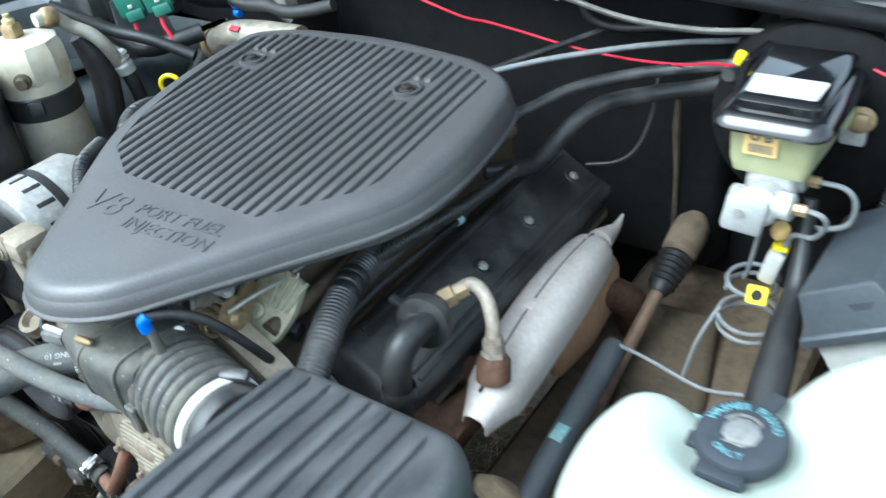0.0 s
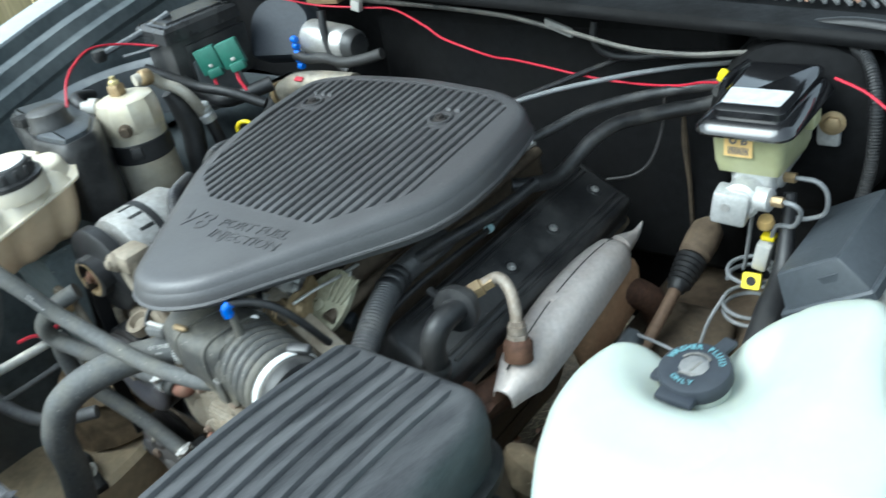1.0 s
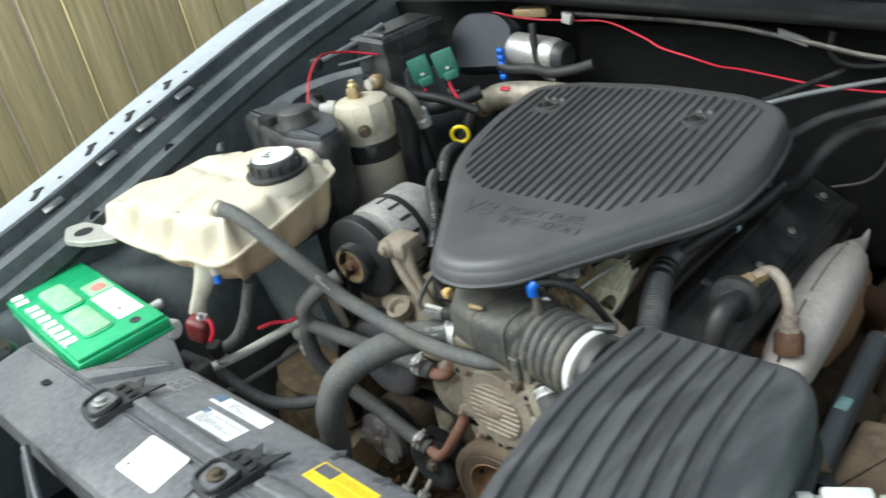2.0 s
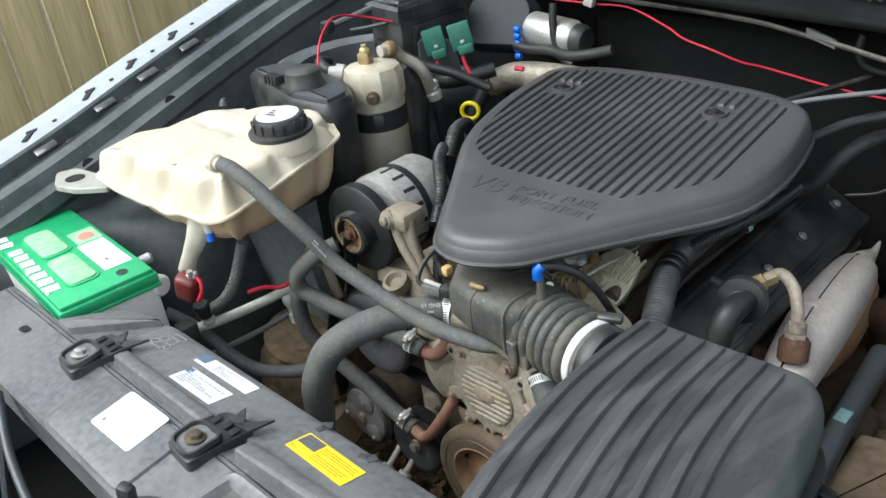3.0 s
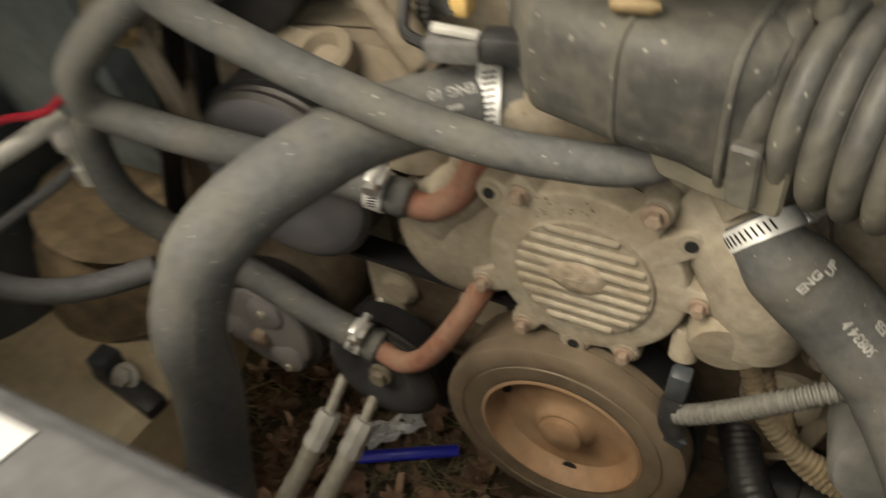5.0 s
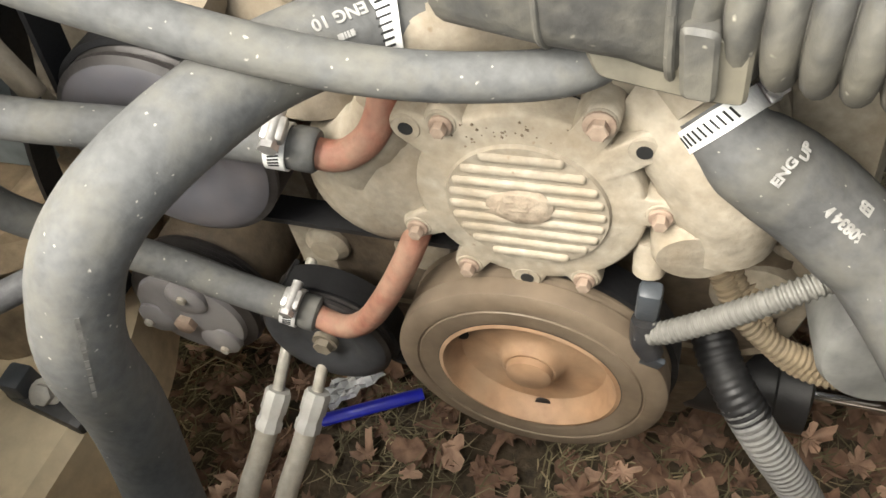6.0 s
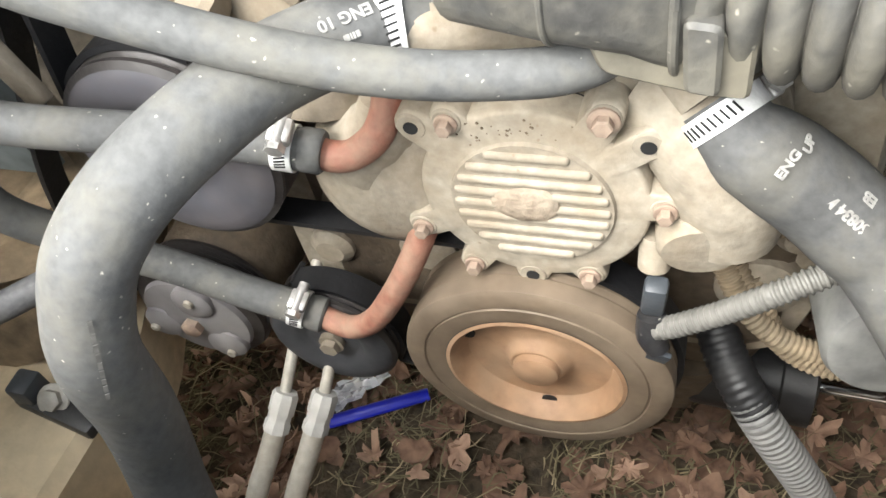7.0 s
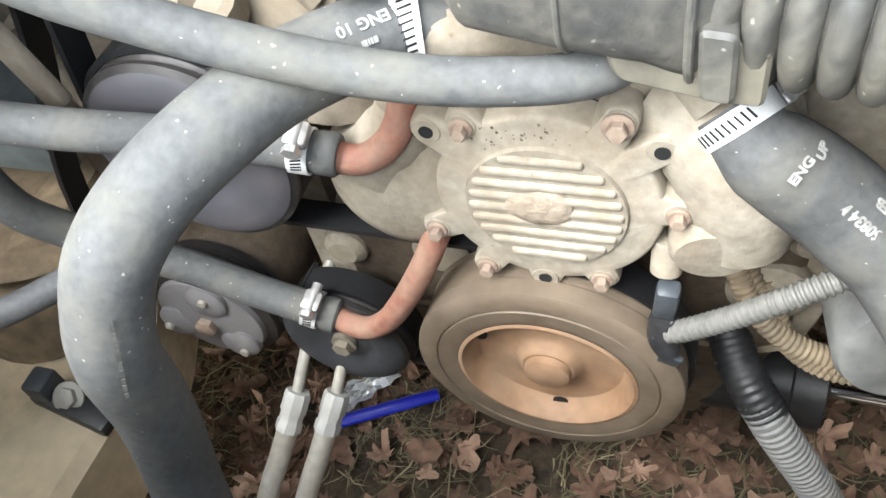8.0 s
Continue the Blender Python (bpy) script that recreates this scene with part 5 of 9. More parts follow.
    part("hose", tube([(0.200, 0.540, 0.752), (0.222, 0.560, 0.748), (0.240, 0.600, 0.742), (0.252, 0.641, 0.755), (0.267, 0.679, 0.776), (0.289, 0.715, 0.789), (0.317, 0.746, 0.791), (0.36, 0.775, 0.795), (0.42, 0.80, 0.805), (0.47, 0.80, 0.84)], 0.0125, 16), BLACK, hz)
    hz2 = thing("vacuum_line", (0.3, 0.72, 0.8), "black rubber brake vacuum line", "hose")
    part("hose", tube([(0.215, 0.585, 0.812), (0.235, 0.62, 0.818), (0.27, 0.67, 0.830), (0.33, 0.72, 0.838), (0.40, 0.75, 0.846), (0.46, 0.735, 0.865)], 0.0085, 12), BLACK, hz2)
    part("fitting", lathe((0.205, 0.572, 0.806), (0.7, 0.8, 0.15), [(0.008, 0), (0.010, 0.003), (0.010, 0.010), (0.007, 0.012), (0.007, 0.022)], 10), STEEL, hz2)
    cab = thing("throttle_cable", (0.3, 0.75, 0.84), "pale grey throttle cable crossing to the firewall", "cable")
    part("cable", tube([(0.10, 0.615, 0.828), (0.142, 0.649, 0.839), (0.199, 0.690, 0.849), (0.256, 0.730, 0.854), (0.310, 0.770, 0.856), (0.367, 0.810, 0.855), (0.425, 0.849, 0.851), (0.46, 0.895, 0.85)], 0.0042, 10), GREYCABLE, cab)
    cab2 = thing("cruise_cable", (0.2, 0.75, 0.83), "dark cable running behind the throttle cable", "cable")
    part("cable", tube([(0.09, 0.61, 0.825), (0.15, 0.69, 0.838), (0.21, 0.77, 0.850), (0.26, 0.83, 0.862), (0.28, 0.87, 0.868)], 0.0048, 10), LOOM, cab2)
    loop = thing("wiper_hose", (0.25, 0.78, 0.85), "black hose looped down from the cowl", "hose")
    part("hose", tube([(0.232, 0.775, 0.935), (0.228, 0.775, 0.905), (0.240, 0.785, 0.880), (0.275, 0.80, 0.868), (0.33, 0.82, 0.868), (0.40, 0.83, 0.87)], 0.0065, 10), SOFTBLACK, loop)
    red = thing("red_jumper_wire", (0.2, 0.75, 0.83), "loose bright red wire strung across the firewall", "wire")
    part("wire", tube([(-0.42, 0.70, 0.985), (-0.36, 0.735, 0.962), (-0.27, 0.765, 0.950), (-0.19, 0.765, 0.948), (-0.10, 0.745, 0.925), (-0.06, 0.735, 0.910), (0.000, 0.722, 0.900), (0.050, 0.735, 0.880), (0.081, 0.750, 0.871), (0.130, 0.763, 0.858), (0.181, 0.769, 0.847), (0.233, 0.770, 0.840), (0.284, 0.768, 0.838), (0.333, 0.758, 0.842), (0.391, 0.735, 0.855), (0.435, 0.705, 0.875), (0.475, 0.668, 0.893)], 0.0020, 8), RED, red)
    part("wire_end", tube([(0.625, 0.665, 0.912), (0.665, 0.645, 0.905), (0.70, 0.625, 0.890), (0.735, 0.605, 0.872), (0.80, 0.60, 0.862)], 0.0017, 8), RED, red)
    part("yellow_terminal", box((0.484, 0.665, 0.905), (0.012, 0.012, 0.016), 0.003, turn(10, 20, 0)), YELLOWP, red, "yellow crimp")
    dip = thing("transmission_dipstick", (0.33, 0.82, 0.55), "thin bent tube running down by the firewall", "tube")
    part("tube", tube([(0.335, 0.80, 0.815), (0.335, 0.785, 0.76), (0.325, 0.76, 0.71), (0.30, 0.745, 0.685), (0.25, 0.74, 0.67)], 0.0032, 8), PULLEY, dip)
    rod = thing("shift_rod", (0.36, 0.85, 0.42), "rusty bracket rod beside the steering shaft", "rod")
    part("rod", tube([(0.365, 0.80, 0.78), (0.362, 0.81, 0.72), (0.360, 0.83, 0.62), (0.358, 0.84, 0.50), (0.356, 0.84, 0.40)], [0.003, 0.006, 0.004, 0.005, 0.004], 8), CASTDARK, rod)


MUDDY = material("brown_muddy_chassis", (0.10, 0.072, 0.047), 0.8, grain=0.35, scale=60, dust=(0.19, 0.14, 0.09), amount=0.5, patch=12, bump=0.4)
SHAFTRUST = material("brown_shaft_steel", (0.16, 0.105, 0.07), 0.6, metal=0.2, grain=0.2, scale=90, dust=(0.22, 0.15, 0.10), amount=0.4)


def build_steering():
    st = thing("steering_shaft", (0.40, 0.62, 0.45), "rusty steering shaft with a black rubber boot", "steering shaft")
    a, b = Vector((0.405, 0.795, 0.572)), Vector((0.396, 0.50, 0.462))
    ax = (b - a).normalized()
    part("joint_cover", lathe(a, ax, [(0.016, -0.016), (0.027, 0.0), (0.029, 0.026), (0.027, 0.056), (0.020, 0.062)], 18), MUDDY, st, "rusty joint cover")
    prof = [(0.018, 0.060)]
    for k in range(6):
        prof += [(0.025 - 0.0012 * k, 0.066 + 0.010 * k), (0.027 - 0.0012 * k, 0.070 + 0.010 * k), (0.022 - 0.0012 * k, 0.075 + 0.010 * k)]
    part("boot", lathe(a, ax, prof + [(0.015, 0.132), (0.011, 0.136)], 24), SOFTBLACK, st, "black ribbed rubber boot")
    part("shaft", lathe(a, ax, [(0.0105, 0.13), (0.0105, 0.36)], 12), SHAFTRUST, st)
    part("gear_box", lathe(a + ax * 0.34, ax, [(0.03, 0), (0.035, 0.01), (0.035, 0.06), (0.02, 0.07)], 16), CASTDARK, st)
    bk = thing("frame_rail_driver", (0.47, 0.3, 0.30), "muddy brown chassis rail below the exhaust", "chassis rail")
    part("rail", slab(rounded([(0.30, -0.35), (0.62, -0.35), (0.62, 0.95), (0.30, 0.95)], 0.02, 3), [(0.30, 0), (0.41, 0), (0.42, 0.01)]), MUDDY, bk)
    part("spring_tower", slab(rounded([(0.40, 0.16), (0.54, 0.18), (0.54, 0.42), (0.40, 0.40)], 0.04, 4), [(0.40, 0), (0.47, 0.01), (0.50, 0.03)]), MUDDY, bk)
    part("rust_patch_bracket", box((0.44, 0.62, 0.425), (0.13, 0.24, 0.05), 0.02, turn(8, 10, 15), 3), CASTDARK, bk)
    pump = thing("smog_pump_mount", (0.40, 0.20, 0.43), "muddy cast engine mount bracket under the manifold", "engine mount")
    part("arm", tube([(0.30, 0.19, 0.60), (0.34, 0.18, 0.56), (0.37, 0.16, 0.51), (0.40, 0.14, 0.46)], [0.03, 0.04, 0.045, 0.05], 12), MUDDY, pump)
    part("lump", lathe((0.385, 0.215, 0.50), (0.3, 0.6, 0.7), [(0.03, 0), (0.04, 0.01), (0.04, 0.04), (0.025, 0.05)], 14), MUD, pump)
    for k in range(5):
        part("nut", lathe((0.36 + 0.012 * k, 0.19 - 0.012 * k, 0.525 - 0.006 * k), (0.3, -0.4, 0.8), [(0.006, 0), (0.006, 0.01)], 6), CASTDARK, pump)
    hose = thing("power_steering_hose", (0.50, 0.25, 0.45), "blue-grey rubber hose with a small teal sticker", "hose")
    part("hose", tube([(0.402, 0.520, 0.535), (0.405, 0.480, 0.535), (0.409, 0.40, 0.530), (0.413, 0.32, 0.522), (0.420, 0.22, 0.500), (0.440, 0.08, 0.45)], 0.0175, 16), SLATE, hose)
    part("sticker", box((0.4115, 0.345, 0.5425), (0.018, 0.026, 0.002), 0.0006, turn(5, 0, -3)), material("teal_sticker", (0.13, 0.23, 0.24), 0.6, grain=0.25, scale=150, dust=(0.10, 0.12, 0.12), amount=0.5, patch=60), hose, "pale teal sticker")
    part("small_hose", tube([(0.40, 0.02, 0.60), (0.44, 0.06, 0.585), (0.455, 0.12, 0.56), (0.45, 0.17, 0.53)], 0.011, 12), SOFTBLACK, hose)
    clutter = thing("pump_connector", (0.475, 0.09, 0.62), "small black connector and bracket beside the air box", "connector")
    for k, (x, y, z) in enumerate(((0.482, 0.07, 0.66), (0.492, 0.05, 0.645), (0.478, 0.04, 0.655), (0.50, 0.03, 0.635))):
        part("block", box((x, y, z), (0.02, 0.018, 0.022), 0.004, turn(20 * k, 10, 35 * k)), (BLACK, SLATE, BLACK, GREYCASE)[k], clutter)
    part("wire", tube([(0.48, 0.02, 0.66), (0.50, 0.05, 0.62), (0.51, 0.09, 0.60), (0.50, 0.13, 0.57)], 0.004, 8), SOFTBLACK, clutter)


def build_washer():
    wt = thing("washer_fluid_tank", (0.72, 0.12, 0.45), "white plastic washer fluid tank part-filled with teal fluid", "fluid tank")
    corners = [(0.548, 0.10), (0.575, 0.02), (0.64, -0.07), (0.78, -0.10), (0.855, -0.08), (0.850, 0.13), (0.824, 0.165), (0.812, 0.205), (0.806, 0.262), (0.775, 0.306), (0.735, 0.318), (0.700, 0.316), (0.680, 0.285), (0.666, 0.245), (0.635, 0.213), (0.590, 0.212), (0.558, 0.195), (0.546, 0.150)]
    o = rounded(corners, [0.05, 0.05, 0.08, 0.08, 0.05, 0.03, 0.03, 0.03, 0.03, 0.03, 0.03, 0.025, 0.03, 0.04, 0.03, 0.03, 0.03, 0.04], 4)

    def form(v):
        rise = 0.055 * max(0.0, min(1.0, (v.x - 0.705) / 0.07)) if v.z > 0.79 else 0.0
        dip = 0.030 * math.exp(-(((v.x - 0.652) ** 2 + (v.y - 0.185) ** 2) / 0.0030) ** 2) if v.z > 0.79 else 0.0
        front = 0.02 * max(0.0, min(1.0, (0.05 - v.y) / 0.12)) if v.z > 0.79 else 0.0
        return Vector((v.x, v.y, v.z + rise * 0.75 - dip - front))

    o = [Vector((p.x, p.y)) for p in even([Vector((q.x, q.y, 0)) for q in o + o[:1]], 0.009)][:-1]
    heart = Vector((0.73, 0.10))
    loops = [[form(Vector((p.x, p.y, z))) for p in inset(o, d)] for z, d in ((0.798, -0.0015), (0.805, -0.001), (0.814, 0.002), (0.822, 0.007), (0.829, 0.014), (0.833, 0.022))]
    crown = inset(o, 0.022)
    for q in (0.9, 0.8, 0.7, 0.6, 0.5, 0.38, 0.25, 0.12):
        loops.append([form(Vector((*(heart + (p - heart) * q), 0.835))) for p in crown])
    part("upper_body", rings(bmesh.new(), loops), WASHER, wt, "white upper shell", sharp=60)
    part("lower_body", slab(o, [(0.45, 0.05), (0.47, 0.03), (0.60, 0.012), (0.70, 0.004), (0.752, 0.0), (0.798, -0.0015)]), WASHERLOW, wt, "lower shell tinted by teal fluid")
    part("seam", slab(o, [(0.736, 0.002), (0.738, -0.0022), (0.741, -0.0022), (0.743, 0.002)]), WASHERLOW, wt)
    c = Vector((0.654, 0.180, 0.812))
    up = Vector((-0.06, -0.10, 1)).normalized()
    part("neck", lathe(c, up, [(0.030, -0.02), (0.029, 0.008)], 28), WASHER, wt)
    cap = part("cap", lathe(c + up * 0.006, up, [(0.0315, 0), (0.0330, 0.003), (0.0330, 0.012), (0.0312, 0.0155), (0.0265, 0.017), (0.021, 0.0165), (0.0, 0.0160)], 40, False), DARKSLATE, wt, "blue-black cap with teal lettering")
    part("cap_tab", box(c + up * 0.012 + Vector((0.008, 0.041, 0.002)), (0.014, 0.030, 0.006), 0.002, turn(0, 0, -14)), DARKSLATE, cap)
    part("cap_tab", box(c + up * 0.010 + Vector((-0.004, -0.032, 0.0)), (0.036, 0.020, 0.009), 0.004), DARKSLATE, cap)
    part("cap_tab", box(c + up * 0.010 + Vector((-0.031, -0.012, 0.0)), (0.010, 0.014, 0.006), 0.002), DARKSLATE, cap)
    at = c + up * 0.0250
    text = "WASHER FLUID"
    for k, ch in enumerate(text):
        if ch == " ":
            continue
        t = radians(158 - k * 138 / (len(text) - 1) + 4)
        d = Vector((math.cos(t), math.sin(t), 0))
        d -= up * d.dot(up)
        part("letter", placed(lettering(ch, 0.0082, 0.0003, 0.0002), at + d * 0.0240 - up * 0.0012, Vector((math.sin(t), -math.cos(t), 0)), up), TEALINK, cap)
    for k, ch in enumerate("ONLY"):
        t = radians(238 + k * 15)
        d = Vector((math.cos(t), math.sin(t), 0))
        d -= up * d.dot(up)
        part("letter", placed(lettering(ch, 0.0070, 0.0003, 0.0002), at + d * 0.0215 - up * 0.0012, Vector((-math.sin(t), math.cos(t), 0)), up), TEALINK, cap)
    part("worn_centre", lathe(at, up, [(0.0135, -0.0016), (0.0125, -0.0011), (0.0, -0.0011)], 9, False), GREYRUBBER, cap, "pale worn centre")
    part("wiper_symbol", placed(join(*[box((0.013 * math.sin(a), 0.004 + 0.011 * math.cos(a), 0.0002), (0.003, 0.0025, 0.0006), 0, turn(0, 0, -math.degrees(a))) for a in [radians(-60 + 12 * q) for q in range(11)]], box((0.002, -0.001, 0.0002), (0.0025, 0.016, 0.0006), 0, turn(0, 0, -25)), box((-0.003, -0.011, 0.0002), (0.016, 0.002, 0.0006), 0)), at - up * 0.0012, (1, 0.1, 0), up), FADEDINK, cap, "worn grey wiper symbol")
    part("outlet", lathe((0.574, 0.030, 0.715), (-0.9, -0.35, -0.25), [(0.018, -0.01), (0.018, 0.004), (0.013, 0.008), (0.013, 0.024), (0.009, 0.026), (0.009, 0.034)], 18), PALECASE, wt, "white pump outlet")
    part("outlet_hose", tube([(0.548, 0.018, 0.708), (0.534, -0.005, 0.69), (0.53, -0.05, 0.65), (0.52, -0.10, 0.60)], 0.008, 10), SOFTBLACK, wt)
    box_thing = thing("relay_center", (0.70, 0.55, 0.60), "slate fuse box with a sloping lid on a pale grey base", "fuse box")
    # it leans inward: its inner edge lies lower
    origin, ax, ay, up_n = Vector((0.731, 0.470, 0.745)), Vector((-0.85, 0, -0.525)), Vector((0.04, 1, 0)), Vector((-0.525, 0, 0.85))
    at = lambda a, b, h: origin + ax * a + ay * b + up_n * h
    ring = lambda a0, a1, b0, b1, h: [at(p.x, p.y, h) for p in rounded([(a0, b0), (a1, b0), (a1, b1), (a0, b1)], 0.005, 2)]
    lean_m = Matrix((-ax, ay, up_n)).transposed().to_4x4()
    part("base", rings(bmesh.new(), [ring(0.012, 0.100, 0.012, 0.19, -0.115), ring(0.006, 0.105, 0.008, 0.195, -0.05), ring(0.004, 0.105, 0.006, 0.20, 0.0)]), PALECASE, box_thing, "pale grey plastic base")
    part("rim", rings(bmesh.new(), [ring(-0.002, 0.112, -0.002, 0.208, -0.010), ring(-0.005, 0.114, -0.005, 0.210, -0.008), ring(-0.005, 0.114, -0.005, 0.210, 0.001), ring(-0.002, 0.111, -0.002, 0.207, 0.004)]), SLATE, box_thing)
    part("lid", rings(bmesh.new(), [ring(0.0, 0.109, 0.0, 0.205, 0.0), ring(0.002, 0.107, 0.002, 0.203, 0.008), ring(0.021, 0.102, 0.014, 0.19, 0.045), ring(0.024, 0.099, 0.017, 0.187, 0.047)]), SLATE, box_thing, "slate sloping lid", 22)
    part("lid_flat", rings(bmesh.new(), [ring(0.028, 0.055, 0.004, 0.02, 0.004), ring(0.028, 0.055, 0.0075, 0.02, 0.030)]), SLATE, box_thing)
    for k in range(5):
        part("buttress", box(at(0.004, 0.02 + 0.04 * k, -0.045), (0.010, 0.007, 0.07), 0.002, lean_m), PALECASE, box_thing)
    part("latch", box(at(0.001, 0.12, -0.02), (0.012, 0.03, 0.03), 0.003, lean_m), PALECASE, box_thing)
    shelf = thing("fuse_box_bracket", (0.72, 0.45, 0.50), "dark bracket that carries the fuse box", "bracket")
    part("plate", box((0.73, 0.57, 0.60), (0.14, 0.22, 0.010), 0.003, turn(0, 32, 0)), INNER, shelf)
    part("leg", box((0.72, 0.50, 0.51), (0.03, 0.20, 0.17), 0.004), INNER, shelf)


build_brakes()
build_steering()
build_washer()


# ---- passenger side: coolant tank, battery, air conditioning ----
TANKLEG = material("pale_tank_foot", (0.56, 0.53, 0.43), 0.5, grain=0.1, scale=40, dust=(0.42, 0.37, 0.28), amount=0.35, patch=14)


def build_coolant_tank():
    tank = thing("coolant_tank", (-0.48, 0.02, 0.78), "yellowed translucent coolant tank with a dark screw cap", "coolant tank")
    corners = [(-0.303, -0.097), (-0.303, 0.01), (-0.318, 0.130), (-0.40, 0.170), (-0.50, 0.150), (-0.585, 0.095), (-0.675, 0.050), (-0.735, -0.010), (-0.715, -0.108), (-0.60, -0.120), (-0.46, -0.120), (-0.37, -0.116)]
    o = rounded(corners, [0.014, 0.03, 0.018, 0.02, 0.02, 0.02, 0.02, 0.025, 0.018, 0.05, 0.06, 0.04], 4)
    o = [Vector((p.x, p.y)) for p in even([Vector((q.x, q.y, 0)) for q in o + o[:1]], 0.007)][:-1]
    mid = Vector((-0.50, 0.015))

    def smooth(a, b, x):
        u = max(0.0, min(1.0, (x - a) / (b - a)))
        return u * u * (3 - 2 * u)

    def shape(v, share=0.0, body=True):
        """share: 1 at the top, -1 at the bottom, 0 at the seam."""
        wavy = 0.004 * smooth(-0.5, -0.46, v.x) * math.sin(60 * v.x)
        seam = 0.845 + 0.19 * (v.y + 0.09) + 0.04 * (v.x + 0.31) + wavy
        x, y, z = v.x, v.y, seam
        if share > 0:
            roof = 0.903 + 0.06 * v.y - 0.028 * (1 - smooth(-0.612, -0.594, v.x))
            roof -= (0.007 * math.exp(-((v.x + 0.455) / 0.011) ** 2) + 0.006 * math.exp(-((v.x + 0.535) / 0.012) ** 2) + 0.006 * math.exp(-((v.y - 0.035) / 0.012) ** 2) * (1 - smooth(-0.43, -0.40, v.x)) * smooth(-0.60, -0.57, v.x)) * smooth(0.95, 1.0, share)
            z = seam + (roof - seam) * share
        elif share < 0:
            z = seam + (0.788 + 0.02 * (v.y + 0.1) - seam) * -share
        if body and abs(share) < 1.01:
            k = min(1.0, 6 * abs(share)) * (1 if share > 0 else 0.6)
            dent = max(0.0, math.sin(2 * math.pi * v.y / 0.075 + 0.6)) ** 2 * smooth(-0.40, -0.34, v.x) * 0.013 * k
            x -= dent
            y += max(0.0, math.sin(2 * math.pi * v.x / 0.11 + 2.2)) ** 3 * (1 - smooth(-0.08, -0.02, v.y)) * 0.017 * k
            y -= max(0.0, math.sin(2 * math.pi * v.x / 0.09 + 0.4)) ** 3 * smooth(0.02, 0.07, v.y) * 0.016 * k
        return Vector((x, y, z))

    def shell(levels, tops):
        loops = [[shape(p, s) for p in inset(o, d)] for s, d in levels]
        last = inset(o, levels[-1][1])
        for q in tops:
            loops.append([shape(mid + (p - mid) * q, levels[-1][0] * 1.02) for p in last])
        return rings(bmesh.new(), loops)

    part("upper_shell", shell([(0.0, 0.0), (0.10, 0.002), (0.5, 0.007), (0.80, 0.011), (0.92, 0.015), (0.98, 0.020), (1.0, 0.027)], [0.95 - 0.05 * k for k in range(18)]), TANK, tank, "", 60)
    part("lower_shell", shell([(0.0, 0.002), (-0.15, 0.006), (-0.55, 0.012), (-0.85, 0.020), (-0.97, 0.030), (-1.0, 0.042)], (0.8, 0.5, 0.2)), TANKLOW, tank, "brown-stained lower shell", 60)
    rim = [(-0.0025, 0.0), (-0.002, -0.006), (0.002, -0.006), (0.0025, 0.0)]
    part("seam_flange", rings(bmesh.new(), [[shape(p) + Vector((0, 0, h)) for p in inset(o, d)] for h, d in rim]), TANK, tank)
    c = Vector((-0.358, 0.055, 0.912))
    up = Vector((0.02, -0.04, 1)).normalized()
    part("filler_neck", lathe(c, up, [(0.052, -0.02), (0.050, 0.0), (0.046, 0.006)], 32), TANK, tank)
    cap = part("cap", lathe(c, up, [(0.046, 0.0), (0.050, 0.004), (0.050, 0.009), (0.041, 0.011), (0.0395, 0.026), (0.037, 0.030), (0.030, 0.031), (0.0, 0.0305)], 40, False), BLACK, tank, "black screw cap with a worn white top")
    part("cap_label", lathe(c + up * 0.0312, up, [(0.033, 0), (0.033, 0.0006)], 30), WHITE, cap, "worn white printed disc")
    part("cap_print", placed(bars(3, 0.034, 0.022, 7), c + up * 0.0316, (1, 0.2, 0), up), INK, cap)
    for k in range(14):
        t = 2 * math.pi * k / 14
        part("grip", box(c + up * 0.019 + Vector((0.0405 * math.cos(t), 0.0405 * math.sin(t), 0)), (0.004, 0.006, 0.014), 0.001, turn(0, 0, math.degrees(t))), BLACK, cap)
    part("hose_nipple", lathe((-0.330, -0.079, 0.919), (1.0, 0.0, 0.05), [(0.013, -0.01), (0.013, 0.004), (0.009, 0.006), (0.009, 0.02)], 16), TANK, tank)
    ear = part("mounting_ear", slab(rounded([(-0.800, -0.146), (-0.740, -0.174), (-0.690, -0.160), (-0.640, -0.122), (-0.70, -0.100), (-0.785, -0.112)], 0.012, 4), [(0.816, 0), (0.824, 0), (0.826, 0.002)]), EARPLASTIC, tank, "pale plastic ear with a bolt hole")
    part("ear_hole", lathe((-0.736, -0.138, 0.8262), (0, 0, 1), [(0.017, 0), (0.017, 0.001)], 20), DARKGAP, ear)
    part("leg", tube([(-0.386, -0.094, 0.825), (-0.398, -0.108, 0.790), (-0.420, -0.116, 0.757), (-0.437, -0.121, 0.726)], [0.022, 0.016, 0.012, 0.014], 10, flat=0.45), TANKLEG, tank, "pale plastic foot")
    part("sensor", lathe((-0.366, -0.098, 0.822), (0.1, -0.1, -1), [(0.008, 0), (0.008, 0.014)], 12), PALECASE, tank)
    part("sensor_clip", lathe((-0.365, -0.100, 0.808), (0.1, -0.1, -1), [(0.0055, 0), (0.006, 0.004), (0.006, 0.014)], 12), BLUE, tank, "blue clip")
    part("vent", lathe((-0.565, 0.085, 0.915), (0, 0.1, 1), [(0.010, 0), (0.008, 0.006), (0.004, 0.012)], 12), BLACK, tank)
    hose = thing("overflow_hose", (-0.15, -0.03, 0.70), "grey dusty overflow hose from coolant tank to engine", "hose")
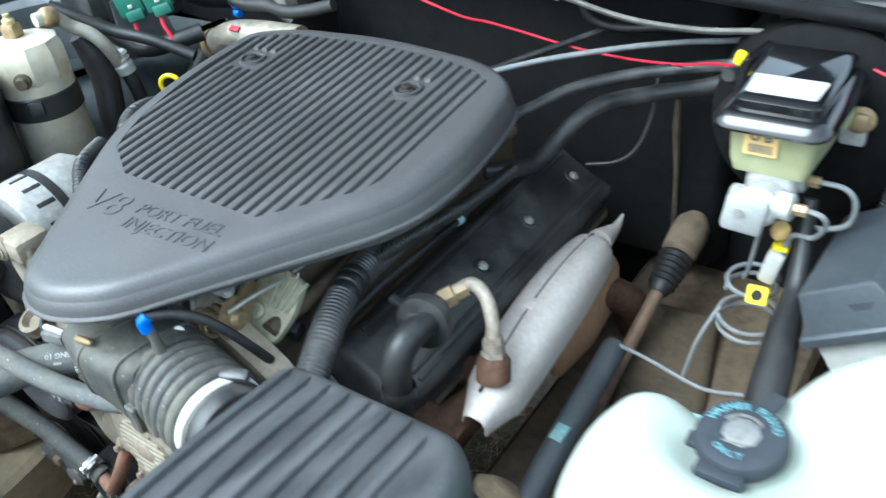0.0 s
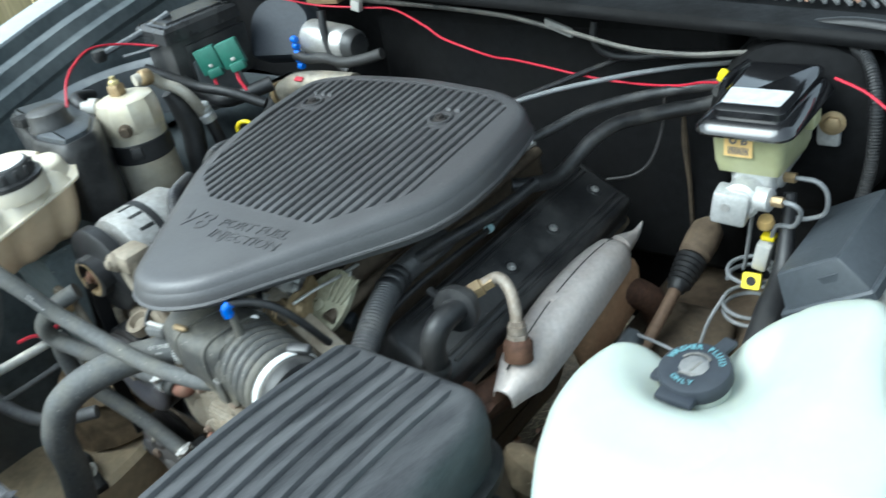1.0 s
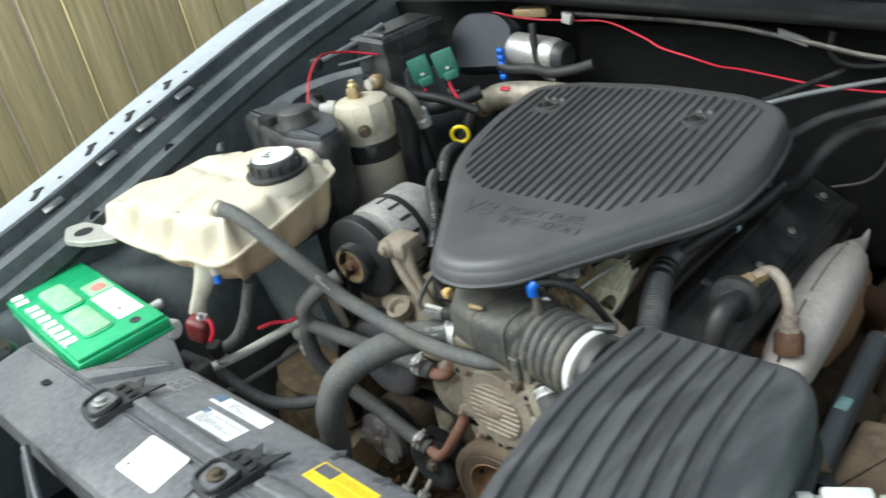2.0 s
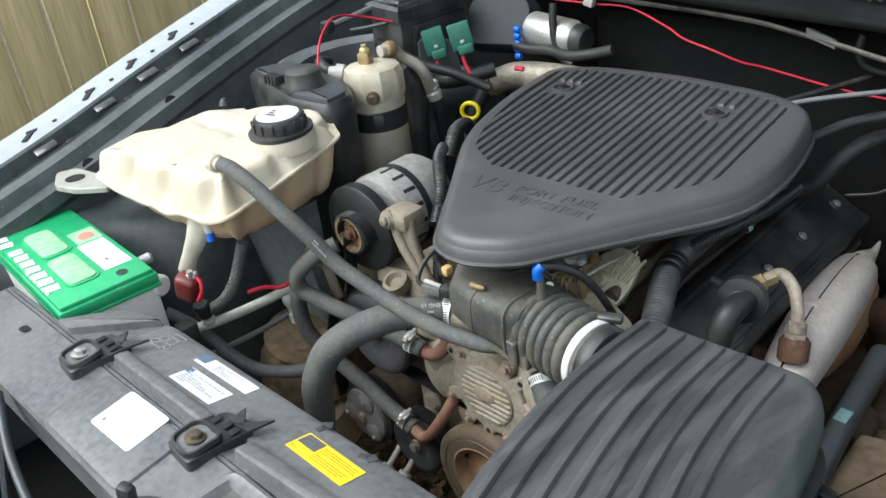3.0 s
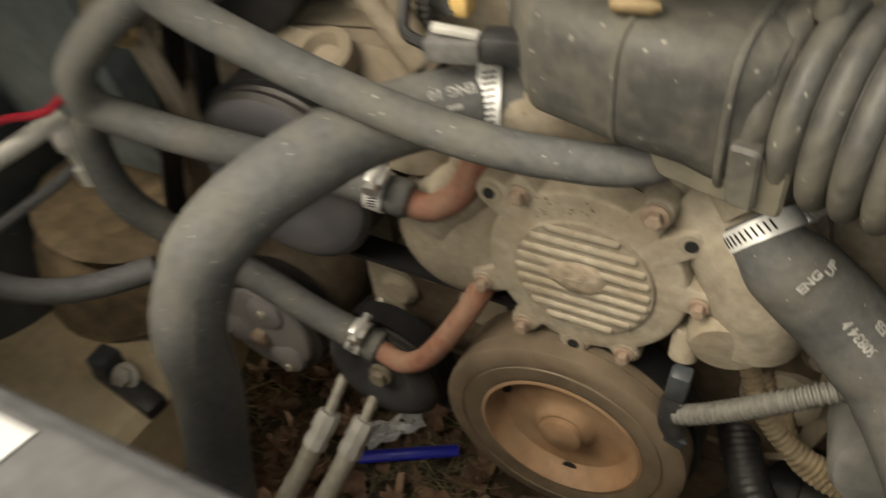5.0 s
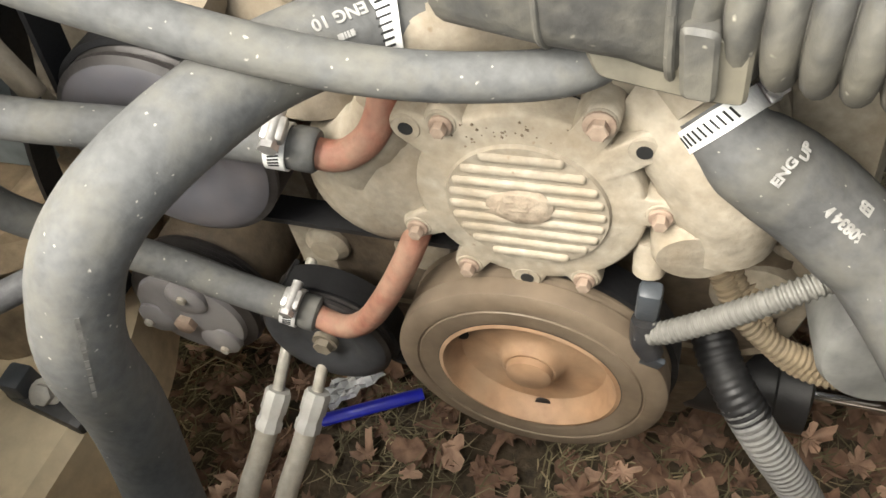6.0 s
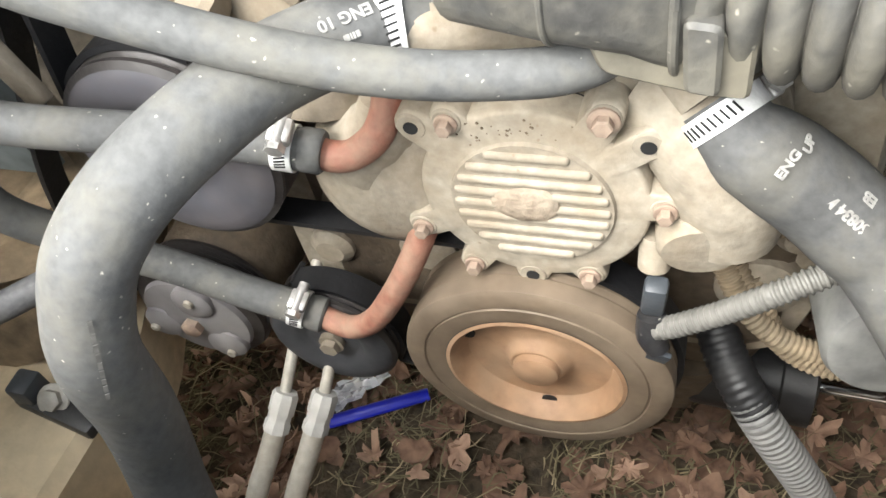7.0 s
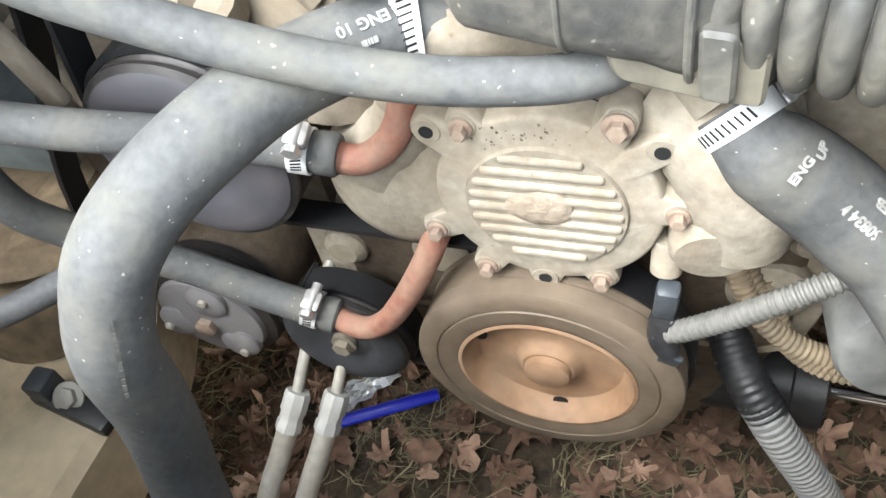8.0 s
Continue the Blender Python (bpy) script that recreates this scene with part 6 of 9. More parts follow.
    pts = [(-0.315, -0.079, 0.920), (-0.289, -0.078, 0.917), (-0.254, -0.073, 0.899), (-0.205, -0.064, 0.863), (-0.176, -0.049, 0.827), (-0.150, -0.034, 0.789), (-0.112, -0.021, 0.762), (-0.066, -0.011, 0.740), (-0.019, 0.000, 0.722), (0.029, 0.013, 0.711), (0.074, 0.029, 0.708), (0.10, 0.06, 0.715)]
    tube_part = part("hose", tube(pts, 0.0112, 18, 8), RUBBER, hose)
    p, a, n = toward(pts, 0.0108, 0.375, (0.5, -0.55, 0.55))
    part("print", placed(bars(2, 0.030, 0.008, 3), p, a, n), PALEINK, tube_part, "worn white print")


def build_battery():
    bat = thing("battery", (-0.47, -0.27, 0.60), "green topped car battery with a pale grey case and worn decals", "battery")
    c = Vector((-0.603, -0.236, -0.045))
    m = Matrix.Translation(c) @ turn(0, 0, -4)
    wh = lambda v: m @ Vector((v.x * 1.11, v.y * 0.94, v.z))
    part("case", bend(box((0, 0, 0.6985), (0.327, 0.150, 0.180), 0.008), wh), BATCASE, bat, "grey plastic case")
    top = part("top", bend(box((0, 0, 0.7965), (0.335, 0.158, 0.019), 0.004), wh), GREEN, bat, "bright green lid")
    part("step", bend(box((0.038, 0.0, 0.8085), (0.250, 0.150, 0.008), 0.0025), wh), GREEN, top)
    part("rim", bend(box((0, 0, 0.7855), (0.337, 0.160, 0.006), 0.002), wh), GREEN, top)
    for x, y in ((-0.045, -0.012), (0.070, -0.016)):
        o = rounded([(x - 0.05, y - 0.024), (x + 0.05, y - 0.024), (x + 0.05, y + 0.024), (x - 0.05, y + 0.024)], 0.014, 4)
        plug = part("cell_cover", bend(slab(o, [(0.8115, 0), (0.8165, 0.0015), (0.8175, 0.004)]), wh), PALEGREEN, top, "scuffed pale green cell cover")
        part("edge", bend(slab(inset(o, -0.004), [(0.811, 0), (0.8145, 0.0005)]), wh), GREEN, plug)
    part("date_label", bend(placed(sticker(0.108, 0.046, 0.003), (0.060, 0.043, 0.8128), (1, 0, 0), (0, 0, 1)), wh), WHITE, top, "white paper label")
    part("label_print", bend(placed(bars(2, 0.016, 0.010, 4), (0.085, 0.040, 0.8134), (1, 0.1, 0), (0, 0, 1)), wh), INK, top)
    part("round_decal", bend(lathe((-0.022, 0.048, 0.8130), (0, 0, 1), [(0.014, 0), (0.014, 0.0005)], 20), wh), material("faded_red_decal", (0.55, 0.22, 0.18), 0.5, grain=0.3, scale=200), top, "faded red round decal")
    part("decal_ground", bend(placed(sticker(0.050, 0.044, 0.004), (-0.024, 0.047, 0.8125), (1, 0, 0), (0, 0, 1)), wh), PALEGREEN, top)
    part("vent_eye", bend(lathe((0.138, 0.036, 0.8125), (0, 0, 1), [(0.008, 0), (0.009, 0.001), (0.007, 0.0015)], 18), wh), BLACK, top)
    for k in range(10):
        part("brand_bar", bend(box((-0.135 + 0.0262 * k, -0.060, 0.8132 if k > 2 else 0.8072), (0.019, 0.022, 0.0010), 0.0, turn(0, 0, -8)), wh), WHITE, top, "worn white lettering shape")
    for k in range(6):
        part("brand_bar", bend(box((0.03 + 0.016 * k, -0.0715 - 0.0005, 0.8132), (0.010, 0.004, 0.0008), 0.0), wh), WHITE, top)
    part("terminal_boss", lathe((-0.438, -0.178, 0.732), (1, 0.3, 0.05), [(0.016, 0), (0.017, 0.004), (0.017, 0.019), (0.013, 0.023)], 22), BATCASE, bat, "white plastic terminal boss")
    part("terminal_boss", lathe((-0.50, -0.163, 0.745), (0.2, 1, 0.05), [(0.008, 0), (0.009, 0.016), (0.006, 0.02)], 14), ALLOY, bat)
    part("hold_down", box((-0.41, -0.16, 0.63), (0.03, 0.03, 0.06), 0.005), BLACK, bat)
    cab = thing("battery_cable", (-0.37, -0.15, 0.65), "dark red cable terminal with a bare clamp", "cable")
    part("cover", box((-0.380, -0.150, 0.733), (0.036, 0.028, 0.046), 0.009, turn(10, 18, 25), 3), REDDARK, cab)
    part("clamp", box((-0.372, -0.144, 0.752), (0.020, 0.014, 0.009), 0.003, turn(15, 0, 30)), STEEL, cab)
    part("stud", lathe((-0.368, -0.148, 0.752), (0.2, 0.1, 1), [(0.0042, 0), (0.0042, 0.012)], 8), STEEL, cab)
    part("red_lead", tube([(-0.366, -0.142, 0.752), (-0.356, -0.140, 0.745), (-0.352, -0.144, 0.730), (-0.358, -0.150, 0.716)], 0.0034, 10), RED, cab)
    part("red_lead", tube([(-0.45, -0.02, 0.63), (-0.42, -0.005, 0.642), (-0.385, 0.01, 0.648), (-0.362, 0.025, 0.668)], 0.0036, 8), RED, cab)
    tray = thing("battery_tray", (-0.47, -0.26, 0.58), "black battery tray bolted to the apron", "tray")
    part("tray", box((-0.600, -0.236, 0.560), (0.40, 0.17, 0.018), 0.004, turn(0, 0, -4)), BLACK, tray)
    part("strut", box((-0.60, -0.25, 0.505), (0.12, 0.05, 0.10), 0.006), BLACK, tray)


RELAYLID = material("satin_black_lid", (0.030, 0.030, 0.031), 0.30, grain=0.15, scale=90, dust=(0.07, 0.07, 0.07), amount=0.35, patch=10)
YELLOWBRASS = material("yellow_brass", (0.50, 0.42, 0.20), 0.5, metal=0.4, grain=0.2, scale=120, dust=(0.45, 0.38, 0.22), amount=0.4)


def build_ac():
    acc = thing("accumulator", (-0.432, 0.312, 0.70), "tarnished aluminium air conditioning can with a black strap", "accumulator")
    c = Vector((-0.432, 0.312, 0))
    part("can", lathe(c, (0, 0, 1), [(0.044, 0.70), (0.051, 0.71), (0.0515, 0.80), (0.0515, 0.905)], 36), ACCUM, acc)
    part("head", lathe(c, (0, 0, 1), [(0.0525, 0.880), (0.0550, 0.888), (0.0550, 0.920), (0.050, 0.935), (0.038, 0.939)], 10), ACCUM, acc, "ten-sided cast head", 20)
    part("strap", lathe(c, (0, 0, 1), [(0.0518, 0.828), (0.054, 0.830), (0.054, 0.862), (0.0518, 0.864)], 36, False), SOFTBLACK, acc, "black strap")
    part("strap_buckle", box((-0.392, 0.278, 0.850), (0.02, 0.012, 0.022), 0.003, turn(0, 0, 45)), BLACK, acc)
    part("switch", lathe((-0.398, 0.278, 0.893), (0.7, -0.7, -0.05), [(0.012, -0.006), (0.012, 0.008), (0.008, 0.009), (0.008, 0.018)], 14), CASTDARK, acc)
    part("inlet_block", box((-0.445, 0.312, 0.948), (0.024, 0.022, 0.022), 0.005, turn(0, 0, 20)), BRASS, acc)
    part("inlet_cap", lathe((-0.445, 0.312, 0.956), (0, 0, 1), [(0.009, 0), (0.009, 0.008), (0.005, 0.011), (0.005, 0.016)], 12), YELLOWBRASS, acc)
    part("side_stub", lathe((-0.470, 0.282, 0.925), (-0.8, -0.5, 0.15), [(0.013, 0), (0.016, 0.002), (0.016, 0.016), (0.012, 0.018), (0.010, 0.03)], 18), PALECASE, acc)
    part("wire", tube([(-0.495, 0.268, 0.930), (-0.52, 0.27, 0.938), (-0.55, 0.29, 0.935), (-0.58, 0.33, 0.92)], 0.010, 10), SOFTBLACK, acc)
    line = thing("ac_line", (-0.45, 0.46, 0.75), "dull aluminium refrigerant line with a crimped hose end", "pipe")
    part("pipe", tube([(-0.450, 0.352, 0.948), (-0.448, 0.378, 0.946), (-0.446, 0.400, 0.924), (-0.432, 0.418, 0.908), (-0.424, 0.430, 0.888), (-0.430, 0.444, 0.862), (-0.440, 0.455, 0.841)], 0.0105, 14), ACLINE, line)
    part("brass_fitting", lathe((-0.448, 0.362, 0.949), (0.05, 0.8, -0.15), [(0.012, 0), (0.015, 0.004), (0.015, 0.018), (0.012, 0.022)], 8), BRASS, line)
    ax = Vector((0.012, 0.02, -0.1)).normalized()
    part("crimp", lathe((-0.4385, 0.454, 0.862), ax, [(0.0135, 0), (0.0162, 0.004), (0.0135, 0.008), (0.0162, 0.012), (0.0135, 0.018), (0.0162, 0.022), (0.0150, 0.036)], 18), ALLOY, line)
    part("hose", tube([(-0.434, 0.460, 0.83), (-0.431, 0.466, 0.79), (-0.429, 0.470, 0.747), (-0.41, 0.48, 0.70), (-0.37, 0.46, 0.66)], 0.0118, 14), SOFTBLACK, line)
    bag = thing("insulated_hose", (-0.41, 0.42, 0.75), "black foam wrapped hose behind the accumulator", "hose")
    part("hose", tube([(-0.465, 0.415, 0.90), (-0.46, 0.425, 0.87), (-0.455, 0.43, 0.82), (-0.45, 0.42, 0.77), (-0.44, 0.41, 0.70)], [0.014, 0.020, 0.022, 0.022, 0.020], 14), SOFTBLACK, bag)
    res = thing("surge_reservoir", (-0.46, 0.19, 0.78), "black plastic reservoir with a ridged screw cap", "reservoir")
    o = rounded([(-0.318, 0.150), (-0.325, 0.215), (-0.40, 0.265), (-0.60, 0.30), (-0.64, 0.21), (-0.42, 0.145)], 0.02, 4)
    part("body", slab(o, [(0.78, 0.006), (0.90, 0.0), (0.916, 0.002), (0.922, 0.008)]), BLACK, res)
    part("step", slab(inset(o, 0.012), [(0.915, 0), (0.928, 0.002), (0.930, 0.006)]), SLATE, res)
    part("cap", lathe((-0.432, 0.195, 0.928), (0, 0, 1), [(0.036, 0), (0.036, 0.006), (0.033, 0.010), (0.031, 0.028), (0.026, 0.032), (0.0, 0.0325)], 26, False), BLACK, res, "black screw cap")
    part("rib_clip", join(*[box((-0.515 + 0.010 * k, 0.180, 0.936), (0.004, 0.024, 0.016), 0.001) for k in range(4)], box((-0.50, 0.190, 0.935), (0.044, 0.004, 0.016), 0.001)), BLACK, res)
    part("blue_terminal", join(*[box((-0.505 + 0.013 * k, 0.235 + 0.006 * (k % 2), 0.938), (0.012, 0.010, 0.012), 0.003, turn(0, 20 * k, 25 * k)) for k in range(3)]), BLUE, res, "blue crimp terminals")
    res.location.x -= 0.042
    rw = thing("red_lead", (-0.55, 0.3, 0.9), "thin red wire arched over the wheelhouse", "wire")
    part("wire", tube([(-0.49, 0.238, 0.942), (-0.505, 0.26, 0.975), (-0.535, 0.30, 0.992), (-0.575, 0.36, 0.998), (-0.575, 0.42, 0.985), (-0.54, 0.47, 0.965)], 0.0022, 8), RED, rw)
    fb = thing("relay_box", (-0.60, 0.60, 0.86), "black relay box with a glossy lid", "relay box")
    e1 = Vector((0.06, 1.0, 0.02)).normalized()
    e2 = Vector((-1.0, 0.06, 0.06))
    e2 = (e2 - e1 * e2.dot(e1)).normalized()
    m = Matrix.Translation((-0.600, 0.590, 0.955)) @ Matrix((e1, e2, e1.cross(e2))).transposed().to_4x4()
    bx = lambda v: m @ v
    part("case", bend(box((0, 0, -0.04), (0.165, 0.100, 0.090), 0.006), bx), BLACK, fb)
    part("lid", bend(slab(rounded([(-0.092, -0.056), (0.092, -0.056), (0.092, 0.056), (-0.092, 0.056)], 0.006, 3), [(0.004, 0), (0.026, 0.002), (0.033, 0.010), (0.034, 0.014)]), bx), RELAYLID, fb, "glossy black lid", 25)
    part("lid_step", bend(slab(rounded([(-0.070, -0.034), (0.070, -0.034), (0.070, 0.034), (-0.070, 0.034)], 0.006, 3), [(0.033, 0), (0.038, 0.003)]), bx), RELAYLID, fb)
    part("bracket", bend(box((0.02, -0.05, -0.06), (0.15, 0.012, 0.10), 0.004), bx), BLACK, fb)
    rel = thing("relay", (-0.513, 0.553, 0.87), "dark green plug-in relay with a red lead", "relay", "relays")
    faced = Matrix.Translation((-0.513, 0.553, 0.905)) @ turn(-4, -12, 42) @ Matrix.Translation((0.513, -0.553, -0.905))
    out = lambda v: faced @ v
    part("body", bend(box((-0.513, 0.553, 0.908), (0.044, 0.018, 0.052), 0.003), out), TEAL, rel)
    part("step", bend(box((-0.510, 0.548, 0.882), (0.030, 0.020, 0.018), 0.003), out), TEAL, rel)
    part("clip", bend(box((-0.512, 0.5425, 0.898), (0.008, 0.003, 0.006), 0.001), out), PALECASE, rel)
    part("lead", tube([(-0.508, 0.548, 0.876), (-0.502, 0.545, 0.858), (-0.488, 0.545, 0.836)], 0.0036, 8), RED, rel)
    copy_thing(rel, Matrix.Translation((-0.448, 0.563, 0.884)))
    wiper = thing("wiper_motor", (-0.36, 0.74, 0.85), "silver wiper motor on a slate gear cover", "motor")
    ax = Vector((0.97, -0.05, -0.08)).normalized()
    part("motor_can", lathe((-0.405, 0.735, 0.897), ax, [(0.034, 0), (0.036, 0.004), (0.036, 0.105), (0.030, 0.116), (0.020, 0.118)], 30), STEEL, wiper, "bright silver motor can")
    part("end_cap", lathe((-0.296, 0.73, 0.888), ax, [(0.031, 0), (0.031, 0.020), (0.024, 0.030)], 22), BLACK, wiper)
    part("gear_cover", bend(slab(rounded([(-0.085, -0.055), (0.075, -0.055), (0.075, 0.04), (0.03, 0.075), (-0.05, 0.075), (-0.085, 0.04)], 0.025, 4), [(-0.03, 0), (0.018, 0.002), (0.028, 0.008)]), lambda v: Matrix.Translation((-0.490, 0.745, 0.895)) @ turn(62, 0, 14) @ v), DARKSLATE, wiper, "slate plastic gear cover")
    part("blue_plug", join(*[lathe((-0.418, 0.695, 0.905 - 0.014 * k), (1, -0.2, 0), [(0.007, 0), (0.008, 0.006), (0.006, 0.014)], 10) for k in range(5)]), BLUE, wiper, "blue terminal row")
    part("lead", tube([(-0.33, 0.71, 0.96), (-0.325, 0.70, 0.91), (-0.31, 0.70, 0.86), (-0.28, 0.70, 0.845)], 0.008, 10), SOFTBLACK, wiper)
    part("lead", tube([(-0.42, 0.695, 0.872), (-0.38, 0.69, 0.868), (-0.33, 0.69, 0.872), (-0.29, 0.70, 0.862), (-0.24, 0.71, 0.868), (-0.20, 0.72, 0.878)], 0.011, 10), SOFTBLACK, wiper)
    part("bracket", box((-0.37, 0.765, 0.968), (0.08, 0.03, 0.02), 0.005, turn(0, 0, 8)), BRASS, wiper)
    part("clip", box((-0.275, 0.755, 0.958), (0.022, 0.014, 0.022), 0.003, turn(0, 15, 0)), PALECASE, wiper)
    pipe = thing("heater_duct", (-0.36, 0.69, 0.80), "crumpled foil wrapped pipe behind the engine cover", "pipe")
    part("foil_wrap", tube([(-0.45, 0.665, 0.800), (-0.40, 0.668, 0.817), (-0.33, 0.672, 0.823), (-0.25, 0.68, 0.823)], [0.026, 0.028, 0.028, 0.026], 18), material("grimy_foil", (0.25, 0.23, 0.19), 0.5, metal=0.4, grain=0.25, scale=70, dust=(0.33, 0.27, 0.2), amount=0.5, patch=18, bump=0.6), pipe)
    part("red_tag", box((-0.375, 0.648, 0.841), (0.022, 0.010, 0.004), 0.001, turn(30, 0, 0)), RED, pipe)
    part("collar", lathe((-0.455, 0.665, 0.797), (-1, -0.1, -0.35), [(0.029, 0), (0.029, 0.012), (0.022, 0.014)], 20), BRASS, pipe)
    h = thing("evaporator_hose", (-0.44, 0.6, 0.7), "black rubber hose curling behind the engine", "hose")
    part("hose", tube([(-0.46, 0.663, 0.808), (-0.475, 0.645, 0.78), (-0.465, 0.60, 0.745), (-0.43, 0.55, 0.72), (-0.38, 0.50, 0.69)], 0.017, 14), SOFTBLACK, h)
    part("hose", tube([(-0.55, 0.50, 0.88), (-0.51, 0.52, 0.85), (-0.48, 0.53, 0.835), (-0.44, 0.55, 0.84), (-0.40, 0.60, 0.85)], 0.015, 14), SOFTBLACK, h)
    part("hose", tube([(-0.56, 0.44, 0.93), (-0.53, 0.46, 0.91), (-0.49, 0.49, 0.88), (-0.43, 0.52, 0.86), (-0.37, 0.55, 0.83)], 0.010, 12), SOFTBLACK, h)
    dip = thing("oil_dipstick", (-0.373, 0.491, 0.68), "yellow looped dipstick handle on a thin tube", "dipstick")
    ring = [(-0.373 + 0.015 * math.cos(t), 0.491 + 0.008 * math.cos(t), 0.802 + 0.016 * math.sin(t)) for t in (2 * math.pi * k / 16 for k in range(17))]
    part("handle", tube(ring, 0.0042, 10, 2), YELLOWP, dip, "yellow loop handle")
    part("stick", tube([(-0.375, 0.489, 0.786), (-0.365, 0.475, 0.75), (-0.33, 0.455, 0.69)], 0.004, 8), BLACK, dip)
    rod = thing("hood_strut_arm", (-0.66, 0.50, 0.95), "slim grey bracket arm beside the relay box", "bracket")
    part("arm", tube([(-0.60, 0.555, 1.0), (-0.64, 0.50, 0.975), (-0.685, 0.44, 0.955)], 0.007, 8), SLATE, rod)
    part("knob", lathe((-0.695, 0.43, 0.95), (0, 0, 1), [(0.012, -0.01), (0.016, 0), (0.014, 0.012)], 12), BLACK, rod)
    part("arm", tube([(-0.57, 0.53, 0.955), (-0.62, 0.49, 0.945), (-0.66, 0.46, 0.94)], 0.004, 8), SLATE, rod)


def build_alternator():
    alt = thing("alternator", (-0.21, 0.13, 0.68), "dusty alloy alternator with a large black pulley fan", "alternator")
    c = Vector((-0.231, 0.048, 0.772))
    ax = Vector((-0.03, 1.0, 0.0)).normalized()
    part("case", lathe(c + ax * 0.06, ax, [(0.050, 0), (0.066, 0.004), (0.069, 0.012), (0.069, 0.050), (0.064, 0.052), (0.064, 0.060), (0.069, 0.062), (0.069, 0.11), (0.058, 0.125), (0.03, 0.128)], 40), ALTCASE, alt)
    part("dark_band", lathe(c + ax * 0.1095, ax, [(0.0645, 0), (0.0698, 0.001), (0.0698, 0.013), (0.0645, 0.014)], 40, False), SOFTBLACK, alt, "black stator band")
    for k in range(16):
        t = 2 * math.pi * k / 16
        d = Vector((math.cos(t), 0, math.sin(t)))
        part("cooling_slot", box(c + ax * 0.098 + d * 0.0675, (0.004, 0.024, 0.0065), 0.001, Euler((0, -t, 0)).to_matrix().to_4x4()), DARKGAP, alt)
    part("fan", lathe(c + ax * 0.024, ax, [(0.035, -0.004), (0.066, 0.0), (0.070, 0.003), (0.070, 0.020), (0.066, 0.023), (0.05, 0.024)], 44), SOFTBLACK, alt, "black fan disc")
    pul = part("pulley", lathe(c + ax * 0.004, ax, [(0.024, 0.0), (0.030, 0.0), (0.0335, 0.002), (0.0335, 0.004), (0.031, 0.006), (0.0335, 0.008), (0.031, 0.010), (0.0335, 0.012), (0.031, 0.014), (0.0335, 0.016), (0.031, 0.018), (0.0335, 0.020), (0.036, 0.024), (0.036, 0.032)], 40, False), BLACK, alt)
    part("pulley_face", lathe(c + ax * 0.004, ax, [(0.0295, -0.0008), (0.0250, -0.0008), (0.0240, 0.003), (0.0235, 0.012), (0.0, 0.012)], 32, False), BRASS, pul, "tan dished pulley face")
    part("shaft_nut", join(lathe(c + ax * 0.014, ax * -1, [(0.013, 0), (0.013, 0.006)], 6), lathe(c + ax * 0.010, ax * -1, [(0.007, 0), (0.007, 0.009)], 14)), RUST, pul, "rusty shaft nut")
    # cast bracket with a forked leg
    part("bracket_head", box((-0.130, 0.082, 0.818), (0.048, 0.046, 0.030), 0.009), BRACKET, alt)
    part("bracket_boss", lathe((-0.141, 0.070, 0.818), (0, -1, 0.1), [(0.014, 0), (0.014, 0.012), (0.012, 0.014)], 18), BRACKET, alt)
    bolt(alt, (-0.141, 0.056, 0.8195), (0, -1, 0.1), 0.0075, BRACKET)
    part("bracket_leg", tube([(-0.140, 0.075, 0.815), (-0.130, 0.068, 0.785), (-0.108, 0.068, 0.75), (-0.080, 0.072, 0.715)], [0.012, 0.0075, 0.0075, 0.012], 10), BRACKET, alt)
    part("bracket_leg", tube([(-0.114, 0.075, 0.818), (-0.104, 0.072, 0.78), (-0.090, 0.072, 0.745), (-0.076, 0.074, 0.712)], [0.010, 0.0065, 0.0065, 0.010], 10), BRACKET, alt)
    part("bracket_web", rings(bmesh.new(), [[Vector((x, 0.070 + d, z)) for d in (0.0, 0.010) for x in ((a, b) if d == 0 else (b, a))] for a, b, z in ((-0.135, -0.112, 0.815), (-0.126, -0.102, 0.78), (-0.106, -0.090, 0.748), (-0.084, -0.076, 0.718))]), BRACKET, alt)
    part("lower_casting", slab(rounded([(-0.22, 0.07), (-0.08, 0.06), (-0.05, 0.12), (-0.20, 0.15)], 0.02, 4), [(0.63, 0), (0.70, 0.006), (0.715, 0.015)]), BRACKET, alt)
    part("boss", lathe((-0.145, 0.06, 0.712), (0, -0.4, 0.9), [(0.020, -0.01), (0.020, 0.006), (0.014, 0.008), (0.010, 0.0)], 20), BRACKET, alt)
    part("tensioner_arm", box((-0.292, 0.030, 0.735), (0.04, 0.012, 0.030), 0.004, turn(0, 25, 15)), BRACKET, alt)
    bolt(alt, (-0.278, 0.022, 0.728), (0.3, -1, 0.1), 0.008, BRASS)
    part("tensioner_arm", box((-0.272, 0.034, 0.690), (0.018, 0.010, 0.070), 0.003, turn(0, -18, 0)), BRACKET, alt)
    wires = thing("alternator_wiring", (-0.1, 0.13, 0.72), "bundle of black looms beside the alternator bracket", "wiring")
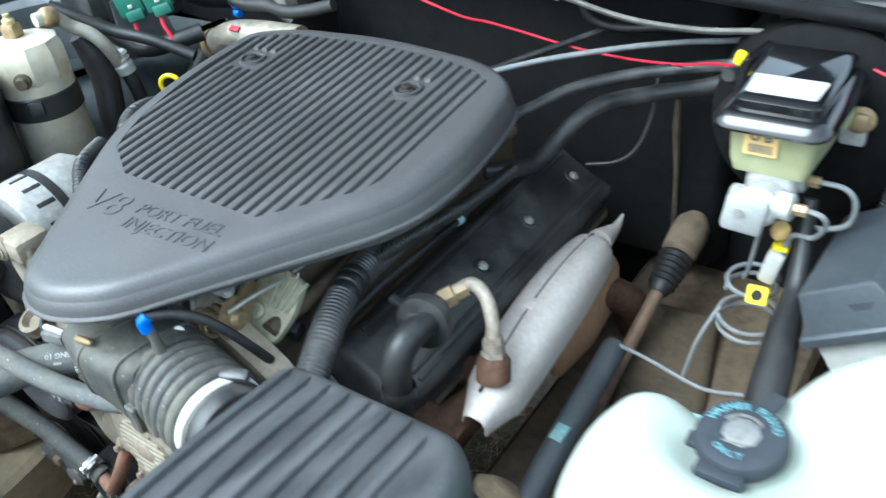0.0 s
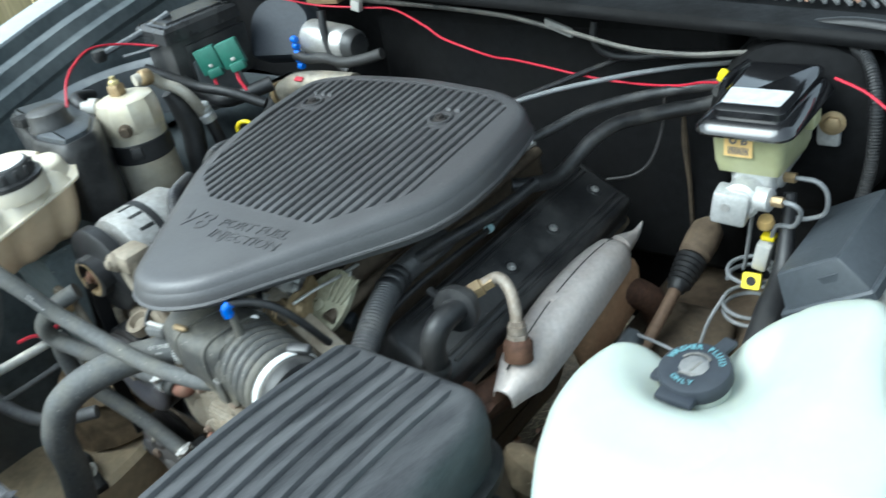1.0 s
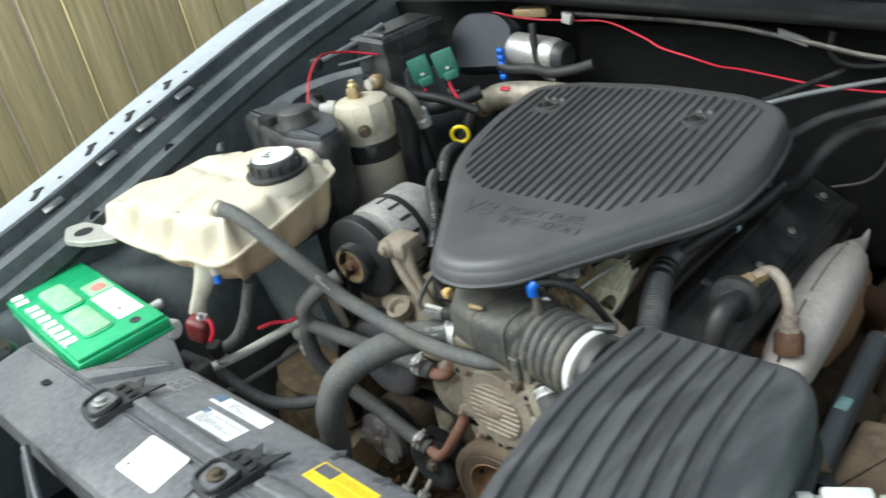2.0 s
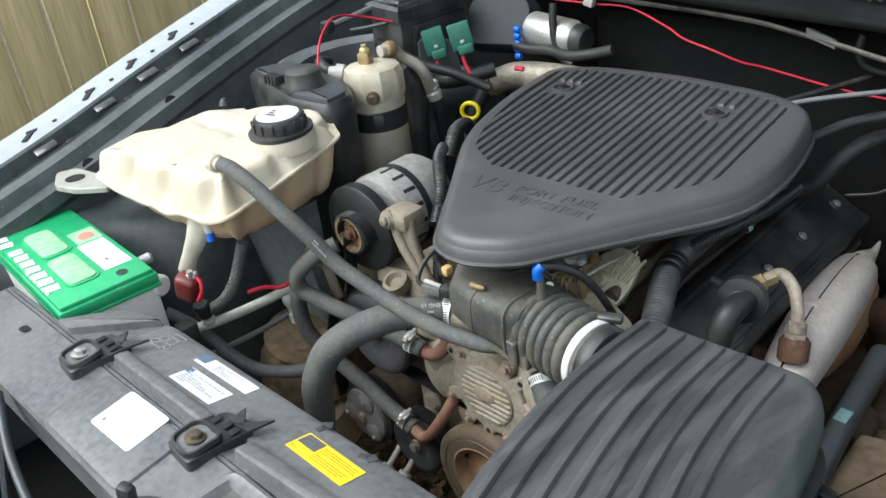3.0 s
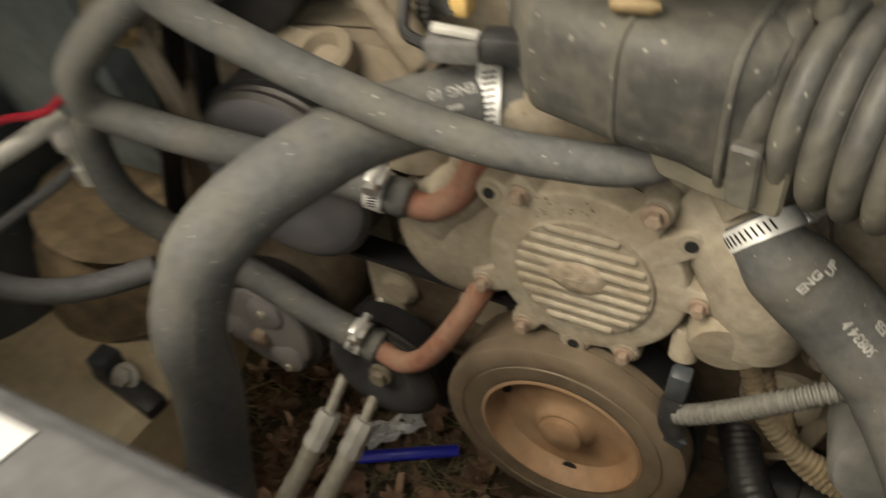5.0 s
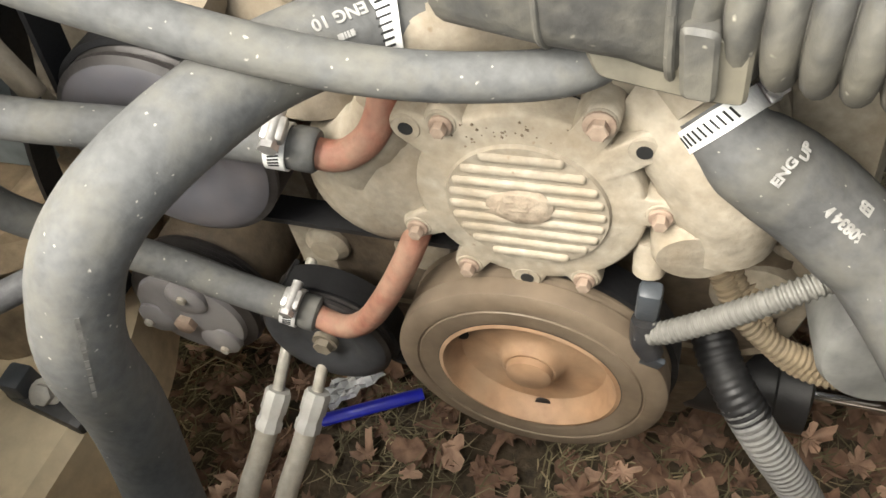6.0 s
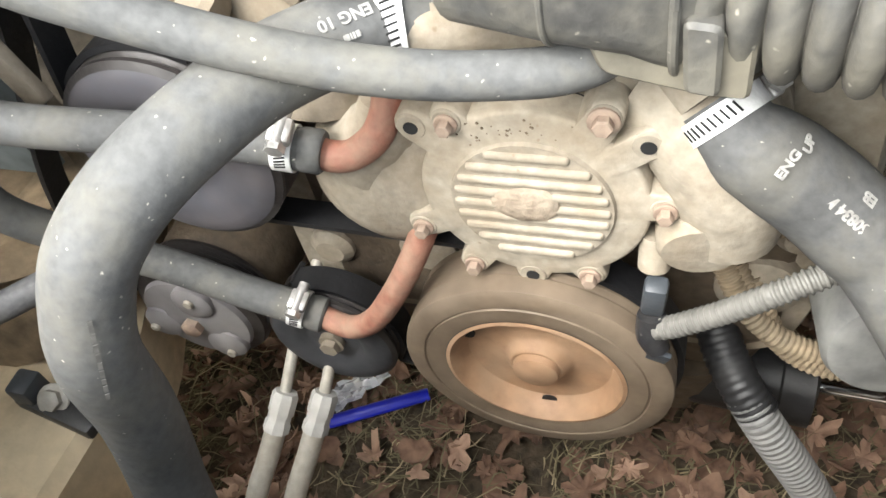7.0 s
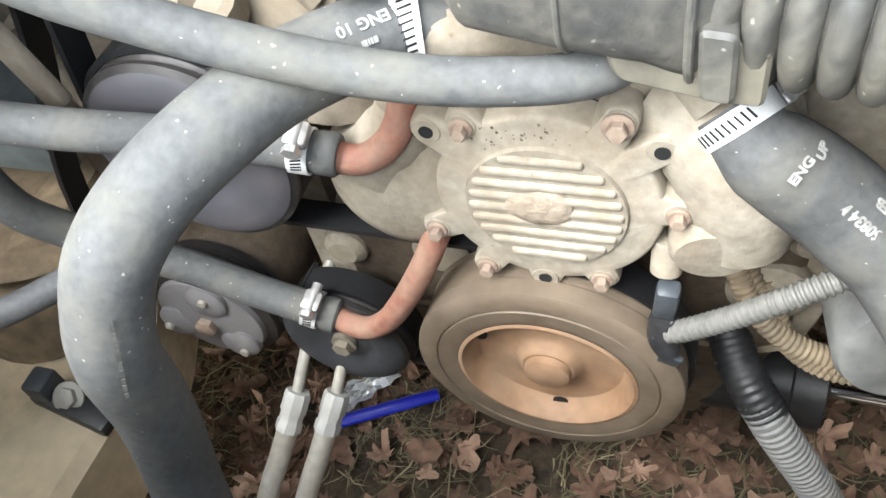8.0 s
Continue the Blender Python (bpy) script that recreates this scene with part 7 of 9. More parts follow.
    for pts, r in (([(-0.075, 0.085, 0.705), (-0.085, 0.09, 0.74), (-0.085, 0.11, 0.78), (-0.10, 0.16, 0.80)], 0.0065), ([(-0.06, 0.08, 0.745), (-0.075, 0.085, 0.765), (-0.075, 0.10, 0.795), (-0.09, 0.14, 0.82)], 0.0075), ([(-0.09, 0.12, 0.72), (-0.11, 0.13, 0.76), (-0.115, 0.15, 0.80), (-0.12, 0.20, 0.82)], 0.009), ([(-0.135, 0.16, 0.80), (-0.14, 0.17, 0.83), (-0.17, 0.20, 0.85), (-0.22, 0.26, 0.84)], 0.010), ([(-0.14, 0.15, 0.77), (-0.16, 0.19, 0.80), (-0.21, 0.22, 0.80), (-0.27, 0.25, 0.77)], 0.012), ([(-0.25, 0.30, 0.80), (-0.27, 0.34, 0.83), (-0.30, 0.40, 0.82), (-0.33, 0.44, 0.79)], 0.012)):
        part("loom", tube(pts, r, 12, 6, 0.004, 0.0009), LOOM, wires)
    part("plug", box((-0.055, 0.082, 0.752), (0.012, 0.014, 0.014), 0.003), TAGTAN, wires)


build_coolant_tank()
build_battery()
build_ac()
build_alternator()


# ---- front of the engine: pump, pulleys, hoses, radiator panel ----
FORE = Vector((0, -1, 0))


def build_pump():
    wp = thing("water_pump", (0.037, 0.08, 0.50), "dirty cast alloy water pump with a ribbed round cover", "water pump")
    cx, cz = 0.037, 0.597
    part("housing", bend(slab(rounded([(-0.125, 0.520), (-0.06, 0.505), (0.15, 0.515), (0.175, 0.58), (0.165, 0.655), (0.12, 0.70), (0.03, 0.735), (-0.06, 0.70), (-0.11, 0.64)], 0.03, 5), [(0.0, 0.008), (0.008, 0.0), (0.05, 0.0)]), lambda v: Vector((v.x, 0.088 + v.z, v.y))), CAST, wp)
    part("left_volute", lathe((-0.062, 0.092, 0.578), (-0.08, -1, 0.02), [(0.058, 0), (0.056, 0.02), (0.046, 0.034), (0.030, 0.042), (0.0, 0.044)], 30, False), CAST, wp)
    part("left_neck", tube([(-0.075, 0.075, 0.60), (-0.055, 0.070, 0.625), (-0.050, 0.072, 0.645)], [0.03, 0.022, 0.016], 16), CAST, wp)
    part("right_body", tube([(0.095, 0.085, 0.655), (0.125, 0.072, 0.640), (0.140, 0.070, 0.605), (0.142, 0.070, 0.565)], [0.030, 0.036, 0.036, 0.030], 20), CAST, wp)
    part("right_boss", lathe((0.126, 0.075, 0.577), (0.12, -1, -0.15), [(0.025, 0), (0.024, 0.030), (0.021, 0.035), (0.012, 0.036), (0.0, 0.036)], 28, False), CAST, wp)
    part("outlet_neck", tube([(0.085, 0.085, 0.676), (0.105, 0.080, 0.683), (0.119, 0.068, 0.673), (0.127, 0.061, 0.666)], [0.024, 0.0200, 0.0190, 0.0188], 18), CAST, wp)
    part("thermostat_housing", tube([(0.055, 0.085, 0.690), (0.03, 0.075, 0.706), (0.00, 0.062, 0.706), (-0.035, 0.047, 0.709)], [0.034, 0.028, 0.023, 0.021], 20), CAST, wp)
    part("web", tube([(0.02, 0.085, 0.675), (0.05, 0.078, 0.668), (0.095, 0.080, 0.672)], [0.010, 0.008, 0.010], 10), CAST, wp)
    ears = [(-0.026, 0.648, "hole"), (-0.005, 0.653, "bolt"), (0.078, 0.662, "big"), (0.100, 0.646, "hole"), (0.110, 0.600, "bolt"), (0.068, 0.536, "bolt"), (0.032, 0.530, "hole"), (-0.005, 0.535, "bolt"), (-0.034, 0.566, "bolt")]

    def reach(t):
        """The plate's edge at an angle: a circle that swells softly into each ear."""
        total = math.exp(0.0662 * 420)
        for x, z, _ in ears:
            far, at = math.hypot(x - cx, z - cz), math.atan2(z - cz, x - cx)
            off = far * math.sin(t - at)
            if math.cos(t - at) > 0 and abs(off) < 0.0105:
                total += math.exp((far * math.cos(t - at) + math.sqrt(0.0105 ** 2 - off * off)) * 420)
        return math.log(total) / 420

    edge = [Vector((cx + reach(radians(2 * k)) * math.cos(radians(2 * k)), cz + reach(radians(2 * k)) * math.sin(radians(2 * k)))) for k in range(180)]
    ringed = lambda share, y: [Vector((cx + (p.x - cx) * share, y, cz + (p.y - cz) * share)) for p in edge]
    plate = rings(bmesh.new(), [ringed(1.0, 0.090), ringed(1.0, 0.0475), ringed(0.99, 0.0455), ringed(0.965, 0.0446), ringed(0.90, 0.0443), [Vector((cx + 0.049 * math.cos(radians(2 * k)), 0.0432, cz + 0.049 * math.sin(radians(2 * k)))) for k in range(180)]])
    cover = part("cover_plate", plate, CAST, wp, "", 50)
    part("gasket_line", lathe((cx, 0.066, cz), FORE, [(0.0672, 0), (0.0672, 0.0012)], 48, False), DARKGAP, cover)
    part("raised_disc", lathe((cx, 0.043, cz), FORE, [(0.0475, 0), (0.0465, 0.0025), (0.0, 0.0025)], 40, False), CAST, cover)
    for k in range(9):
        z = cz - 0.0385 + 0.0096 * k
        half = math.sqrt(max(0.0, 0.0450 ** 2 - (z - cz) ** 2))
        part("rib", box((cx, 0.0408, z), (2 * half, 0.0050, 0.0060), 0.0024, None, 4), CAST, cover)
    badge = bmesh.new()
    bmesh.ops.create_icosphere(badge, subdivisions=2, radius=1)
    for v in badge.verts:
        q = 1 + 0.18 * noise.noise(v.co * 1.7)
        v.co = Vector((cx - 0.002 + v.co.x * 0.021 * q, 0.0392 + v.co.y * 0.0024, cz + 0.003 + v.co.z * 0.014 * q))
    part("centre_boss", badge, material("stained_casting", (0.27, 0.215, 0.16), 0.75, grain=0.25, scale=160, dust=(0.36, 0.31, 0.24), amount=0.5, patch=60, bump=0.5), cover, "rough stained centre boss")
    for x, z, what in ears:
        e = Vector((x, 0.060, z))
        part("ear", lathe(e, FORE, [(0.0092, 0.0), (0.0092, 0.0148), (0.0080, 0.0166)], 20), CAST, cover)
        if what == "hole":
            part("hole", lathe(e, FORE, [(0.0042, 0.0165), (0.0042, 0.0172), (0.0, 0.0172)], 16, False), DARKGAP, cover)
        else:
            bolt(cover, e + FORE * 0.0166, (0.05, -1, 0.08), 0.0056 if what == "big" else 0.0044, BOLTRUST, h=0.008)
    part("plug", lathe((0.105, 0.052, 0.560), (0, -0.25, -1), [(0.0095, -0.01), (0.0095, 0.014), (0.008, 0.015)], 16), CAST, wp, "pale sealed sensor boss")
    rnd = random.Random(31)
    grit = bmesh.new()
    for k in range(46):
        x, z, s = cx - 0.012 + rnd.gauss(0, 0.016), cz + 0.050 + rnd.gauss(0, 0.0055), rnd.uniform(0.0003, 0.0008)
        grit = join(grit, box((x, 0.0437, z), (2 * s, s, 1.6 * s), 0, turn(0, rnd.uniform(0, 90), 0)))
    tagged(part("rust_grit", grit, MUDDY, cover, "loose rust grit caught above the fins"), kind="stuff")
    sensor = thing("coolant_sensor_lead", (0.12, 0.03, 0.47), "taped grey sensor plug with a dusty corrugated lead", "connector")
    part("plug", box((0.107, 0.040, 0.528), (0.0145, 0.0135, 0.032), 0.0035, turn(8, 4, 0)), SLATE, sensor)
    part("tape", tube([(0.106, 0.038, 0.512), (0.107, 0.034, 0.495), (0.112, 0.030, 0.485)], [0.0090, 0.0100, 0.0075], 10), LOOM, sensor)
    part("tape_tail", box((0.112, 0.029, 0.480), (0.014, 0.004, 0.012), 0.001, turn(10, 20, 0)), SLATE, sensor)
    part("corrugated_lead", tube([(0.103, 0.035, 0.501), (0.117, 0.032, 0.509), (0.144, 0.031, 0.531), (0.175, 0.032, 0.558), (0.213, 0.047, 0.575)], 0.0075, 12, 6, 0.0042, 0.0012), LEADLOOM, sensor)
    eng = thing("timing_cover", (0.03, 0.12, 0.35), "pale dusty timing cover casting behind the pump", "timing cover")
    part("cover", bend(slab(rounded([(-0.20, 0.36), (0.20, 0.36), (0.23, 0.50), (0.22, 0.72), (0.10, 0.79), (-0.08, 0.78), (-0.20, 0.70)], 0.04, 4), [(0, 0.006), (0.01, 0), (0.03, 0)]), lambda v: Vector((v.x, 0.118 + v.z, v.y))), CAST, eng)
    for x, z, r in ((-0.12, 0.50, 0.03), (-0.155, 0.45, 0.02), (0.17, 0.46, 0.03), (0.19, 0.52, 0.018), (-0.07, 0.46, 0.025)):
        part("boss", lathe((x, 0.122, z), FORE, [(r, 0), (r * 0.95, 0.016), (r * 0.6, 0.022)], 20), CAST, eng)


def pulley(name, centre, r, label, grooves=0, depth=0.03, face=None, hub=True, mat=None):
    """A turned belt pulley that faces forward; grooves behind its front lip."""
    c = Vector(centre)
    t = thing(name, (c.x, c.y + depth / 2, c.z - r), label, "pulley", "belt pulleys")
    prof = [(r * 0.93, 0.0), (r, -0.003)]
    if grooves:
        prof += [(r, -0.006)]
        w = (depth - 0.008) / grooves
        for k in range(grooves):
            prof += [(r - 0.003, -0.007 - w * (k + 0.5)), (r, -0.007 - w * (k + 1))]
    prof += [(r, -depth), (r * 0.9, -depth)]
    part("rim", lathe(c, FORE, prof, 56, False), mat or PULLEY, t)
    part("face", lathe(c, FORE, [(r * 0.94, 0.0), (r * 0.88, 0.0022), (r * 0.78, 0.0034), (r * 0.62, 0.0026), (r * 0.50, 0.0), (r * 0.44, -0.003), (r * 0.38, -0.0036), (0.0, -0.003)], 48, False), face or mat or PULLEY, t)
    if hub:
        part("centre_bolt", join(lathe(c + FORE * -0.003, FORE, [(0.011, 0), (0.011, 0.005)], 18), lathe(c + FORE * 0.002, FORE, [(0.008, 0), (0.008, 0.006)], 6)), BRACKET, t)
    return t


def build_pulleys():
    damper = thing("crank_damper", (0.028, 0.06, 0.333), "rust-dusted crankshaft damper with an orange rusty hub", "damper")
    c = Vector((0.028, 0.028, 0.430))
    outer = [(0.066, -0.001), (0.070, 0.0), (0.0795, 0.0), (0.0802, -0.0012), (0.0812, -0.0012), (0.0818, 0.0), (0.0915, 0.0), (0.0962, -0.003), (0.0968, -0.006), (0.0968, -0.016)]
    for k in range(6):
        outer += [(0.0925, -0.018 - 0.0036 * k), (0.0960, -0.0198 - 0.0036 * k)]
    part("ring", lathe(c, FORE, outer + [(0.0962, -0.045), (0.08, -0.047)], 72, False), DAMPER, damper)
    part("rubber_joint", lathe(c, FORE, [(0.0672, -0.0010), (0.0640, -0.0016)], 64, False), BELT, damper)
    part("hub", lathe(c, FORE, [(0.0655, -0.0008), (0.0625, 0.0), (0.0600, -0.003), (0.0570, -0.012), (0.0530, -0.017), (0.040, -0.019), (0.028, -0.017), (0.024, -0.015), (0.0215, -0.010), (0.019, -0.008), (0.016, -0.008), (0.012, -0.009), (0.0, -0.009)], 64, False), DAMPERHUB, damper, "orange rusty hub")
    part("crank_bolt", lathe(c, FORE, [(0.0175, -0.010), (0.0165, -0.003), (0.012, -0.001), (0.0, 0.0)], 28, False), DAMPERHUB, damper)
    for t in (35, 155, 275):
        a = radians(t)
        part("hub_hole", lathe(c + Vector((0.0555 * math.cos(a), 0.0148, 0.0555 * math.sin(a))), FORE, [(0.006, 0), (0.006, 0.0012), (0, 0.0012)], 16, False), DARKGAP, damper)
    pulley("idler_pulley", (-0.194, 0.040, 0.611), 0.074, "smooth brown-black belt tensioner pulley", 6, 0.034, material("polished_brown_pulley", (0.050, 0.050, 0.058), 0.50, metal=0.0, grain=0.15, scale=30, dust=(0.085, 0.066, 0.058), amount=0.4, patch=7))
    pulley("grooved_idler", (-0.150, 0.050, 0.394), 0.056, "dark grooved idler pulley below the heater pipe", 6, 0.034, material("grey_idler_face", (0.045, 0.047, 0.052), 0.5, metal=0.2, grain=0.15, scale=60))
    ac = thing("ac_compressor", (-0.275, 0.12, 0.34), "brown-grey air conditioning compressor with a bolted front plate", "compressor")
    c = Vector((-0.284, 0.058, 0.390))
    outer = [(0.050, 0.0), (0.060, -0.004), (0.0625, -0.010)]
    for k in range(6):
        outer += [(0.0595, -0.012 - 0.0038 * k), (0.0625, -0.0139 - 0.0038 * k)]
    part("pulley", lathe(c, FORE, outer + [(0.0625, -0.036), (0.05, -0.038)], 56, False), PULLEY, ac)
    grey = material("purple_grey_clutch", (0.21, 0.20, 0.205), 0.55, metal=0.2, grain=0.15, scale=40, dust=(0.29, 0.27, 0.25), amount=0.4, patch=9)
    part("clutch_plate", lathe(c, FORE, [(0.052, -0.002), (0.050, 0.004), (0.044, 0.006), (0.030, 0.007), (0.024, 0.010), (0.0, 0.010)], 40, False), grey, ac)
    for t in (70, 190, 310):
        a = radians(t)
        d = Vector((math.cos(a), 0, math.sin(a)))
        part("clutch_lobe", lathe(c + d * 0.034 + FORE * 0.003, FORE, [(0.020, 0), (0.019, 0.006), (0.014, 0.0095), (0.0, 0.010)], 24, False), grey, ac)
        part("rivet", lathe(c + d * 0.042 + FORE * 0.013, FORE, [(0.0045, 0), (0.004, 0.003), (0.0, 0.004)], 14, False), ACLINE, ac)
    part("clutch_bolt", lathe(c + FORE * 0.010, FORE, [(0.010, 0), (0.010, 0.006), (0.007, 0.008)], 6), BOLTRUST, ac)
    part("body", lathe(c + Vector((0, 0.04, 0)), (0, 1, 0), [(0.055, 0), (0.060, 0.01), (0.060, 0.14), (0.05, 0.15)], 28), CASTDARK, ac)
    belt = thing("serpentine_belt", (-0.1, 0.07, 0.32), "black ribbed serpentine belt round the pulleys", "belt")

    def run(pts, y=0.070, w=0.0225, th=0.0042):
        bm = bmesh.new()
        loops = []
        line = spline([(x, y, z) for x, z in pts], 6) if len(pts) > 2 else [Vector((x, y, z)) for x, z in pts]
        for i, p in enumerate(line):
            a = (line[min(i + 1, len(line) - 1)] - line[max(i - 1, 0)]).normalized()
            n = a.cross(Vector((0, 1, 0))).normalized()
            loop = [p + Vector((0, -w / 2, 0)) + n * th / 2]
            for k in range(7):
                loop.append(p + Vector((0, -w / 2 + w * (k + 0.5) / 7 - w / 28, 0)) + n * (th / 2))
                loop.append(p + Vector((0, -w / 2 + w * (k + 0.5) / 7 + w / 28, 0)) + n * (th / 2))
            loop += [p + Vector((0, w / 2, 0)) + n * th / 2, p + Vector((0, w / 2, 0)) - n * th / 2, p + Vector((0, -w / 2, 0)) - n * th / 2]
            loops.append(loop)
        return rings(bm, loops)

    def arc(cx, cz, r, a0, a1, n=9):
        return [(cx + r * math.cos(radians(a0 + (a1 - a0) * k / n)), cz + r * math.sin(radians(a0 + (a1 - a0) * k / n))) for k in range(n + 1)]

    part("run", run([(-0.205, 0.536), (0.028, 0.529)]), BELT, belt)
    part("wrap", run(arc(-0.194, 0.611, 0.0765, 262, 62, 18), 0.063), BELT, belt)
    part("run", run([(-0.262, 0.646), (-0.252, 0.70), (-0.240, 0.765)], 0.060), BELT, belt)
    part("wrap", run(arc(-0.222, 0.768, 0.0345, 180, 0), 0.062), BELT, belt)
    part("run", run([(-0.258, 0.765), (-0.290, 0.675), (-0.350, 0.53), (-0.352, 0.40)], 0.064), BELT, belt)
    part("wrap", run(arc(-0.284, 0.390, 0.0645, 180, 290), 0.078), BELT, belt)
    part("run", run([(-0.262, 0.329), (-0.175, 0.448)], 0.078), BELT, belt)
    part("wrap", run(arc(-0.150, 0.394, 0.058, 115, -30), 0.072), BELT, belt)
    part("run", run([(-0.100, 0.365), (-0.03, 0.350)], 0.072), BELT, belt)
    part("wrap", run(arc(0.028, 0.430, 0.0985, 235, 450), 0.064), BELT, belt)
    mount = thing("accessory_bracket", (-0.30, 0.14, 0.45), "dusty tan cast bracket behind the drive belt", "bracket")
    part("casting", bend(slab(rounded([(-0.40, 0.47), (-0.20, 0.45), (-0.19, 0.70), (-0.30, 0.74), (-0.41, 0.66)], 0.03, 4), [(0.0, 0.006), (0.006, 0.0), (0.03, 0.0)]), lambda v: Vector((v.x, 0.125 + v.z, v.y))), BRACKET, mount)
    for x, z in ((-0.36, 0.64), (-0.33, 0.52), (-0.25, 0.50)):
        part("boss", lathe((x, 0.128, z), FORE, [(0.022, 0), (0.020, 0.012), (0.013, 0.016), (0.008, 0.010)], 20), BRACKET, mount)
    part("web", tube([(-0.36, 0.118, 0.64), (-0.34, 0.116, 0.58), (-0.33, 0.118, 0.52)], [0.010, 0.008, 0.010], 10), BRACKET, mount)


def build_hoses():
    up = thing("upper_radiator_hose", (-0.12, -0.05, 0.42), "thick dusty black upper radiator hose", "radiator hose")
    pts = [(0.005, 0.064, 0.706), (-0.025, 0.051, 0.712), (-0.069, 0.006, 0.715), (-0.093, -0.034, 0.712), (-0.114, -0.067, 0.701), (-0.129, -0.090, 0.683), (-0.139, -0.102, 0.658), (-0.145, -0.112, 0.627), (-0.151, -0.113, 0.571), (-0.157, -0.123, 0.510), (-0.149, -0.15, 0.45), (-0.136, -0.21, 0.421)]
    hose = part("hose", tube(pts, 0.0215, 26, 8), RUBBER, up)
    clamp(up, (-0.025, 0.051, 0.712), (0.9, 0.35, -0.05), 0.0218, (-0.1, 0.2, 1))
    p, a, n = toward(pts, 0.0217, 0.115, (0.35, -0.6, 0.65), 10)
    part("print", placed(lettering("ENG 10", 0.0082, 0.0002, 0.0002), p, a, n), PALEINK, hose, "worn white print")
    p, a, n = toward(pts, 0.0217, 0.13, (0.35, -0.6, 0.65), -14)
    tagged(part("print", placed(bars(1, 0.022, 0.005, 9), p, a, n), PALEINK, hose), kind="stuff")
    p, a, n = toward(pts, 0.0217, 0.50, (0.35, -0.75, 0.5), -28)
    tagged(part("print", placed(bars(1, 0.060, 0.004, 19, 0.5), p, a, n), FADEDINK, hose), "faded white print", kind="stuff")

    lo = thing("lower_radiator_hose", (0.2, 0.02, 0.45), "thick black moulded lower radiator hose with white numbers", "radiator hose")
    q = [(0.1290, 0.0595, 0.6645), (0.1337, 0.0555, 0.660), (0.140, 0.0505, 0.654), (0.149, 0.0485, 0.646), (0.164, 0.051, 0.632), (0.184, 0.053, 0.613), (0.204, 0.049, 0.595), (0.224, 0.042, 0.578), (0.259, 0.008, 0.540), (0.29, -0.04, 0.49), (0.32, -0.12, 0.42)]
    low = part("hose", tube(q, [0.0196, 0.0198, 0.0203, 0.0238, 0.0258, 0.0265, 0.0265, 0.0265, 0.0265, 0.026, 0.026], 26, 8), RUBBER, lo)
    clamp(lo, (0.1337, 0.0555, 0.660), (0.618, -0.524, -0.586), 0.0202, (0.7, 0.7, 0.1), 0.0118, face=(-0.45, -0.70, 0.45))

    for text, size, share, side, across in (("ENG", 0.0074, 0.088, -24, True), ("UP", 0.0074, 0.104, -52, True), ("10260834 MUL", 0.0080, 0.212, -19, False), ("EB", 0.0074, 0.222, -46, False)):
        p, a, n = toward(q, 0.0268, share, (-0.25, -0.85, 0.55), side)
        part("print", placed(lettering(text, size, 0.0002, 0.0003), p, n.cross(a) if across else a * -1, n), PALEINK, low, "white print")
    hu = thing("heater_pipe_hose", (-0.19, 0.0, 0.60), "grey rubber heater hose on a red oxide pipe", "heater hose", "heater hoses")
    pts = [(-0.235, 0.03, 0.765), (-0.255, 0.000, 0.752), (-0.280, -0.020, 0.722), (-0.284, -0.016, 0.692), (-0.257, -0.004, 0.675), (-0.223, 0.006, 0.664), (-0.193, 0.019, 0.652), (-0.164, 0.030, 0.641), (-0.132, 0.038, 0.633), (-0.098, 0.042, 0.626)]
    part("hose", tube(pts, 0.0128, 18, 6), RUBBER, hu)
    part("hose_end", lathe((-0.094, 0.043, 0.625), (1, 0.1, -0.2), [(0.0128, -0.006), (0.0135, -0.003), (0.0135, 0.007), (0.012, 0.009)], 20), RUBBER, hu)
    part("pipe", tube([(-0.092, 0.044, 0.624), (-0.080, 0.0445, 0.620), (-0.067, 0.046, 0.622), (-0.053, 0.051, 0.632), (-0.045, 0.058, 0.647), (-0.043, 0.066, 0.662)], 0.0096, 16), REDPIPE, hu, "red oxide pipe")
    clamp(hu, (-0.107, 0.041, 0.628), (1, 0.1, -0.2), 0.0132, (-0.1, -0.3, 1), 0.0125)
    hl = thing("bypass_hose", (-0.24, 0.03, 0.43), "lower grey rubber heater hose with a rusty pipe", "heater hose", "heater hoses")
    pts = [(-0.318, 0.002, 0.668), (-0.330, 0.000, 0.640), (-0.328, 0.002, 0.588), (-0.310, 0.016, 0.548), (-0.279, 0.030, 0.514), (-0.242, 0.040, 0.486), (-0.200, 0.044, 0.462), (-0.152, 0.046, 0.444)]
    part("hose", tube(pts, 0.0135, 18, 6), RUBBER, hl)
    part("hose_end", lathe((-0.148, 0.046, 0.443), (1, 0.02, -0.3), [(0.0135, -0.004), (0.0142, -0.001), (0.0142, 0.007), (0.012, 0.009)], 20), RUBBER, hl)
    part("pipe", tube([(-0.146, 0.046, 0.442), (-0.118, 0.040, 0.440), (-0.092, 0.036, 0.460), (-0.070, 0.038, 0.492), (-0.050, 0.046, 0.528), (-0.038, 0.055, 0.555)], 0.0092, 16), REDPIPE, hl, "rusty red pipe")
    clamp(hl, (-0.160, 0.046, 0.447), (1, 0.02, -0.35), 0.0140, (0.0, -0.25, 1), 0.0125)
    acl = thing("ac_high_line", (-0.45, -0.05, 0.58), "pale refrigerant line with a black capped service port", "pipe")
    part("pipe", tube([(-0.52, -0.19, 0.585), (-0.495, -0.132, 0.592), (-0.467, -0.081, 0.597), (-0.438, -0.026, 0.608), (-0.405, 0.035, 0.624)], 0.0085, 14), CREAMLINE, acl)
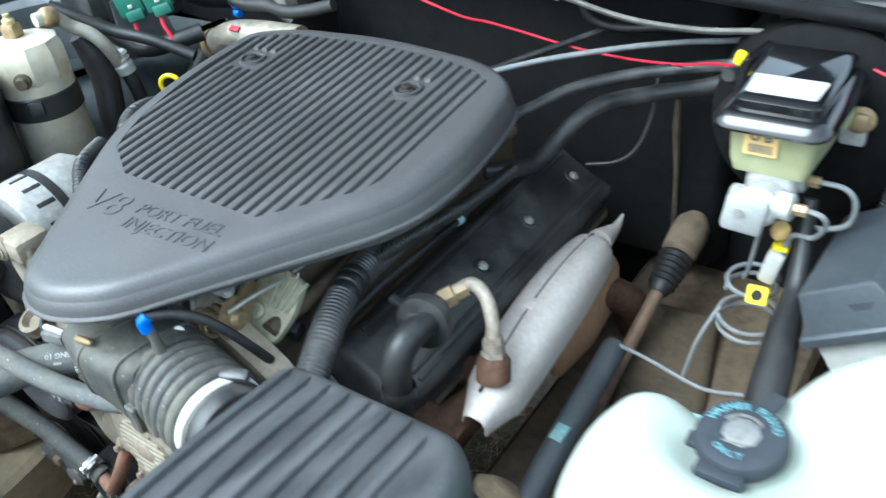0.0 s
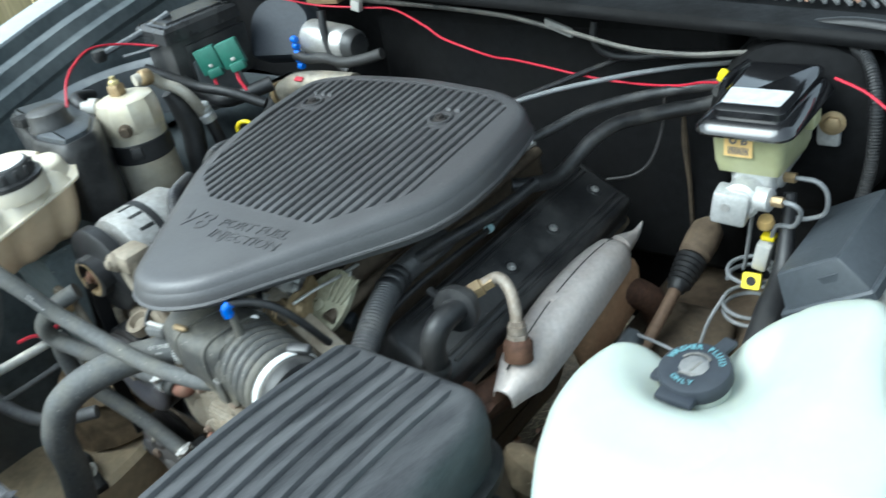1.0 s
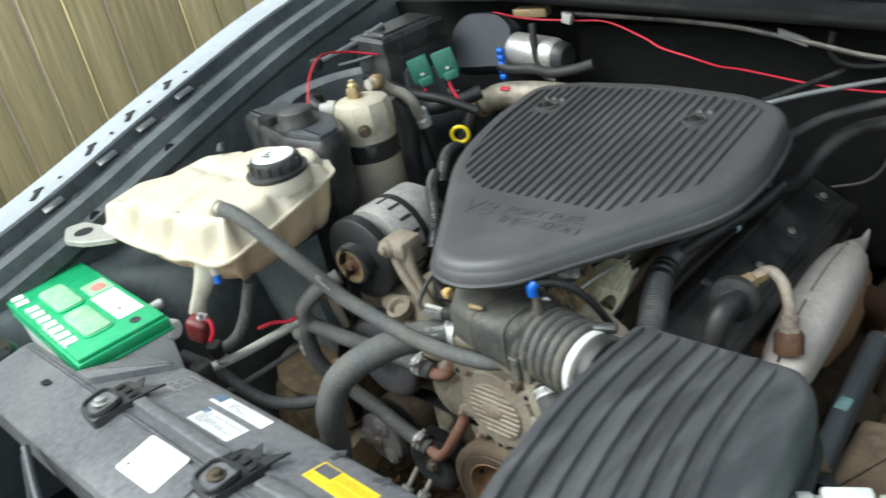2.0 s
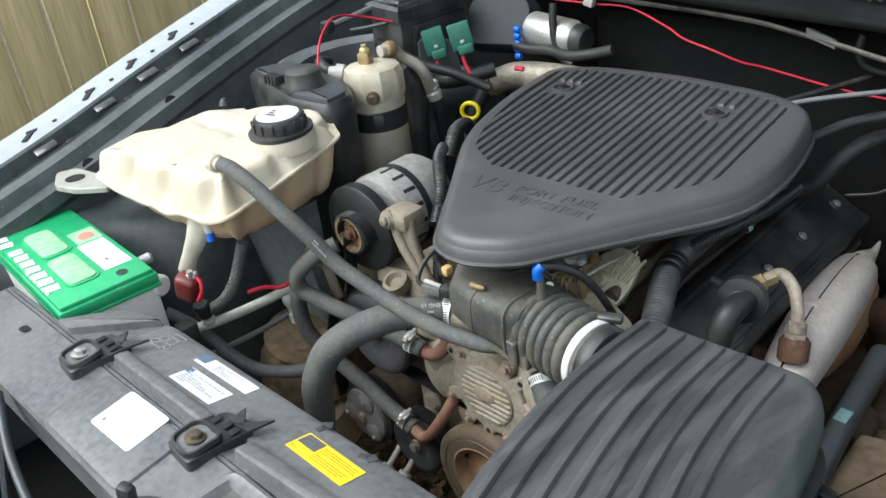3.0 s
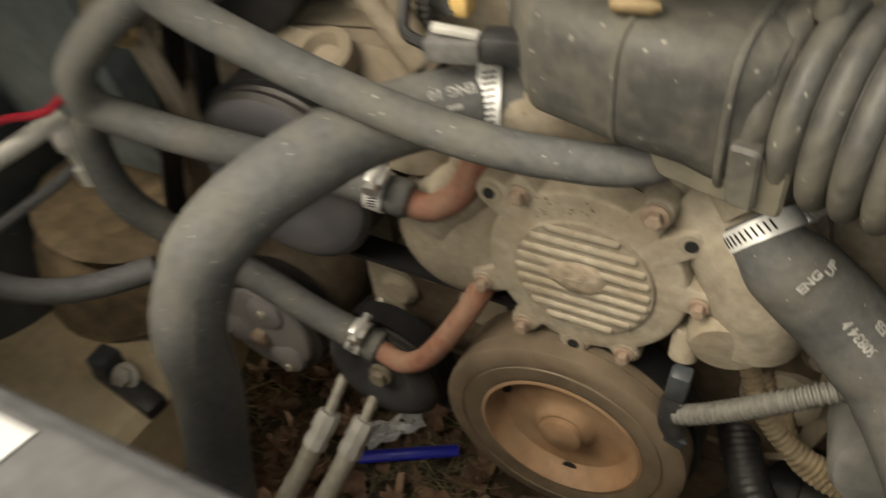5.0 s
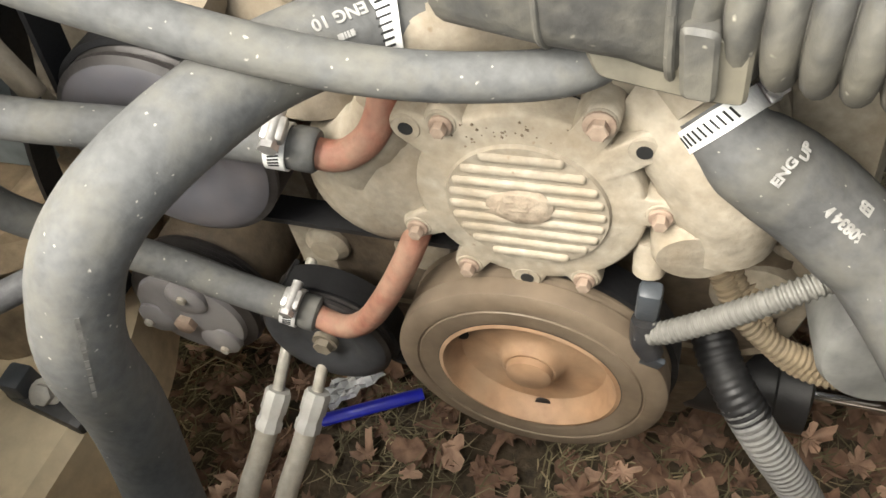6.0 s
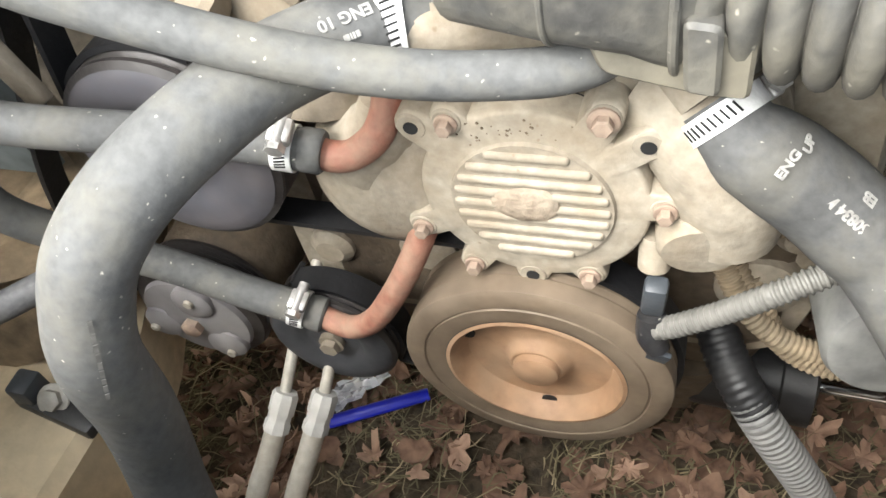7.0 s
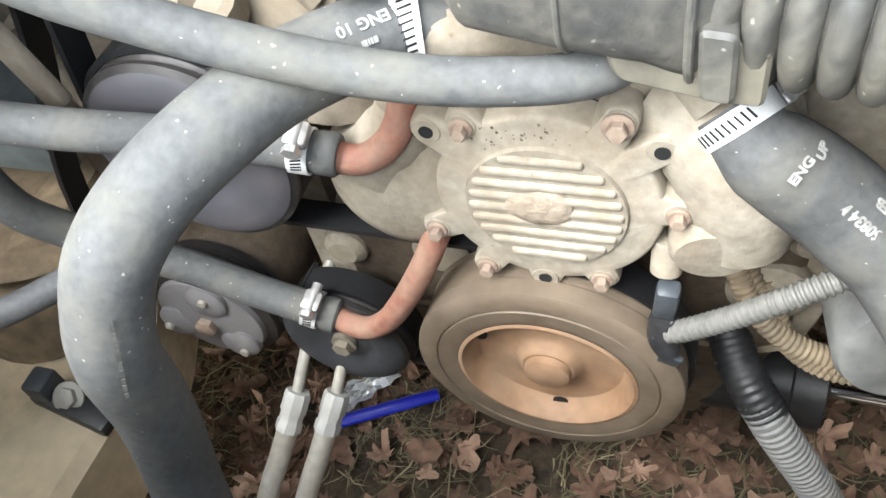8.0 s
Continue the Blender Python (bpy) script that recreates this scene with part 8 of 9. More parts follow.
    part("service_port", lathe((-0.474, -0.092, 0.600), (0.1, -0.2, 1), [(0.012, -0.006), (0.012, 0.006), (0.009, 0.008), (0.009, 0.018)], 14), CREAMLINE, acl)
    part("port_cap", lathe((-0.472, -0.096, 0.617), (0.1, -0.2, 1), [(0.0135, 0), (0.0145, 0.003), (0.0145, 0.022), (0.012, 0.026)], 20), BLACK, acl, "black ribbed cap")
    part("orifice_fitting", join(lathe((-0.408, 0.028, 0.618), (0.15, 0.1, -1), [(0.010, 0), (0.013, 0.008), (0.013, 0.020), (0.010, 0.024), (0.010, 0.036), (0.014, 0.038), (0.014, 0.056), (0.009, 0.060)], 14)), CREAMLINE, acl, "alloy fitting")
    part("capillary", tube([(-0.50, -0.17, 0.54), (-0.46, -0.10, 0.548), (-0.42, -0.02, 0.568), (-0.405, 0.03, 0.58)], 0.005, 8), GREYRUBBER, acl)
    low = thing("low_side_hose", (-0.41, -0.05, 0.48), "dark rubber hose sagging beside the radiator", "hose")
    part("hose", tube([(-0.55, -0.13, 0.61), (-0.52, -0.11, 0.588), (-0.480, -0.095, 0.564), (-0.441, -0.086, 0.539), (-0.403, -0.068, 0.517), (-0.368, -0.038, 0.506), (-0.330, 0.003, 0.505)], 0.0115, 14), GREYRUBBER, low)
    part("corrugated_lead", tube([(-0.490, -0.095, 0.614), (-0.462, -0.085, 0.628), (-0.441, -0.068, 0.646), (-0.431, -0.050, 0.673), (-0.428, -0.035, 0.703), (-0.416, -0.025, 0.740)], 0.0100, 12, 6, 0.0045, 0.0012), GREYLOOM, low)
    lines = thing("fuel_lines", (-0.2, 0.0, 0.2), "pair of pale lines with crimped collars under the engine", "fuel line")
    for dx, dy in ((0.0, 0.0), (0.036, 0.006)):
        top, mid, low_end = Vector((-0.196 + dx, 0.064 + dy, 0.372)), Vector((-0.204 + dx, 0.018 + dy, 0.330)), Vector((-0.226 + dx, -0.05 + dy, 0.262))
        part("pipe", tube([top + Vector((0.01, 0.06, 0.04)), top, mid], 0.0052, 10), ACLINE, lines)
        ax = (low_end - mid).normalized()
        part("collar", lathe(mid - ax * 0.012, ax, [(0.0105, 0), (0.012, 0.003), (0.012, 0.020), (0.0108, 0.022), (0.0108, 0.028), (0.012, 0.030), (0.012, 0.038)], 8), PALECASE, lines)
        part("hose", tube([mid, mid.lerp(low_end, 0.5), low_end, low_end + Vector((-0.02, -0.06, -0.09))], 0.0098, 12), ACLINE, lines)
    conduit = thing("battery_conduit", (0.2, 0.05, 0.15), "heavy grey corrugated conduit running down past the crank", "conduit")
    part("conduit", tube([(0.154, 0.097, 0.392), (0.170, 0.076, 0.379), (0.192, 0.059, 0.353), (0.233, 0.048, 0.286), (0.278, 0.033, 0.191), (0.309, 0.022, 0.121)], 0.0155, 18, 6, 0.0052, 0.0016), GREYLOOM, conduit)
    part("wrap", tube([(0.146, 0.118, 0.403), (0.156, 0.096, 0.392), (0.171, 0.075, 0.379), (0.184, 0.066, 0.364)], 0.0165, 16, 6, 0.0052, 0.0008), SOFTBLACK, conduit)
    loom2 = thing("old_loom", (0.2, 0.1, 0.42), "dusty tan corrugated loom looped beside the crank", "wiring loom")
    for k in range(3):
        part("loop", tube([(0.14 + 0.012 * k, 0.105, 0.50 - 0.012 * k), (0.17 + 0.010 * k, 0.085, 0.455 - 0.012 * k), (0.215 + 0.008 * k, 0.08, 0.432 - 0.008 * k), (0.265, 0.09, 0.44)], 0.0085, 12, 6, 0.0045, 0.0012), OLDLOOM, loom2)
    part("loop", tube([(0.13, 0.11, 0.53), (0.165, 0.10, 0.54), (0.20, 0.10, 0.53), (0.23, 0.11, 0.50)], 0.010, 12, 6, 0.005, 0.0014), OLDLOOM, loom2)
    motor = thing("fan_motor", (0.245, 0.10, 0.40), "round grey dusty motor housing", "motor")
    part("can", lathe((0.256, 0.060, 0.481), (0.2, -1, 0.1), [(0.046, -0.05), (0.049, -0.006), (0.046, 0.0), (0.041, 0.002), (0.0, 0.002)], 32, False), material("mottled_grey_motor", (0.17, 0.17, 0.165), 0.6, metal=0.2, grain=0.25, scale=60, dust=(0.28, 0.28, 0.26), amount=0.5, patch=40, specks=0.8, speck_size=2), motor)
    part("stud", lathe((0.264, 0.058, 0.481), (0.1, -1, 0.1), [(0.008, 0), (0.007, 0.006), (0.0, 0.007)], 14, False), ACLINE, motor)
    link = thing("steering_damper", (0.2, 0.16, 0.2), "black cylinder with a bright steel rod across the chassis", "damper")
    part("cylinder", lathe((0.06, 0.17, 0.262), (1, -0.06, 0.0), [(0.03, 0), (0.036, 0.006), (0.036, 0.15), (0.038, 0.152), (0.038, 0.178), (0.012, 0.183)], 28), SOFTBLACK, link)
    part("rod", lathe((0.236, 0.158, 0.264), (1, -0.02, 0.0), [(0.006, 0), (0.006, 0.29)], 16), POLISHED, link, "bright steel rod")
    part("mount", box((0.55, 0.15, 0.26), (0.06, 0.06, 0.10), 0.01), CASTDARK, link)
    fr = thing("frame_rail_passenger", (-0.45, 0.3, 0.25), "muddy tan chassis rail under the battery side", "chassis rail")
    part("rail", slab(rounded([(-0.60, -0.20), (-0.365, -0.20), (-0.360, -0.02), (-0.375, 0.06), (-0.41, 0.14), (-0.42, 0.95), (-0.60, 0.95)], 0.025, 3), [(0.24, 0), (0.335, 0), (0.345, 0.012)]), FRAMEMETAL, fr)
    part("spring_seat", bend(lathe((-0.50, 0.115, 0.34), (0, 0, 1), [(0.12, 0), (0.115, 0.06), (0.105, 0.10), (0.09, 0.12), (0.05, 0.125)], 32), lambda v: Vector((v.x, v.y, v.z + 0.2 * (v.x + 0.50)))), MUD, fr)
    part("seat_ring", lathe((-0.47, 0.095, 0.468), (0.2, 0, 1), [(0.086, 0), (0.090, 0.003), (0.086, 0.006)], 32), MUD, fr)
    part("arm_bracket", box((-0.398, -0.036, 0.350), (0.09, 0.024, 0.016), 0.004, turn(0, 4, -9)), BLACK, fr)
    bolt(fr, (-0.400, -0.033, 0.361), (0.2, -0.6, 0.8), 0.010, ACLINE)
    part("bolt_head", box((-0.428, -0.029, 0.366), (0.024, 0.026, 0.026), 0.004), SLATE, fr)
    part("crossmember", tube([(-0.40, 0.32, 0.26), (-0.15, 0.34, 0.22), (0.15, 0.34, 0.22), (0.42, 0.32, 0.26)], 0.05, 14), CASTDARK, fr)


def build_panel():
    pan = thing("radiator_shroud", (-0.08, -0.33, 0.70), "grey-black plastic radiator top panel with labels", "radiator shroud")
    slope = lambda v: Vector((v.x, v.y, v.z + 0.737 + (0.205 * (-0.223 - v.y) if v.y > -0.338 else 0.0236 - 0.12 * (-0.338 - v.y))))
    up = Vector((0, 0.205, 1)).normalized()
    o = rounded([(-0.58, -0.338), (0.31, -0.338), (0.31, -0.222), (-0.290, -0.222), (-0.370, -0.245), (-0.385, -0.318), (-0.42, -0.327), (-0.58, -0.327)], [0.0015, 0.0015, 0.012, 0.012, 0.02, 0.01, 0.008, 0.004], 3)
    part("plate", slab(o, [(-0.060, 0.003), (-0.012, 0.002), (-0.003, 0.0), (0.0, 0.003)], slope), PANEL, pan)
    o = rounded([(-0.58, -0.435), (0.31, -0.435), (0.31, -0.339), (-0.58, -0.339)], [0.012, 0.012, 0.0015, 0.0015], 3)
    part("front_plate", slab(o, [(-0.060, 0.003), (-0.014, 0.002), (-0.004, 0.0), (0.0, 0.003)], slope), PANEL, pan)
    part("crease", slab([Vector((-0.578, -0.3445)), Vector((0.308, -0.3445)), Vector((0.308, -0.3315)), Vector((-0.578, -0.3315))], [(-0.03, 0), (-0.0004, 0)], slope), PANEL, pan)
    ledge = rounded([(-0.290, -0.306), (0.30, -0.306), (0.30, -0.228), (-0.290, -0.228)], 0.008, 3)
    part("rear_ledge", slab(ledge, [(-0.001, 0), (0.004, 0.002), (0.005, 0.005)], slope), PANEL, pan)
    part("ridge", slab(rounded([(-0.245, -0.330), (-0.035, -0.330), (-0.035, -0.305), (-0.245, -0.305)], 0.008, 3), [(0, 0), (0.014, 0.003), (0.016, 0.0065)], slope), PANEL, pan)
    part("ridge", slab(rounded([(0.03, -0.332), (0.30, -0.318), (0.30, -0.296), (0.03, -0.303)], 0.008, 3), [(0, 0), (0.014, 0.003), (0.016, 0.0065)], slope), PANEL, pan)
    part("front_plateau", slab(rounded([(-0.225, -0.432), (-0.035, -0.432), (-0.035, -0.345), (-0.225, -0.345)], 0.012, 3), [(0, 0), (0.0035, 0.0015), (0.005, 0.005)], slope), PANEL, pan)
    basin = rounded([(0.04, -0.432), (0.30, -0.432), (0.30, -0.340), (0.055, -0.340)], 0.02, 4)
    part("basin_rim", rings(bmesh.new(), [[slope(Vector((p.x, p.y, h))) for p in inset(basin, d)] for h, d in ((0.0, 0.0), (0.013, 0.003), (0.0155, 0.007), (0.013, 0.012), (0.001, 0.017))], True, False), PANEL, pan)
    part("basin_floor", slab(inset(basin, 0.015), [(0.0005, 0), (0.0022, 0.001)], slope), material("pale_dusty_basin", (0.085, 0.084, 0.080), 0.65, grain=0.3, scale=60, dust=(0.17, 0.165, 0.145), amount=0.4, patch=18), pan, "pale dusty recess")
    bolt(pan, slope(Vector((0.066, -0.385, 0.002))), up, 0.0075, CASTDARK)
    part("hole", lathe(slope(Vector((-0.435, -0.365, 0.0005))), up, [(0.010, 0), (0.010, 0.0008)], 16), DARKGAP, pan)
    part("corner_flange", slab(rounded([(-0.40, -0.335), (-0.36, -0.335), (-0.30, -0.232), (-0.372, -0.248)], 0.006, 3), [(0.0, 0), (0.010, 0.002), (0.011, 0.004)], slope), PANEL, pan)
    for x, y, tail in ((-0.278, -0.352, 1), (-0.012, -0.345, 1)):
        b = part("hold_down", slab(rounded([(x - 0.030, y - 0.022), (x + 0.022, y - 0.026), (x + 0.028, y + 0.050), (x + 0.010, y + 0.060), (x - 0.026, y + 0.052)], 0.008, 3), [(0.0, 0), (0.012, 0.001), (0.0135, 0.003)], slope), BLACK, pan, "black clip bracket with a bolt")
        rim = rounded([(x - 0.024, y - 0.017), (x + 0.017, y - 0.020), (x + 0.021, y + 0.018), (x - 0.021, y + 0.020)], 0.012, 4)
        part("well", rings(bmesh.new(), [[slope(Vector((p.x, p.y, h))) for p in inset(rim, d)] for h, d in ((0.0130, -0.004), (0.0185, -0.003), (0.0185, 0.0), (0.0138, 0.001))], True, False), BLACK, b)
        part("well_floor", slab(inset(rim, 0.001), [(0.0136, 0), (0.0140, 0)], slope), PANEL, b)
        bolt(b, slope(Vector((x - 0.002, y, 0.0140))), up, 0.0078, STEEL if x < -0.1 else CASTDARK)
        for k, q in ((-0.016, 0.034), (0.002, 0.036), (0.018, 0.034)):
            part("slot", box(slope(Vector((x + k, y + q, 0.0142))), (0.009, 0.012, 0.0012), 0.0003), DARKGAP, b)
        for s in (-1, 1):
            part("spring_flap", slab([Vector(p) for p in ((x + s * 0.004, y + 0.040), (x + s * 0.004 + 0.026, y + 0.044), (x + s * 0.022 + 0.012, y + 0.071 + 0.004 * s))], [(0.012, 0), (0.015, 0.0004)], lambda v: slope(v) + Vector((0, 0, 0.10 * max(0, v.y - y - 0.04)))), BLACK, b)
    front = lambda x, y, h=0.0: slope(Vector((x, y, h)))
    part("blank_label", placed(sticker(0.086, 0.056, 0.005), front(-0.118, -0.371, 0.0055), (1, 0.02, 0), (0, -0.12, 1)), WHITE, pan, "plain white sticker")
    part("label_mark", placed(box((-0.030, -0.016, 0.0008), (0.004, 0.004, 0.0003), 0), front(-0.118, -0.371, 0.0055), (1, 0.02, 0), (0, -0.12, 1)), INK, pan)
    lab = part("emissions_label", placed(sticker(0.115, 0.020, 0.001), front(-0.121, -0.246, 0.0053), (1, 0.01, 0), up), WHITE, pan, "white printed label with a blue corner")
    part("print", placed(bars(4, 0.075, 0.014, 21), front(-0.104, -0.246, 0.0055), (1, 0.01, 0), up), LIGHTINK, lab)
    part("blue_corner", placed(box((-0.040, 0.002, 0.0007), (0.020, 0.015, 0.0003), 0), front(-0.129, -0.246, 0.0055), (1, 0.01, 0), up), BLUEINK, lab)
    lab = part("service_label", placed(sticker(0.090, 0.033, 0.001), front(-0.117, -0.282, 0.0053), (1, 0.01, 0), up), WHITE, pan, "white printed label with a blue edge")
    part("print", placed(bars(6, 0.080, 0.022, 33), front(-0.115, -0.283, 0.0055), (1, 0.01, 0), up), LIGHTINK, lab)
    part("blue_edge", placed(box((-0.040, 0.010, 0.0007), (0.012, 0.010, 0.0003), 0), front(-0.117, -0.282, 0.0055), (1, 0.01, 0), up), BLUEINK, lab)
    lab = part("caution_label", placed(sticker(0.095, 0.033, 0.001), front(0.100, -0.2665, 0.0053), (1, -0.03, 0), up), YELLOW, pan, "yellow warning label with a black panel")
    part("print", placed(bars(7, 0.056, 0.024, 41, 0.35), front(0.116, -0.267, 0.0055), (1, -0.03, 0), up), OCHREINK, lab)
    part("black_panel", placed(box((-0.030, 0.006, 0.0007), (0.029, 0.017, 0.0003), 0), front(0.100, -0.2665, 0.0055), (1, -0.03, 0), up), INK, lab)
    part("print", placed(bars(3, 0.027, 0.008, 42, 0.4), front(0.069, -0.277, 0.0055), (1, -0.03, 0), up), OCHREINK, lab)
    rings_bm = [lathe((x, y, 0.0006), (0, 0, 1), [(r, 0), (r + 0.0011, 0), (r + 0.0011, 0.0003), (r, 0.0003)], 18, False) for x, y, r in ((-0.012, 0.004, 0.006), (0.004, 0.006, 0.0065), (0.0, -0.008, 0.006), (-0.016, -0.007, 0.005), (0.012, -0.006, 0.004))]
    part("belt_diagram", placed(join(*rings_bm, box((-0.004, 0.014, 0.0007), (0.03, 0.0012, 0.0003), 0), box((-0.004, -0.0145, 0.0007), (0.026, 0.0012, 0.0003), 0)), front(-0.243, -0.258, 0.0053), (1, 0.02, 0), up), PALEINK, pan, "worn white belt routing diagram")
    part("diagram_print", placed(bars(1, 0.05, 0.004, 50), front(-0.232, -0.236, 0.0055), (1, 0.02, 0), up), PALEINK, pan)
    for x, y, r in ((0.054, -0.233, 0.0), (0.128, -0.234, -70)):
        arrow = join(box((0, -0.003, 0), (0.008, 0.012, 0.001), 0.0002), box((0, 0.006, 0), (0.012, 0.012, 0.001), 0.0002, turn(0, 0, 45)))
        part("arrow", placed(arrow, front(x, y, 0.0054), (math.cos(radians(r)), math.sin(radians(r)), 0), up), MOULDED, pan)
    # steel tie bar at the battery corner and what hangs in front of the radiator
    tie = thing("tie_bar", (-0.45, -0.42, 0.62), "black painted upper tie bar at the radiator corner", "tie bar", kind="structure")
    part("bar", slab(rounded([(-0.80, -0.60), (-0.60, -0.46), (-0.585, -0.36), (-0.60, -0.345), (-0.80, -0.36)], 0.02, 3), [(0.66, 0), (0.755, 0), (0.765, 0.006)]), PAINT, tie)
    part("hole", lathe((-0.635, -0.405, 0.7655), (0, 0, 1), [(0.008, 0), (0.008, 0.0006)], 16), DARKGAP, tie)
    rad = thing("radiator", (-0.05, -0.29, 0.25), "black finned radiator below the top panel", "radiator")
    part("core", box((-0.05, -0.295, 0.47), (0.72, 0.05, 0.40), 0.004), DARKGAP, rad)
    part("side_tank", box((-0.42, -0.295, 0.47), (0.05, 0.07, 0.42), 0.012), BLACK, rad)
    part("side_tank", box((0.32, -0.295, 0.47), (0.05, 0.07, 0.42), 0.012), BLACK, rad)
    fin = mesh_of("fin", box((0, 0, 0), (0.66, 0.052, 0.002), 0), BLACK)
    for k in range(40):
        piece("fin", fin, rad, Matrix.Translation((-0.05, -0.295, 0.28 + 0.0095 * k)))
    latch = thing("hood_latch", (0.02, -0.45, 0.66), "black steel hood latch with a bolted dish", "latch")
    part("dish", lathe((0.030, -0.462, 0.742), (0, -0.1, 1), [(0.05, -0.01), (0.058, 0.0), (0.060, 0.006), (0.055, 0.006), (0.050, 0.001), (0.0, 0.001)], 32, False), BLACK, latch)
    part("post", box((-0.002, -0.432, 0.760), (0.018, 0.014, 0.05), 0.005, turn(0, 10, 20)), BLACK, latch)
    part("lever", tube([(0.0, -0.45, 0.755), (0.03, -0.47, 0.757), (0.06, -0.45, 0.76)], 0.006, 8), STEEL, latch)
    bolt(latch, (0.015, -0.470, 0.744), (0, -0.1, 1), 0.007, STEEL)
    bolt(latch, (0.055, -0.485, 0.744), (0, -0.1, 1), 0.007, STEEL)
    part("support", box((0.02, -0.47, 0.67), (0.05, 0.03, 0.14), 0.006), BLACK, latch)
    rods = thing("latch_cable", (-0.15, -0.50, 0.55), "dark brace rods and cable ahead of the radiator", "rod")
    part("rod", tube([(-0.335, -0.445, 0.745), (-0.25, -0.475, 0.70), (-0.12, -0.49, 0.665), (0.02, -0.47, 0.64)], 0.006, 10), SLATE, rods)
    part("rod", tube([(-0.26, -0.50, 0.62), (-0.24, -0.505, 0.55), (-0.22, -0.51, 0.48), (-0.17, -0.51, 0.44)], 0.009, 10), ACLINE, rods)
    part("rod", tube([(-0.33, -0.45, 0.74), (-0.29, -0.49, 0.64), (-0.25, -0.52, 0.55)], 0.005, 8), SLATE, rods)
    nose = thing("grille_panel", (0, -0.62, 0.3), "dark inside of the grille and bumper, with an added sheet below", "grille")
    part("inner_skin", box((0, -0.66, 0.48), (1.5, 0.03, 0.46), 0.01), INNER, nose)
    # black sheet, added to cover the ground and keep this gap dark
    part("shelf", box((0, -0.505, 0.40), (1.6, 0.33, 0.02), 0.004), WALL, nose)
    for k in range(4):
        part("stiffener", box((-0.5 + 0.22 * k, -0.63, 0.5), (0.03, 0.05, 0.40), 0.006), INNER, nose)


build_pump()
build_pulleys()
build_hoses()
build_panel()


# ---- litter on the ground and in the cowl ----
def leaf_bm(rnd, size):
    """A curled, lobed dead leaf, lying in the x-y plane."""
    bm = bmesh.new()
    lobes = rnd.choice((5, 7, 5, 3, 2))
    pts = []
    n = lobes * 6
    tips = [rnd.uniform(0.55, 1.15) for _ in range(lobes)]
    for k in range(n):
        t = 2 * math.pi * k / n
        peak = 1 - abs(((k + 3) % 6) - 3) / 3
        r = size * (0.50 + 0.50 * peak) * tips[((k + 3) // 6) % lobes] * rnd.uniform(0.80, 1.15)
        t += rnd.uniform(-0.25, 0.25) / lobes
        pts.append((r * math.cos(t) * 0.8, r * math.sin(t)))
    curl, twist = rnd.uniform(-0.7, 1.0), rnd.uniform(-0.9, 0.9)
    height = lambda x, y: curl * (x * x + 0.5 * y * y) / size + twist * x * y / size
    mid = bm.verts.new((0, 0, 0))
    inner = [bm.verts.new((x * 0.5, y * 0.5, height(x * 0.5, y * 0.5))) for x, y in pts]
    outer = [bm.verts.new((x, y, height(x, y) + rnd.uniform(-0.12, 0.2) * size)) for x, y in pts]
    for k in range(n):
        j = (k + 1) % n
        bm.faces.new((mid, inner[k], inner[j]))
        bm.faces.new((inner[k], outer[k], outer[j], inner[j]))
    return bm


